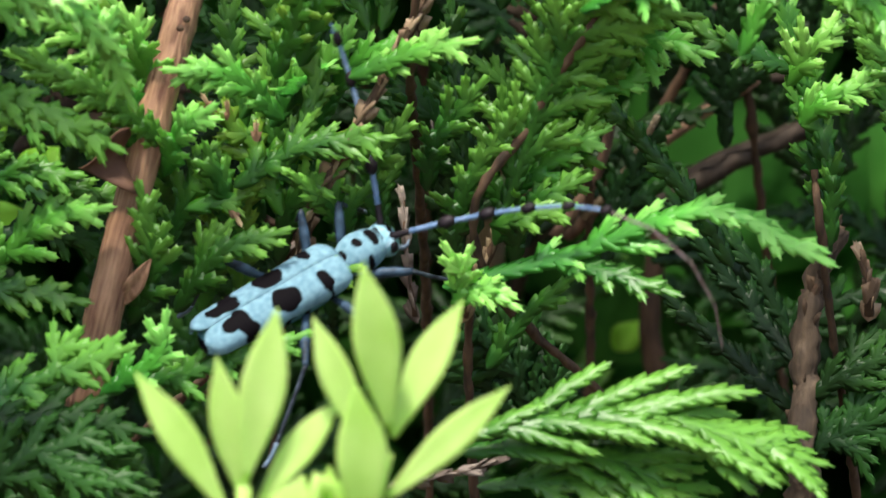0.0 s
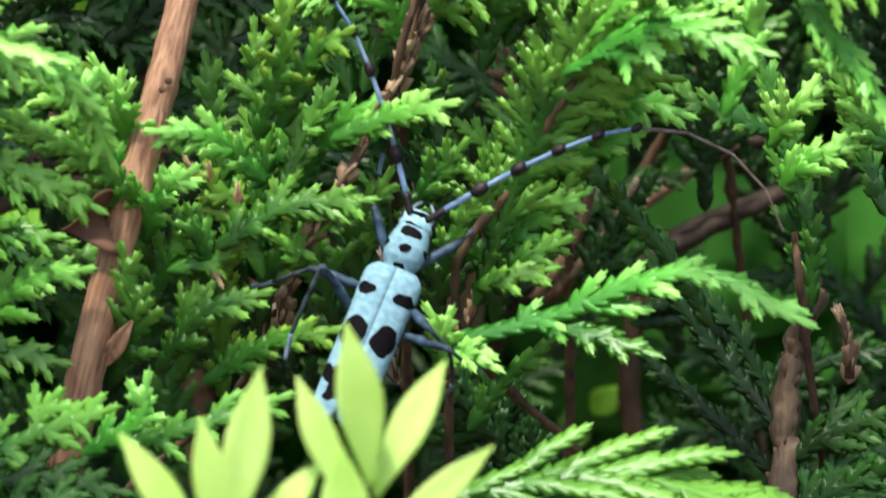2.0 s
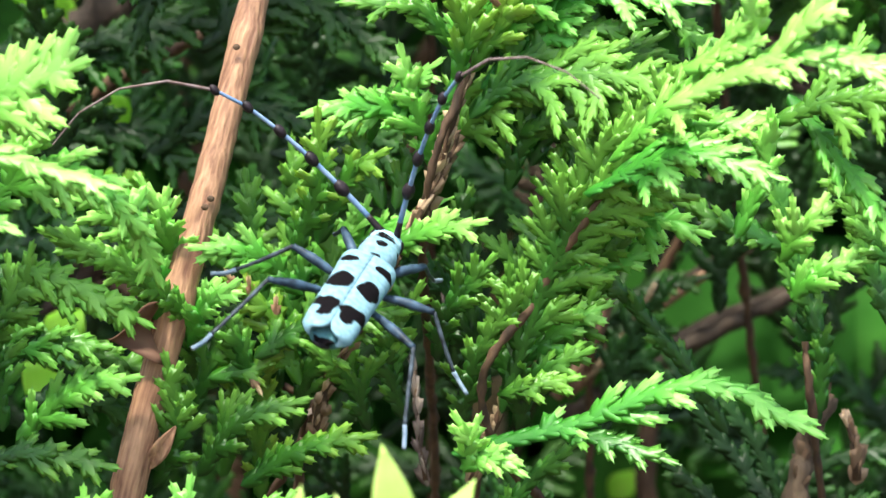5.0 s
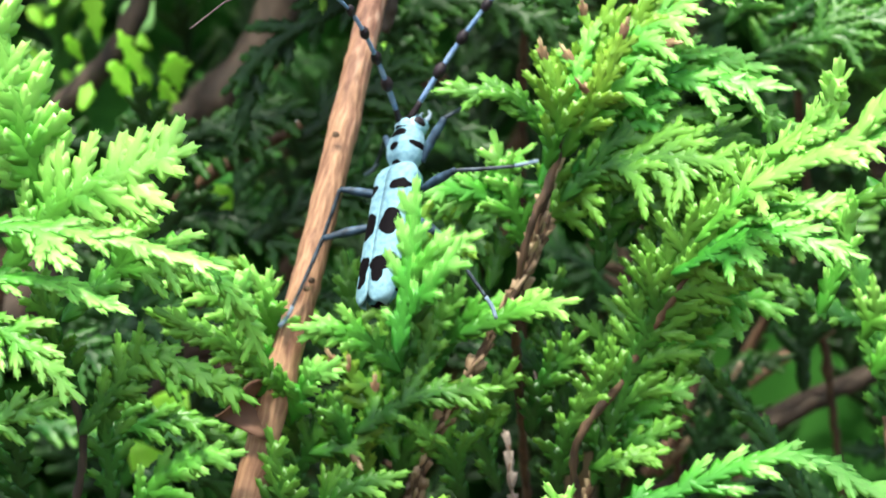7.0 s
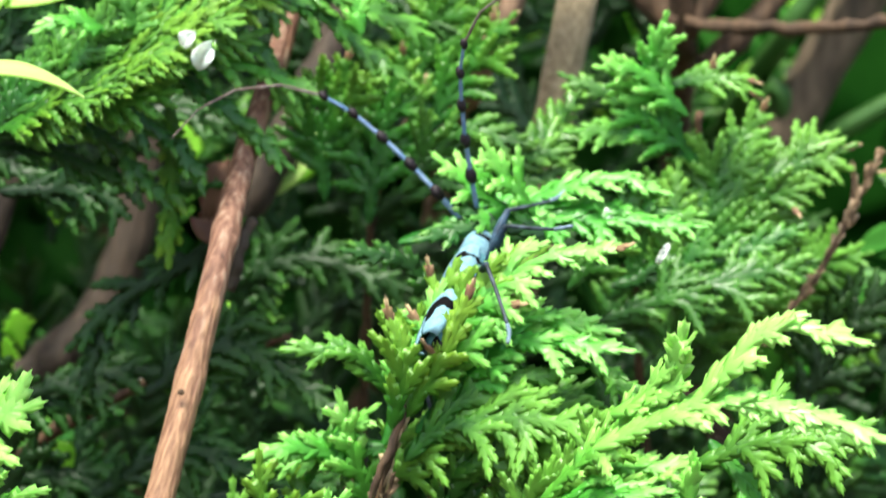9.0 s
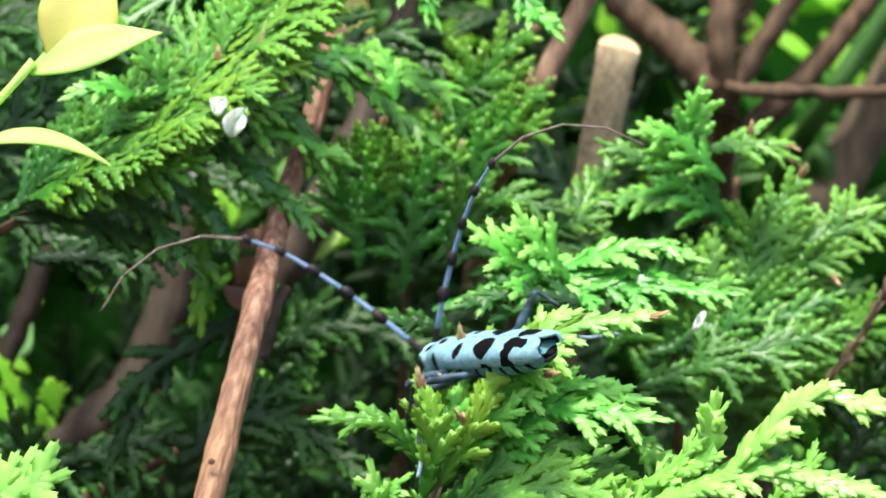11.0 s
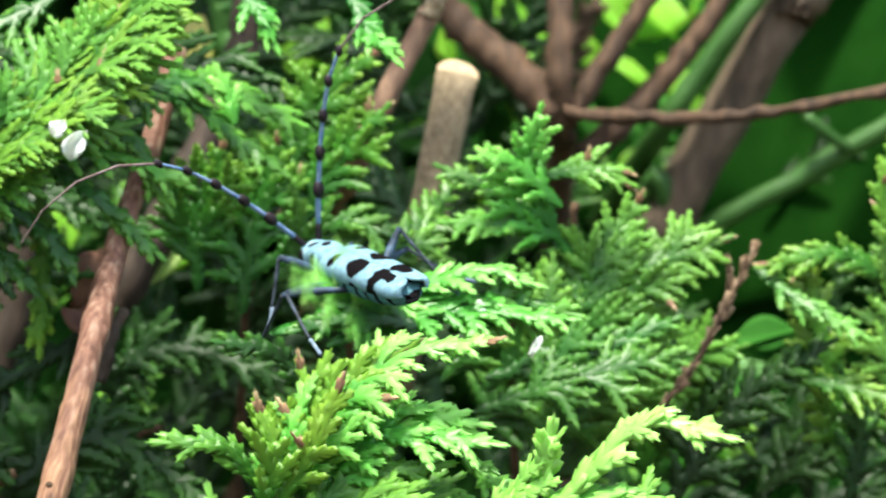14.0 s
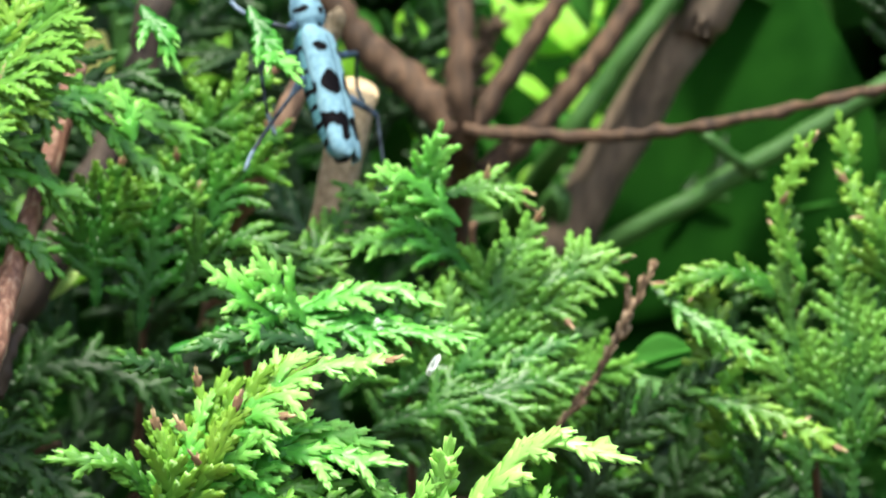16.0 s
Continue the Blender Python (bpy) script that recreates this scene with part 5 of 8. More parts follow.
for i, (b, t, w) in enumerate((((-0.0030, -0.0800, 0.9798), (-0.0053, -0.0820, 0.9949), 0.0051), ((-0.0030, -0.0780, 0.9792), (0.0035, -0.0760, 0.9917), 0.0041), ((-0.0033, -0.0810, 0.9737), (0.0080, -0.0800, 0.9839), 0.0034),
                               ((-0.0053, -0.0800, 0.9783), (-0.0101, -0.0800, 0.9901), 0.0034), ((-0.0050, -0.0820, 0.9697), (-0.0059, -0.0840, 0.9840), 0.0056), ((-0.0152, -0.0780, 0.9730), (-0.0076, -0.0780, 0.9827), 0.0034),
                               ((-0.0161, -0.0800, 0.9752), (-0.0132, -0.0800, 0.9909), 0.0049), ((-0.0163, -0.0790, 0.9731), (-0.0189, -0.0800, 0.9864), 0.0039), ((-0.0178, -0.0820, 0.9727), (-0.0259, -0.0820, 0.9852), 0.0038),
                               ((-0.0137, -0.0820, 0.9681), (-0.0109, -0.0820, 0.9758), 0.005), ((-0.0089, -0.0800, 0.9685), (-0.0084, -0.0800, 0.9765), 0.0034))):
    leaf("leaf", b, t, 0.79 * w, (0.2 * (-1) ** i, -1, 0.35), YOUNG_LEAF, sprig, curl=0.08, fold=0.14, shape=0.55, seed=i)
settle(sprig)

# ---- second sprig, whose leaves reach in from the left later ----
sprig_b = thing("leafy_sprig", (-0.075, -0.05, 0.0), "pale yellow-green broadleaf sprig with pointed leaves", "sprig")
stem("stalk", [(-0.075, -0.05, -0.01), (-0.075, -0.05, 0.6), (-0.07, -0.05, 1.0), (-0.0557, -0.0500, 1.0649), (-0.0485, -0.0500, 1.0706), (-0.0413, -0.0500, 1.0788)], 0.0014, 0.0005, PALE_LEAF, sprig_b)
leaf("leaf", (-0.0419, -0.0500, 1.0781), (-0.0274, -0.0520, 1.0823), 0.0052, (0.1, -1, 0.6), PALE_LEAF, sprig_b, curl=0.1, fold=0.25)
leaf("leaf", (-0.0394, -0.0500, 1.0788), (-0.0329, -0.0500, 1.0895), 0.0085, (0.2, -1, 0.3), YELLOW_LEAF, sprig_b, "yellow leaf", curl=0.1, fold=0.2)
leaf("leaf", (-0.0485, -0.0500, 1.0709), (-0.0325, -0.0520, 1.0691), 0.0036, (0, -0.6, 1), PALE_LEAF, sprig_b, curl=0.25, fold=0.3)
leaf("leaf", (-0.0643, -0.0500, 1.0584), (-0.0495, -0.0520, 1.0552), 0.0022, (0, -0.6, 1), PALE_LEAF, sprig_b, curl=0.2, fold=0.3)
leaf("leaf", (-0.0641, -0.0480, 1.0190), (-0.0602, -0.0500, 1.0207), 0.0036, (0, -0.6, 1), PALE_LEAF, sprig_b, curl=0.25, fold=0.3)
settle(sprig_b)

# ---- cut branch and bare branches behind ----
cut = thing("cut_branch", (0.02, 0.26, 0.0), "upright grey-brown branch with a pale sawn top", "branch")
ct = (0.0279, 0.0550, 1.0992)
stem("branch_stump", [(0.02, 0.26, -0.02), (0.015, 0.26, 0.85), (0.008, 0.14, 1.0), (0.0208, 0.0660, 1.0612), (0.0241, 0.0570, 1.0795), ct], 0.0036, 0.0027, CUT_BARK, cut, sides=20, step=0.003, rough=0.03)
cd = (Vector((0.0279, 0.0550, 1.0992)) - Vector((0.0233, 0.0550, 1.0762))).normalized() * 0.72 + Vector((0.05, -0.69, 0))
v, f = tube_arrays([tuple(Vector(ct) - cd * 0.0012), tuple(Vector(ct) + cd * 0.0004)], 0.0029, 0.0028, sides=24, step=0.0003, rough=0.02)
part("sawn_face", mesh_of("sawn_face", v, f, smooth=False), CUT_WOOD, cut, "pale fresh-cut wood")
settle(cut)

bare = thing("bare_branch", (0.04, 0.26, 0.0), "reddish-brown bare branches forking inside the hedge", "branch")
stem("limb", [(0.04, 0.26, -0.02), (0.045, 0.26, 0.95), (0.0458, 0.1200, 1.0808), (0.0441, 0.0850, 1.0991), (0.0440, 0.0850, 1.1204)], 0.003, 0.002, BARK, bare, rough=0.13, step=0.0016)
stem("limb", [(0.0441, 0.0850, 1.0983), (0.0386, 0.0880, 1.1052), (0.0313, 0.0900, 1.1112), (0.0231, 0.0900, 1.1210)], 0.0028, 0.0024, BARK, bare, rough=0.13, step=0.0016)
stem("limb", [(0.0449, 0.0850, 1.0975), (0.0505, 0.0850, 1.1065), (0.0586, 0.0850, 1.1190)], 0.0016, 0.0014, BARK, bare, rough=0.13, step=0.0016)
stem("limb", [(0.0477, 0.0900, 1.0934), (0.0558, 0.0900, 1.1009), (0.0664, 0.0900, 1.1143), (0.0705, 0.0900, 1.1218)], 0.002, 0.0014, BARK, bare, rough=0.13, step=0.0016)
stem("limb", [(0.0447, 0.0830, 1.0988), (0.0563, 0.0780, 1.0973), (0.0716, 0.0720, 1.0974), (0.0916, 0.0680, 1.1010), (0.1110, 0.0660, 1.1062)], 0.0010, 0.0007, BARK, bare, "rough reddish-brown twig", rough=0.3, step=0.0022)
settle(bare)
bare_b = thing("bare_branch", (-0.02, 0.25, 0.0), "slanting brown branch with a blunt end", "branch")
stem("limb", [(-0.02, 0.25, -0.02), (-0.02, 0.25, 0.9), (0.0086, 0.1200, 1.0683), (0.0136, 0.0500, 1.0845), (0.0238, 0.0460, 1.1062)], 0.0022, 0.0015, TAN_BARK, bare_b, step=0.003)
stem("broken_end", [(0.0235, 0.0455, 1.1053), (0.0245, 0.0450, 1.1072), (0.0254, 0.0450, 1.1080)], 0.0015, 0.0010, CUT_BARK, bare_b, "paler split end", rough=0.2, step=0.0006)
stem("side_twig", [(0.0152, 0.0480, 1.0879), (0.0127, 0.0440, 1.0893), (0.0113, 0.0420, 1.0916)], 0.0006, 0.0003, BARK, bare_b, "thin side twig", rough=0.2, step=0.001)
settle(bare_b)
bare_c = thing("bare_branch", (0.03, 0.25, 0.0), "thick shaded branch crossing behind the sprays", "branch")
stem("limb", [(0.03, 0.25, -0.02), (0.0, 0.25, 0.8), (0.0098, 0.1600, 0.9745), (0.0227, 0.1000, 1.0023), (0.0400, 0.1000, 1.0166), (0.0515, 0.1000, 1.0202)], 0.0014, 0.001, GREY_BARK, bare_c, step=0.003)
stem("limb", [(0.0156, 0.0600, 0.9977), (0.0211, 0.0580, 1.0060), (0.0227, 0.0550, 1.0136)], 0.0008, 0.0006, TAN_BARK, bare_c, "thin pale grey twig")
stem("limb", [(0.0322, 0.1100, 0.9732), (0.0299, 0.1100, 0.9870), (0.0322, 0.1100, 1.0032)], 0.0016, 0.0013, BARK, bare_c)
stem("limb", [(0.0245, 0.0900, 0.9977), (0.0364, 0.0900, 1.0066), (0.0512, 0.0900, 1.0126)], 0.0016, 0.0013, GREY_BARK, bare_c)
stem("limb", [(0.0181, 0.0850, 0.9978), (0.0282, 0.0750, 1.0085), (0.0416, 0.0700, 1.0177)], 0.0009, 0.0006, TAN_BARK, bare_c, "thin brown branch in the shade", rough=0.2)
stem("limb", [(0.0219, 0.0800, 1.0028), (0.0304, 0.0750, 1.0150), (0.0365, 0.0700, 1.0270)], 0.0008, 0.0006, BARK, bare_c, "thin brown branch in the shade", rough=0.2)
stem("limb", [(0.0177, 0.0850, 0.9948), (0.0321, 0.0800, 1.0036), (0.0481, 0.0800, 1.0116)], 0.0015, 0.0010, GREY_BARK, bare_c, "brown branch in the shade", rough=0.2)
stem("limb", [(0.0194, 0.0600, 1.0001), (0.0245, 0.0550, 1.0060), (0.0280, 0.0500, 1.0124)], 0.0006, 0.0004, CUT_BARK, bare_c, "thin pale grey twig", rough=0.2)
settle(bare_c)
bare_d = thing("bare_branch", (-0.08, 0.09, 0.0), "thin brown branch slanting behind the dead stick", "branch")
stem("limb", [(-0.1, 0.16, -0.02), (-0.1, 0.14, 0.85), (-0.0728, 0.0600, 1.0159), (-0.0479, 0.0450, 1.0326), (-0.0336, 0.0400, 1.0411), (-0.0107, 0.0360, 1.0496)], 0.0018, 0.0009, BARK, bare_d, rough=0.2, step=0.0015)
stem("limb", [(-0.0768, 0.0800, 1.0133), (-0.0564, 0.0800, 1.0386), (-0.0359, 0.0800, 1.0599), (-0.0305, 0.0800, 1.0952)], 0.0035, 0.003, GREY_BARK, bare_d, "thick grey limb")
stem("limb", [(-0.0203, 0.0600, 1.0641), (-0.0129, 0.0600, 1.0765), (-0.0025, 0.0650, 1.0991), (0.0004, 0.0650, 1.1133)], 0.0028, 0.0024, GREY_BARK, bare_d, "thick grey limb")
stem("limb", [(-0.0694, 0.0700, 1.0385), (-0.0646, 0.0680, 1.0469), (-0.0559, 0.0660, 1.0560), (-0.0506, 0.0660, 1.0684), (-0.0472, 0.0660, 1.0801), (-0.0440, 0.0700, 1.0885)], 0.0018, 0.0014, GREY_BARK, bare_d, "dark brown limb", rough=0.12)
settle(bare_d)

# ---- broadleaf plant behind ----
back = thing("broadleaf_plant", (0.08, 0.3, 0.0), "large-leaved green plant growing behind the hedge", "plant")
stem("stalk", [(0.08, 0.3, -0.02), (0.05, 0.3, 0.9), (0.0586, 0.1300, 1.0803), (0.0662, 0.1200, 1.0860), (0.0861, 0.1150, 1.0969), (0.1143, 0.1100, 1.1141)], 0.0022, 0.0016, STALK, back, "smooth green stalk")
stem("stalk", [(0.0896, 0.1130, 1.0988), (0.0864, 0.1110, 1.1005), (0.0825, 0.1100, 1.1035)], 0.0009, 0.0008, STALK, back, "short pale side shoot")
stem("stalk", [(0.0542, 0.1400, 1.0902), (0.0610, 0.1120, 1.1007), (0.0673, 0.1080, 1.1100), (0.0754, 0.1060, 1.1209), (0.0813, 0.1060, 1.1288)], 0.0019, 0.0017, STALK, back, "smooth green stalk")
leaf("leaf", (0.0986, 0.1300, 1.0960), (0.1144, 0.1300, 1.1017), 0.008, (0, -0.8, 0.8), MID_LEAF, back, "mid-green leaf")
stem("stalk", [(0.07, 0.3, 0.3), (0.0, 0.25, 0.98), (-0.0018, 0.1100, 1.0940), (-0.0037, 0.1000, 1.1125), (-0.0047, 0.1000, 1.1242)], 0.003, 0.0022, STALK, back, "smooth green stalk")
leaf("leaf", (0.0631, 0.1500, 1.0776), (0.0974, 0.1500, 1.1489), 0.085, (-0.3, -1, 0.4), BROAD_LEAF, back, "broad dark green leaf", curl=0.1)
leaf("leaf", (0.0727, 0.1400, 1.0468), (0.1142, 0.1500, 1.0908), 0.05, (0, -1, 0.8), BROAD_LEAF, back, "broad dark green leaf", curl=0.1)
leaf("leaf", (0.0395, 0.1400, 0.9866), (0.0722, 0.1500, 1.0176), 0.05, (0, -0.8, 0.9), MID_LEAF, back, "broad mid-green leaf", curl=0.1)
leaf("leaf", (0.0318, 0.1400, 0.9938), (0.0622, 0.1500, 1.0218), 0.04, (0, -1, 0.7), MID_LEAF, back, "broad mid-green leaf", curl=0.1)
leaf("leaf", (-0.0069, 0.0900, 1.1131), (-0.0124, 0.0900, 1.1031), 0.008, (0.2, -1, 0.2), YELLOW_LEAF, back, "yellowing leaf", shape=0.5)
leaf("leaf", (-0.0140, 0.0850, 1.1096), (-0.0195, 0.0850, 1.1005), 0.006, (0.2, -1, 0.2), PALE_LEAF, back, "pale leaf")
leaf("leaf", (0.0632, 0.0600, 1.0627), (0.0767, 0.0600, 1.0667), 0.003, (0, -0.7, 1), MID_LEAF, back)
leaf("leaf", (0.0690, 0.0900, 1.0538), (0.0746, 0.0900, 1.0628), 0.0085, (0, -1, 0.6), MID_LEAF, back, "rounded mid-green leaf", shape=0.55, fold=0.08)
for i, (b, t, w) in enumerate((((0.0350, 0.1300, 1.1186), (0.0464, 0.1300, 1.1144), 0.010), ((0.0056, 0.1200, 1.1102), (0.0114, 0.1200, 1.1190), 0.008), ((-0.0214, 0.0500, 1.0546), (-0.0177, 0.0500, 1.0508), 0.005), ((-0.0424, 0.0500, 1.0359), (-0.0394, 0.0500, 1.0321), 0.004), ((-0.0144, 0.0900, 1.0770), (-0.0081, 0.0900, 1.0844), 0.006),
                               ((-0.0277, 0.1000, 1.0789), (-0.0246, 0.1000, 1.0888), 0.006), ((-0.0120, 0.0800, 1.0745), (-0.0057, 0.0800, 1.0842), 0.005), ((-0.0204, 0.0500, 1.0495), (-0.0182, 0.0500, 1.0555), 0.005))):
    leaf("leaf", b, t, w, (0.3 * (-1) ** i, -1, 0.3), SUN_TONED_LEAF, back, "bright green leaf, sunlight in its colour", seed=i, nu=10, nv=4, wave=0.04)
# pale leaf added in place of the light gap beside the stick
leaf("leaf", (-0.0148, 0.0600, 1.0703), (-0.0069, 0.0600, 1.0800), 0.0045, (0.2, -1, 0.4), PALE_LEAF, back, "pale grey-green leaf filling a gap")
leaf("leaf", (0.0695, 0.1000, 1.0583), (0.0773, 0.1000, 1.0649), 0.0095, (0.2, -1, 0.4), SOFT_LEAF, back, "pale green leaf lower down")
leaf("leaf", (0.0663, 0.0600, 1.0645), (0.0755, 0.0600, 1.0654), 0.0050, (0.2, -1, 0.4), MID_LEAF, back, "mid-green leaf")
leaf("leaf", (0.0091, 0.1200, 1.1138), (0.0116, 0.1200, 1.1151), 0.0120, (0.2, -1, 0.4), SUN_TONED_LEAF, back, "bright green leaf, sunlight in its colour")
leaf("leaf", (0.0368, 0.1300, 1.1169), (0.0454, 0.1300, 1.1188), 0.0120, (0.2, -1, 0.4), SUN_TONED_LEAF, back, "bright green leaf, sunlight in its colour")
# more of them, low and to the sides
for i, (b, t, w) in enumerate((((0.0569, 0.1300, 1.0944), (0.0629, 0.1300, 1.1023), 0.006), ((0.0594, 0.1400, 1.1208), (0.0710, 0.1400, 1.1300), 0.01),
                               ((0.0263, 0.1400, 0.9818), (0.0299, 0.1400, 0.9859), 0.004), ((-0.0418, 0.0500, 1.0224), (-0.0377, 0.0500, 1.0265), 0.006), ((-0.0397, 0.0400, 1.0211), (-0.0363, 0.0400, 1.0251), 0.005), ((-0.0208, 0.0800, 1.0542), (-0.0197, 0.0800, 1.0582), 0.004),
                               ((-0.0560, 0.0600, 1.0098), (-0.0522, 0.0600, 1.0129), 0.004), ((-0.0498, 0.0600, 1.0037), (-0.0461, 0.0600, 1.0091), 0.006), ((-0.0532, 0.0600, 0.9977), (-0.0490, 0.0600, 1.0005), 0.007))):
    leaf("leaf", b, t, w, (0.3 * (-1) ** i, -1, 0.3), SUN_TONED_LEAF, back, "bright green leaf, sunlight in its colour", seed=i + 11, nu=10, nv=4, wave=0.04)
# torn patches of a sunlit leaf between the dark branches, the sunlight put into the colour
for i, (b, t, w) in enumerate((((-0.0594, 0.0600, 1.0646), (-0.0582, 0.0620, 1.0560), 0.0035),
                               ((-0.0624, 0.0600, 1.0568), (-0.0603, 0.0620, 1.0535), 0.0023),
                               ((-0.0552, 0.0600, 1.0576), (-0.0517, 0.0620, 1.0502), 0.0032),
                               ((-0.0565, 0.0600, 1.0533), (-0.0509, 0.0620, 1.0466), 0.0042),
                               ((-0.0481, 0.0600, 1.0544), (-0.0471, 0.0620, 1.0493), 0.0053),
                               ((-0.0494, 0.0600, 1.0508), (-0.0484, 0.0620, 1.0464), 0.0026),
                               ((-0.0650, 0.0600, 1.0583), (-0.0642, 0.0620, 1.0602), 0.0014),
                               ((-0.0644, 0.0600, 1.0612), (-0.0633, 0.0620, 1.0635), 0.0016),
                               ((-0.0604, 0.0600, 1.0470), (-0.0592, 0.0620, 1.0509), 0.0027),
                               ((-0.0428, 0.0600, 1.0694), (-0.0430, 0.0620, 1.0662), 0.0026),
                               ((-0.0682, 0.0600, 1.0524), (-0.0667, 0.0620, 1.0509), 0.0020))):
    leaf("leaf", b, t, w, (0.2 * (-1) ** i, -1, 0.7), SUN_TONED_LEAF, back, "yellow-green leaf, sunlight in its colour", seed=i + 40, nu=14, nv=4, shape=0.42, fold=0.1, curl=0.05, ragged=0.65)
leaf("leaf", (-0.0558, 0.0750, 1.0591), (-0.0519, 0.0750, 1.0633), 0.0048, (0.2, -1, 0.4), SOFT_LEAF, back, "pale grey-green leaf filling a gap", curl=0.05)
rng_l = np.random.default_rng(12)
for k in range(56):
    # leaves with sunlight in their colour, glimpsed through the gaps, towards the upper left and between the bare limbs
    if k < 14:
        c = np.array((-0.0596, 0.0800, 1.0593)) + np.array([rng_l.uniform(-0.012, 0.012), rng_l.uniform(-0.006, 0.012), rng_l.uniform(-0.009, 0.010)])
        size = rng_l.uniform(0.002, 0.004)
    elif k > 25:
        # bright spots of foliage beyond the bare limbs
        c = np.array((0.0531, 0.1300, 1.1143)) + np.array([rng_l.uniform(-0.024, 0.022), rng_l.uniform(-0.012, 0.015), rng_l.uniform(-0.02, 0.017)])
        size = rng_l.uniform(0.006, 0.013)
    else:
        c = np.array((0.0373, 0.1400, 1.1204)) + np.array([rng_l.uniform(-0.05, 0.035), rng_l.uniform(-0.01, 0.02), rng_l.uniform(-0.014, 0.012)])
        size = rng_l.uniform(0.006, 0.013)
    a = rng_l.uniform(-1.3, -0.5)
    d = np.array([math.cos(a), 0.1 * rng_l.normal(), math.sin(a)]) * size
    leaf("leaf", tuple(c - d / 2), tuple(c + d / 2), size * rng_l.uniform(0.25, 0.42), (0.5 * rng_l.normal(), -1, 0.6), SUN_TONED_LEAF if k < 26 or k % 3 == 0 else MID_LEAF, back, "bright green leaf, sunlight in its colour" if k < 26 or k % 3 == 0 else "mid-green leaf", seed=k, nu=8, nv=4, wave=0.05)
settle(back)

# ---- small white bits caught in the sprays ----
def white_bit(at, to, w, seed):
    bit = thing("petal", at, "small white petal caught in the foliage", "petal", "fallen white petals")
    leaf("blade", at, to, w, (0.5, -1, 0.7), WHITE_BIT, bit, curl=0.5, fold=1.0, nu=14, nv=6, wave=0.22, shape=0.3 + 0.07 * seed, seed=seed)
    settle(bit)


white_bit((-0.0222, 0.0000, 1.0787), (-0.0198, 0.0000, 1.0822), 0.0023, 1)
white_bit((-0.0238, -0.0030, 1.0809), (-0.0222, -0.0030, 1.0827), 0.0017, 2)
white_bit((-0.0306, 0.0450, 1.0441), (-0.0280, 0.0450, 1.0452), 0.0016, 4)
white_bit((0.0266, 0.0040, 1.0612), (0.0296, 0.0030, 1.0610), 0.001, 5)
white_bit((0.0343, 0.0000, 1.0553), (0.0357, 0.0000, 1.0578), 0.0008, 6)

# ---- the rest of the hedge, above, beside and behind ----
rng_h = np.random.default_rng(5)
N = 26000
px = rng_h.uniform(-1.6, 1.6, N)
py = 0.17 + 0.75 * rng_h.random(N)
pz = rng_h.uniform(0.05, 2.0, N)
top_edge = 1.75 + 0.18 * np.sin(px * 3.1) + 0.1 * np.sin(px * 7.7 + 1) + 0.08 * rng_h.normal(size=N)
side_edge = 1.45 + 0.15 * np.sin(pz * 5.0) + 0.08 * rng_h.normal(size=N)
front_edge = 0.19 + 0.05 * np.sin(px * 9 + pz * 6) + 0.03 * rng_h.normal(size=N)
keep = (pz < top_edge) & (np.abs(px) < side_edge) & (py > front_edge)
px, py, pz = px[keep], py[keep], pz[keep]
near = (np.abs(px) < 0.22) & (pz < 1.3) & (pz > 0.9) & (py < 0.17)
px, py, pz = px[~near], py[~near], pz[~near]
m = len(px)
M = 16000
px = np.concatenate([px, rng_h.uniform(-0.4, 0.5, M)])
py = np.concatenate([py, 0.17 + 0.3 * rng_h.random(M)])
pz = np.concatenate([pz, rng_h.uniform(0.75, 1.5, M)])
# unseen overhang above the view, added to keep sun off the left-hand sprays
SHADE_OVERHANG = 9000
px = np.concatenate([px, rng_h.uniform(-0.5, 0.0, SHADE_OVERHANG)])
py = np.concatenate([py, 0.06 + 0.14 * rng_h.random(SHADE_OVERHANG)])
pz = np.concatenate([pz, rng_h.uniform(1.2, 1.55, SHADE_OVERHANG)])
m = len(px)
dirs = rng_h.normal(size=(m, 3)) + np.array([0, -0.3, 0.9])
dirs /= np.linalg.norm(dirs, axis=1)[:, None]
oth = np.cross(dirs, rng_h.normal(size=(m, 3)))
oth /= np.linalg.norm(oth, axis=1)[:, None]
ln = rng_h.uniform(0.03, 0.07, m)[:, None]
ln[-M:] *= 0.6
c = np.stack([px, py, pz], 1)
vv = np.stack([c, c + dirs * ln * 0.5 + oth * ln * 0.28, c + dirs * ln, c + dirs * ln * 0.5 - oth * ln * 0.28, c + dirs * ln * 0.5 + np.cross(dirs, oth) * ln * 0.1], 1)
ff = np.array([(0, 1, 4), (1, 2, 4), (2, 3, 4), (3, 0, 4)])[None] + (np.arange(m) * 5)[:, None, None]
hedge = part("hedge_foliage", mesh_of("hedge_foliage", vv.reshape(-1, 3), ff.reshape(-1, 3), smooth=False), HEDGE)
tagged(hedge, "dense dark green foliage of the hedge behind, with an added shading overhang", "hedge", kind="stuff")

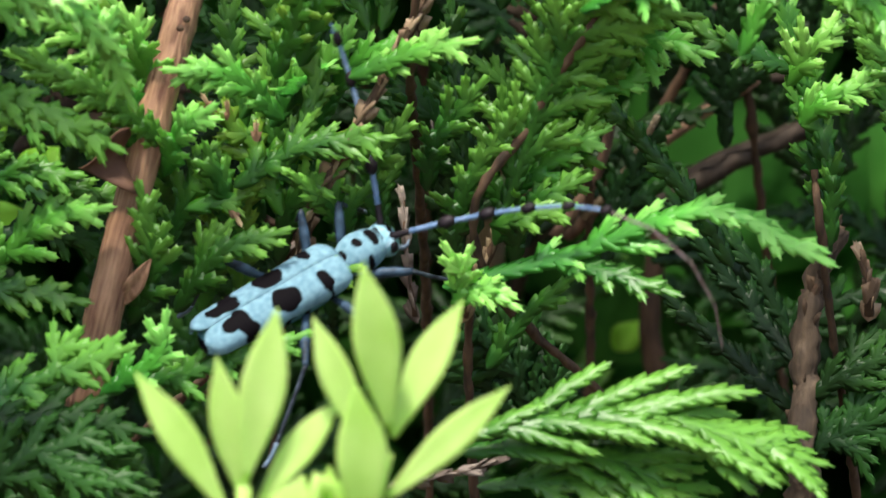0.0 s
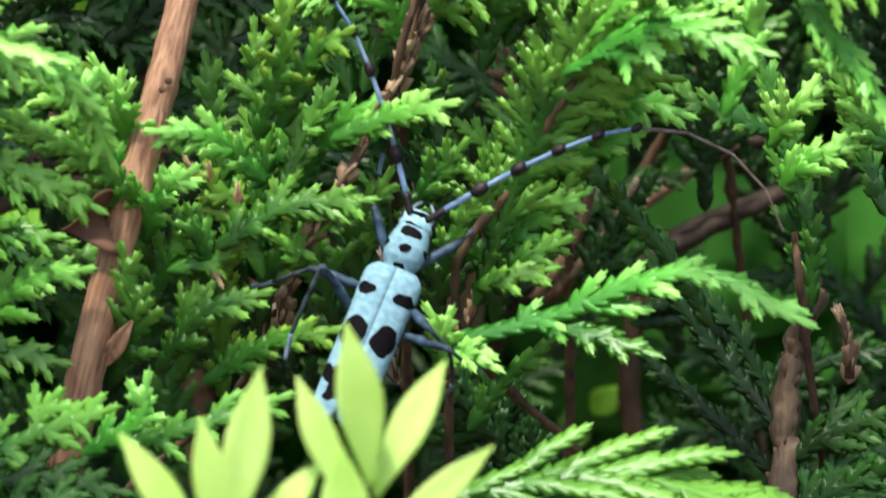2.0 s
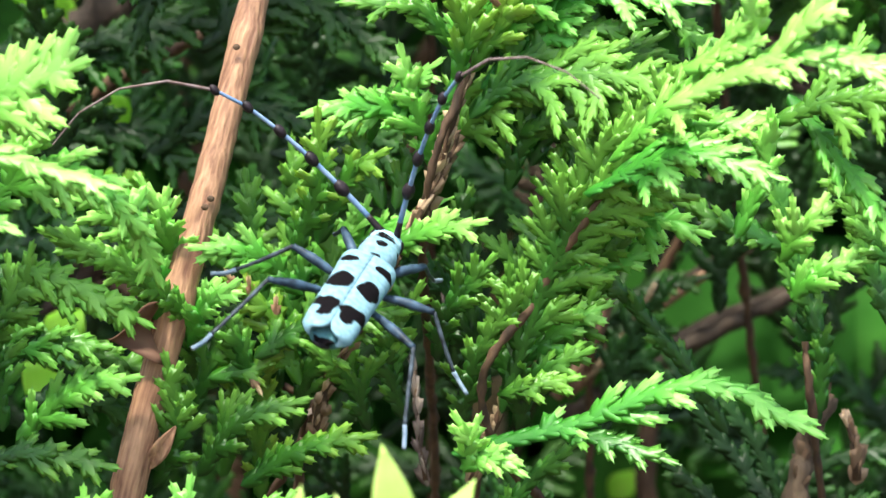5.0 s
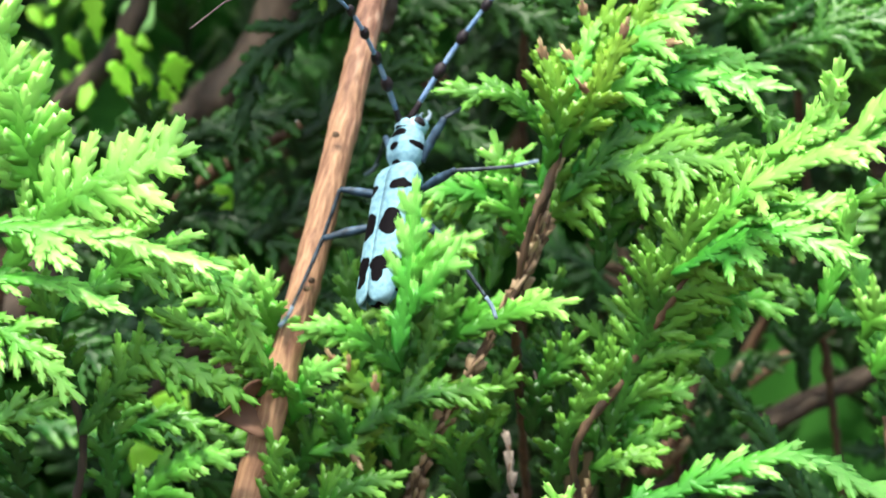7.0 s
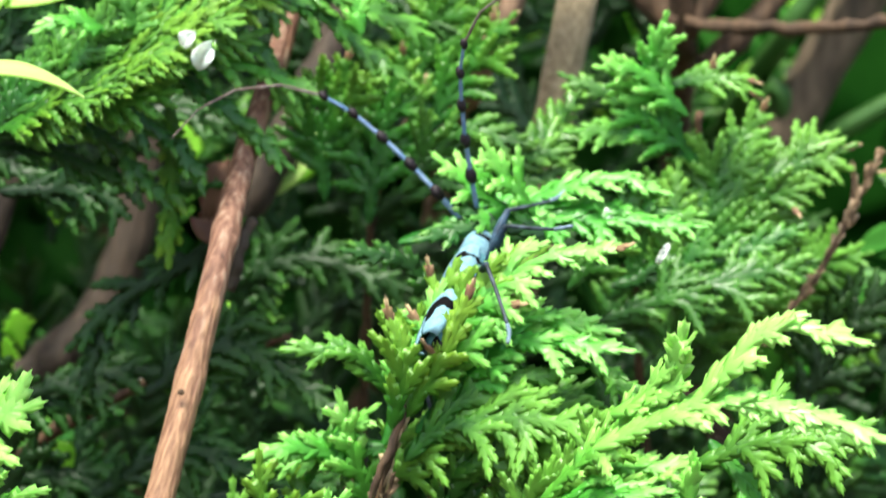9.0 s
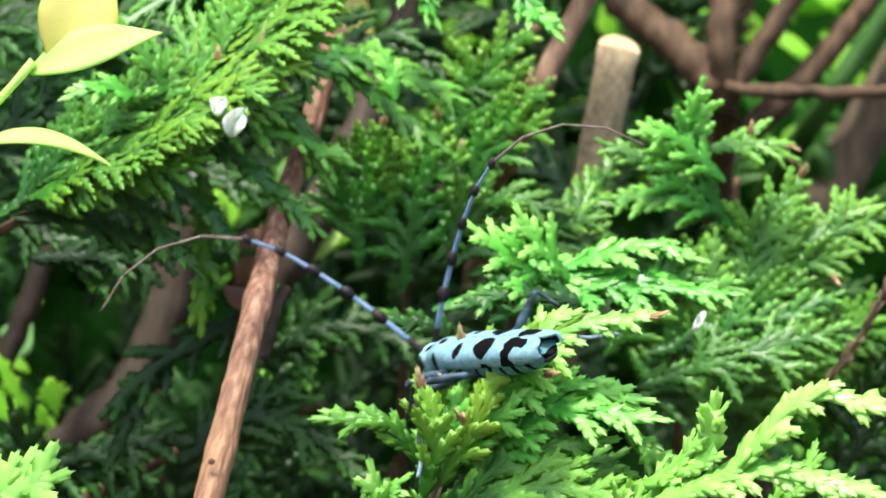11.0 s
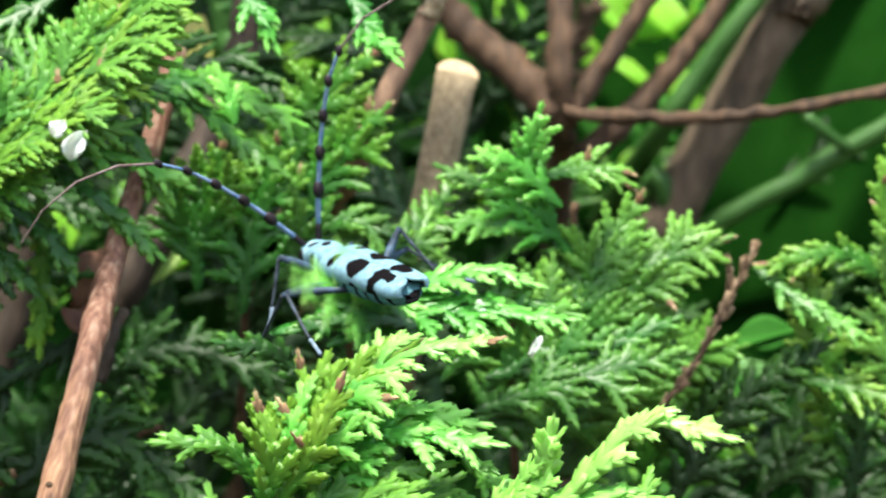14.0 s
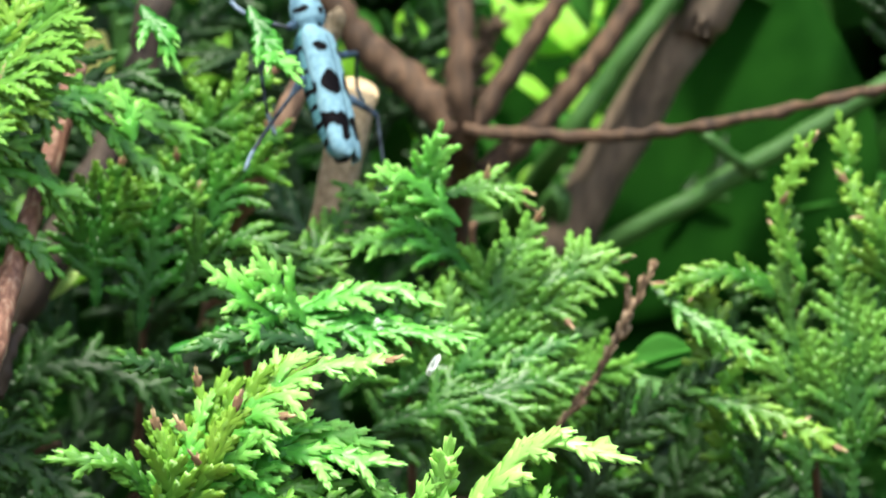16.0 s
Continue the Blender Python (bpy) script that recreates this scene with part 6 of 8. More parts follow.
# ---- beetle ----
def blue_material(name, spots, base=(0.15, 0.285, 0.35), pale=(0.24, 0.41, 0.48), rough=0.7):
    """Powdery sky-blue shell with velvet-black spots: (x, y, half width, half length) in millimetres from the beetle's middle."""
    m, n, l = material(name)
    bsdf = n["Principled BSDF"]
    tc = n.new("ShaderNodeTexCoord")
    wob = noise_node(n, l, 420.0, 2.0)
    off = n.new("ShaderNodeVectorMath")
    off.operation = "MULTIPLY_ADD"
    off.inputs[1].default_value = (0.0016, 0.0016, 0.0)
    off.inputs[2].default_value = (-0.0008, -0.0008, 0)
    l.new(wob.outputs["Color"], off.inputs[0])
    pos = n.new("ShaderNodeVectorMath")
    l.new(tc.outputs["Object"], pos.inputs[0])
    l.new(off.outputs[0], pos.inputs[1])
    last = None
    for x, y, rx, ry in spots:
        mp = n.new("ShaderNodeMapping")
        mp.vector_type = "TEXTURE"
        mp.inputs["Location"].default_value = (x / 1000, y / 1000, 0)
        mp.inputs["Scale"].default_value = (rx / 1000, ry / 1000, 1)
        l.new(pos.outputs[0], mp.inputs["Vector"])
        d = n.new("ShaderNodeVectorMath")
        d.operation = "LENGTH"
        l.new(mp.outputs[0], d.inputs[0])
        if last is None:
            last = d.outputs["Value"]
        else:
            mn = n.new("ShaderNodeMath")
            mn.operation = "MINIMUM"
            l.new(last, mn.inputs[0])
            l.new(d.outputs["Value"], mn.inputs[1])
            last = mn.outputs[0]
    hair = noise_node(n, l, 1500.0, 4.0)
    shell = ramp_node(n, [(0.35, base), (0.7, pale)])
    l.new(hair.outputs["Fac"], shell.inputs[0])
    mix = n.new("ShaderNodeMix")
    mix.data_type = "RGBA"
    mask = ramp_node(n, [(0.96, (1, 1, 1)), (1.04, (0, 0, 0))])
    if last is not None:
        l.new(last, mask.inputs[0])
        l.new(mask.outputs[0], mix.inputs["Factor"])
    else:
        mix.inputs["Factor"].default_value = 0.0
    l.new(shell.outputs[0], mix.inputs["A"])
    mix.inputs["B"].default_value = (0.004, 0.003, 0.004, 1)
    l.new(mix.outputs["Result"], bsdf.inputs["Base Color"])
    bsdf.inputs["Roughness"].default_value = rough
    bsdf.inputs["Specular IOR Level"].default_value = 0.06
    bump_node(n, l, hair.outputs["Fac"], bsdf, 0.3, 0.0001)
    return m


def leg_material(name, dark, light):
    m, n, l = material(name)
    bsdf = n["Principled BSDF"]
    h = noise_node(n, l, 700.0, 3.0)
    r = ramp_node(n, [(0.35, dark), (0.75, light)])
    l.new(h.outputs["Fac"], r.inputs[0])
    l.new(r.outputs[0], bsdf.inputs["Base Color"])
    bsdf.inputs["Roughness"].default_value, bsdf.inputs["Specular IOR Level"].default_value = 0.5, 0.25
    return m


SHELL = blue_material("blue_wing_case", [(-2.1, 2.9, 1.05, 0.75), (2.1, 2.9, 1.05, 0.75), (-1.85, -2.0, 1.5, 1.75), (1.85, -2.0, 1.5, 1.75),
                                         (-1.6, -7.5, 1.6, 1.2), (1.6, -7.5, 1.6, 1.2), (-1.3, -8.6, 0.9, 1.3), (1.3, -8.6, 0.9, 1.3), (-2.8, -7.0, 0.6, 1.0), (2.8, -7.0, 0.6, 1.0)])
TAIL = leg_material("black_tail", (0.006, 0.005, 0.006), (0.03, 0.03, 0.035))
NECK = blue_material("blue_neck_shield", [(0, 10.4, 1.3, 0.62), (0, 8.3, 0.62, 0.5), (-2.2, 8.9, 0.3, 0.4), (2.2, 8.9, 0.3, 0.4), (0, 6.5, 0.9, 0.4)])
FACE = blue_material("blue_face", [(0, 12.9, 1.0, 0.3), (0, 11.3, 1.2, 0.35)], (0.2, 0.42, 0.5), (0.42, 0.62, 0.7))
BELLY = blue_material("blue_underside", [(0, -12.7, 4, 1.3)] + [(0, y, 9, 0.42) for y in (-9.6, -7.2, -4.8, -2.4, 0.2, 3.4)], (0.06, 0.17, 0.2), (0.13, 0.3, 0.34))
LEG_BLUE = leg_material("blue_black_leg", (0.008, 0.014, 0.022), (0.06, 0.11, 0.17))
LEG_DARK = leg_material("dark_leg", (0.008, 0.01, 0.014), (0.09, 0.12, 0.15))
FOOT = leg_material("pale_foot", (0.12, 0.18, 0.24), (0.34, 0.42, 0.5))
FEELER_BLUE = leg_material("feeler_blue", (0.1, 0.2, 0.36), (0.3, 0.4, 0.58))
FEELER_BLACK = leg_material("feeler_black", (0.008, 0.006, 0.008), (0.03, 0.02, 0.025))
FEELER_TIP = leg_material("feeler_tip", (0.12, 0.08, 0.07), (0.26, 0.2, 0.2))
EYE = leg_material("dark_eye", (0.01, 0.008, 0.01), (0.03, 0.025, 0.03))


def shell_arrays(stations, side_steps=20, arc=(0, 360), sag=0.0):
    """A body of rounded cross-sections: stations of (y, half width, top height, bottom height) in millimetres."""
    s = np.array(stations, dtype=float)
    y = np.linspace(s[0, 0], s[-1, 0], 40)
    k = np.stack([np.interp(y, s[:, 0], s[:, j]) for j in (1, 2, 3)], 1)
    for _ in range(2):
        k[1:-1] = (k[:-2] + 2 * k[1:-1] + k[2:]) / 4
    a = np.linspace(radians(arc[0]), radians(arc[1]), side_steps + 1)
    verts = []
    for yy, (w, t, b) in zip(y, k):
        for q in a:
            c, z = math.cos(q), math.sin(q)
            c = math.copysign(abs(c) ** 0.8, c)
            verts.append((w * c, yy, (t if z > 0 else b) * math.copysign(abs(z) ** 0.85, z)))
    n = side_steps + 1
    faces = [(i * n + j, i * n + j + 1, (i + 1) * n + j + 1, (i + 1) * n + j) for i in range(len(y) - 1) for j in range(side_steps)]
    return np.array(verts) / 1000, np.array(faces)[:, ::-1]


beetle = thing("longhorn_beetle", (0, 0, 1), "sky-blue longhorn beetle with black spots and banded feelers", "beetle")
v, f = shell_arrays([(-12.0, 0.6, -0.5, 0.6), (-11.6, 1.4, -0.1, 1.2), (-10.6, 2.1, 0.7, 1.8), (-7, 2.75, 1.2, 2.5), (0, 2.9, 1.3, 2.9), (5.5, 2.7, 1.2, 2.5), (6.3, 2.0, 0.9, 1.6)])
part("abdomen", mesh_of("abdomen", v, f), BELLY, beetle, "blue-green underside")
for s in (1, -1):
    v, f = shell_arrays([(-12.2, 2.7, 1.1, 0.5), (-10.8, 2.95, 1.45, 1.0), (-6, 3.1, 1.75, 1.5), (0, 3.15, 1.85, 1.6), (4.3, 3.3, 1.85, 1.4), (5.5, 3.25, 1.7, 0.7), (6.1, 2.9, 1.35, 0.5), (6.4, 2.3, 0.9, 0.3)],
                        side_steps=16, arc=(-44, 90) if s > 0 else (90, 224))
    v[:, 2] += 0.00035
    # each wing case ends in a rounded lobe of its own
    lobe = np.sqrt(np.clip(1 - (np.clip(-0.0104 - v[:, 1], 0, 1) / 0.00185) ** 2, 0.02, 1))
    v[:, 0] = s * 0.0015 + (v[:, 0] - s * 0.0015) * lobe
    v[:, 0] += s * 0.00001
    case = part("wing_case", mesh_of("wing_case", v, f), SHELL, beetle)
    sol = case.modifiers.new("thickness", "SOLIDIFY")
    sol.thickness, sol.offset = 0.00025, -1
v, f = shell_arrays([(6.0, 1.5, 1.0, 1.3), (6.8, 1.75, 1.3, 1.5), (7.5, 2.15, 1.8, 1.9), (8.8, 2.4, 2.05, 2.1), (10.2, 2.15, 1.8, 1.9), (11.2, 1.8, 1.5, 1.5), (11.6, 1.6, 1.25, 1.3)])
part("neck_shield", mesh_of("neck_shield", v, f), NECK, beetle)
v, f = shell_arrays([(11.0, 1.7, 1.2, 1.4), (11.6, 1.95, 1.5, 1.8), (12.4, 2.0, 1.5, 2.2), (13.1, 1.6, 1.0, 2.2), (13.5, 0.8, 0.4, 1.4)])
head = part("head", mesh_of("head", v, f), FACE, beetle)


def blob(centre, radii, name, mat, parent, label="", n=10):
    a, b = np.meshgrid(np.linspace(0, np.pi, n), np.linspace(0, 2 * np.pi, n * 2), indexing="ij")
    vv = np.stack([np.sin(a) * np.cos(b) * radii[0], np.sin(a) * np.sin(b) * radii[1], np.cos(a) * radii[2]], -1).reshape(-1, 3) / 1000 + np.array(centre) / 1000
    w = n * 2
    ff = [(i * w + j, i * w + j + 1, (i + 1) * w + j + 1, (i + 1) * w + j) for i in range(n - 1) for j in range(w - 1)]
    return part(name, mesh_of(name, vv, np.array(ff)[:, ::-1]), mat, parent, label)


blob((0, -11.3, -0.9), (1.1, 0.7, 0.5), "tail", TAIL, beetle, "black tail tip")
for s in (1, -1):
    blob((1.65 * s, 12.2, 0.1), (0.5, 0.65, 0.9), "eye", EYE, head, "black kidney-shaped eye")
    v, f = tube_arrays([(0.0007 * s, 0.013, -0.0014), (0.0011 * s, 0.0142, -0.0018), (0.0005 * s, 0.0151, -0.0019)], 0.0004, 0.00012, sides=8, step=0.0003, rough=0.0)
    part("jaw", mesh_of("jaw", v, f), FOOT, head, "pale curved jaw")


def limb_mesh(name, pts, r0, r1, bulge=0.0):
    p = [tuple(np.array(q) / 1000) for q in pts]
    v, f = tube_arrays(p, r0 / 1000, r1 / 1000, sides=8, step=0.0005, rough=0.04, knots=((0.6, bulge),) if bulge else ())
    return mesh_of(name, v, f)


LEGS = []
# hip place, thigh length, shin length
for s in (1, -1):
    for which, (hip, thigh, shin) in enumerate((((1.6, 7.6, -1.4), 5.9, 6.2), ((2.0, 3.6, -1.6), 6.8, 7.0), ((2.0, 0.2, -1.6), 8.4, 8.8))):
        leg = part("leg", limb_mesh("thigh", [(0, 0, 0), (thigh * 0.5, 0, 0.15), (thigh, 0, 0)], 0.42, 0.34, 0.55), LEG_BLUE, beetle, "blue-black leg")
        leg.location = (hip[0] * s / 1000, hip[1] / 1000, hip[2] / 1000)
        low = part("shin", limb_mesh("shin", [(0, 0, 0), (shin * 0.5, 0, -0.1), (shin, 0, 0)], 0.26, 0.22), LEG_DARK, leg)
        low.location = (thigh / 1000, 0, 0)
        ft = limb_mesh("foot", [(shin, 0, 0), (shin + 1.3, 0.1, 0.25), (shin + 2.8, 0, 0.9)], 0.28, 0.24)
        foot = part("foot", ft, FOOT, leg, "pale grey foot")
        LEGS.append((leg, low, foot, s, which, hip, thigh))

FEELERS = []
for s in (1, -1):
    pts = []
    p, d = np.array([0.0, 0.0, 0.0]), np.array([0.0, 1.0, 0.0])
    feeler = None
    lens = [2.4, 4.4, 4.8, 4.8, 4.6, 4.2, 5.4, 5.4, 5.2, 4.8]
    turns = [1, 3, 5, 8, 12, 22, 38, 58, 80, 100]
    for i, ln_ in enumerate(lens):
        a = radians(-s * turns[i])
        d = np.array([-math.sin(a), math.cos(a), 0.02 * min(i, 6)])
        q = p + d * ln_
        rr = 0.37 - 0.03 * i
        name = "scape" if i == 0 else "feeler_joint"
        me = limb_mesh(name, [tuple(p), tuple((p + q) / 2), tuple(q)], rr * (1.25 if i == 0 else 1.0), rr * 0.9)
        if i == 0:
            feeler = part("feeler", me, FEELER_BLACK, beetle, "long feeler banded pale blue and black")
        else:
            part("feeler_joint", me, FEELER_BLUE if i < 6 else FEELER_TIP, feeler)
            if i < 6:
                blob(tuple(q), (rr * 2.2, rr * 3.5, rr * 2.2), "tuft", FEELER_BLACK, feeler, "black hair tuft", n=7)
        p = q
    feeler.location = (0.9 * s / 1000, 12.6 / 1000, 1.0 / 1000)
    FEELERS.append((feeler, s))



def motions():
    walk(beetle, [
        (0, pose(-0.0144, -0.0086, 0.9917, 36.2, 38.2, -41.0)),
        (0.5, pose(-0.0089, -0.0135, 0.9955, 42.7, 31.1, -36.3)),
        (1, pose(-0.0087, -0.0092, 0.9938, 51.4, 32.0, -21.8)),
        (1.5, pose(-0.0058, -0.0135, 0.9983, 80.7, 9.9, 7.2)),
        (2, pose(-0.0035, -0.0103, 0.9948, 74.4, 21.6, -4.2)),
        (2.5, pose(-0.0025, -0.0084, 0.9996, 63.9, 28.8, 20.9)),
        (3, pose(-0.0059, -0.0127, 0.9979, 63.3, -2.6, 38.8)),
        (3.2, pose(-0.0071, -0.0127, 1.0013, 72.7, -3.6, 44.9)),
        (4.2, pose(-0.0063, -0.0100, 1.0063, 53.4, 15.2, 22.2)),
        (5.3, pose(-0.0127, -0.0257, 1.0159, 26.4, 23.5, -7.6)),
        (5.5, pose(-0.0148, -0.0257, 1.0193, 28.2, 3.1, -2.8)),
        (6, pose(-0.0144, -0.0186, 1.0192, 12.5, 19.0, 17.4)),
        (6.5, pose(-0.0102, -0.0128, 1.0195, 64.7, -39.1, 21.5)),
        (7, pose(-0.0162, -0.0097, 1.0286, 66.8, -10.3, -44.2)),
        (7.5, pose(-0.0116, -0.0118, 1.0306, 57.1, -12.1, -43.4)),
        (8, pose(-0.0028, -0.0086, 1.0423, 45.3, 7.9, -67.4)),
        (8.5, pose(0.0039, -0.0041, 1.0487, 60.6, -4.9, -73.4)),
        (8.7, pose(0.0103, -0.0041, 1.0514, 58.4, -26.2, -72.9)),
        (9.8, pose(0.0074, -0.0130, 1.0504, 31.7, -51.1, -14.5)),
        (10.8, pose(0.0085, -0.0107, 1.0515, -13.2, -41.0, 59.9)),
        (11, pose(0.0097, -0.0127, 1.0511, 3.3, -33.7, 31.6)),
        (11.5, pose(0.0104, -0.0139, 1.0532, 31.9, -28.7, 11.0)),
        (12, pose(0.0119, -0.0123, 1.0550, 49.7, -25.3, -7.0)),
        (12.5, pose(0.0205, -0.0081, 1.0617, 44.6, 38.6, 2.6)),
        (13, pose(0.0190, -0.0051, 1.0618, 43.4, 6.8, 8.5)),
        (13.5, pose(0.0152, -0.0018, 1.0648, 32.7, -12.5, 31.2)),
        (14, pose(0.0140, 0.0002, 1.0652, 18.9, -21.7, 22.7)),
        (14.5, pose(0.0169, 0.0048, 1.0691, 34.8, -2.2, 25.1)),
        (15, pose(0.0180, 0.0165, 1.0818, 73.0, 17.9, 12.5)),
        (15.5, pose(0.0215, 0.0189, 1.0846, 79.1, 16.6, 23.6)),
        (16, pose(0.0219, 0.0216, 1.0955, 71.1, 3.8, 56.7)),
    ])
    # the frond bends under the beetle and springs back
    pivot = (0.0197, 0.0050, 1.0606)
    for frond in BENT:
        walk(frond, [(t, pose(*pivot) @ pose(0, 0, 0, 0, a, 0) @ pose(-pivot[0], -pivot[1], -pivot[2]))
                     for t, a in ((0, 0), (10.8, 0), (11.1, -2), (11.5, -14), (12, -28), (12.5, -16), (13, -30), (13.5, -32), (14, -16), (14.3, 5), (14.7, -2), (15, 0), (16, 0))])
    for tuft in TUFT:
        walk(tuft, [(t, pose(0, back, 0) @ pose(*TUFT_FOOT) @ pose(0, 0, 0, lean, a, 0) @ pose(-TUFT_FOOT[0], -TUFT_FOOT[1], -TUFT_FOOT[2]))
                    for t, back, lean, a in ((0, 0.018, -82, 0), (6, 0.018, -80, -10), (6.5, 0.016, -75, -10), (6.7, 0.004, -20, -6), (6.85, 0, 0, 0), (7, 0, 0, 0), (7.1, 0, 10, 26), (7.2, 0, 22, 44), (7.5, 0, 22, 42),
                                             (8, 0, 20, 38), (16, 0, 20, 36))])
    walk(LEGS[0][0], [
        (0, pose(0.0016, 0.0076, -0.0014, 0, -7, 53)),
        (0.5, pose(0.0016, 0.0076, -0.0014, -0, 3, 13)),
        (1, pose(0.0016, 0.0076, -0.0014, 0, -7, 53)),
        (1.5, pose(0.0016, 0.0076, -0.0014, 0, -7, 53)),
        (2, pose(0.0016, 0.0076, -0.0014, 0, -7, 53)),
        (2.5, pose(0.0016, 0.0076, -0.0014, 0, -7, 53)),
        (3, pose(0.0016, 0.0076, -0.0014, 0, -7, 53)),
        (3.2, pose(0.0016, 0.0076, -0.0014, 0, -7, 53)),
        (4.2, pose(0.0016, 0.0076, -0.0014, 0, -7, 53)),
        (5.3, pose(0.0016, 0.0076, -0.0014, 0, -7, 53)),
        (5.5, pose(0.0016, 0.0076, -0.0014, 0, -7, 53)),
        (6, pose(0.0016, 0.0076, -0.0014, 0, -7, 53)),
        (6.5, pose(0.0016, 0.0076, -0.0014, 0, -23, 26)),
        (7, pose(0.0016, 0.0076, -0.0014, 0, -7, 53)),
        (7.5, pose(0.0016, 0.0076, -0.0014, 0, -7, 53)),
        (8, pose(0.0016, 0.0076, -0.0014, 0, -7, 53)),
        (8.5, pose(0.0016, 0.0076, -0.0014, 0, 5, 1)),
        (8.7, pose(0.0016, 0.0076, -0.0014, 0, -7, 53)),
        (9.8, pose(0.0016, 0.0076, -0.0014, 0, -7, 53)),
        (10.8, pose(0.0016, 0.0076, -0.0014, 0, -7, 53)),
        (11, pose(0.0016, 0.0076, -0.0014, 0, -7, 53)),
        (11.5, pose(0.0016, 0.0076, -0.0014, 0, -7, 53)),
        (12, pose(0.0016, 0.0076, -0.0014, 0, -38, -6)),
        (12.5, pose(0.0016, 0.0076, -0.0014, 0, -7, 53)),
        (13, pose(0.0016, 0.0076, -0.0014, 0, -34, 14)),
        (13.5, pose(0.0016, 0.0076, -0.0014, 0, -7, 53)),
        (14, pose(0.0016, 0.0076, -0.0014, 0, -7, 53)),
        (14.5, pose(0.0016, 0.0076, -0.0014, 0, -7, 53)),
        (15, pose(0.0016, 0.0076, -0.0014, 0, -26, 29)),
        (15.5, pose(0.0016, 0.0076, -0.0014, 0, -7, 53)),
        (16, pose(0.0016, 0.0076, -0.0014, 0, -7, 53)),
    ])
    for piece in LEGS[0][1:3]:
        walk(piece, [
            (0, pose(0.0059, 0, 0, 0, 46, 26)),
            (0.5, pose(0.0059, 0, 0, -74, 72, -74)),
            (1, pose(0.0059, 0, 0, 0, 46, 26)),
            (1.5, pose(0.0059, 0, 0, 0, 46, 26)),
            (2, pose(0.0059, 0, 0, 0, 46, 26)),
            (2.5, pose(0.0059, 0, 0, 0, 46, 26)),
            (3, pose(0.0059, 0, 0, 0, 46, 26)),
            (3.2, pose(0.0059, 0, 0, 0, 46, 26)),
            (4.2, pose(0.0059, 0, 0, 0, 46, 26)),
            (5.3, pose(0.0059, 0, 0, 0, 46, 26)),
            (5.5, pose(0.0059, 0, 0, 0, 46, 26)),
            (6, pose(0.0059, 0, 0, 0, 46, 26)),
            (6.5, pose(0.0059, 0, 0, 0, 60, 82)),
            (7, pose(0.0059, 0, 0, 0, 46, 26)),
            (7.5, pose(0.0059, 0, 0, 0, 46, 26)),
            (8, pose(0.0059, 0, 0, 0, 46, 26)),
            (8.5, pose(0.0059, 0, 0, 0, 49, 69)),
            (8.7, pose(0.0059, 0, 0, 0, 46, 26)),
            (9.8, pose(0.0059, 0, 0, 0, 46, 26)),
            (10.8, pose(0.0059, 0, 0, 0, 46, 26)),
            (11, pose(0.0059, 0, 0, 0, 46, 26)),
            (11.5, pose(0.0059, 0, 0, 0, 46, 26)),
            (12, pose(0.0059, 0, 0, 6, 34, 111)),
            (12.5, pose(0.0059, 0, 0, 0, 46, 26)),
            (13, pose(0.0059, 0, 0, 28, 80, 27)),
            (13.5, pose(0.0059, 0, 0, 0, 46, 26)),
            (14, pose(0.0059, 0, 0, 0, 46, 26)),
            (14.5, pose(0.0059, 0, 0, 0, 46, 26)),
            (15, pose(0.0059, 0, 0, -0, 62, 86)),
            (15.5, pose(0.0059, 0, 0, 0, 46, 26)),
            (16, pose(0.0059, 0, 0, 0, 46, 26)),
        ])
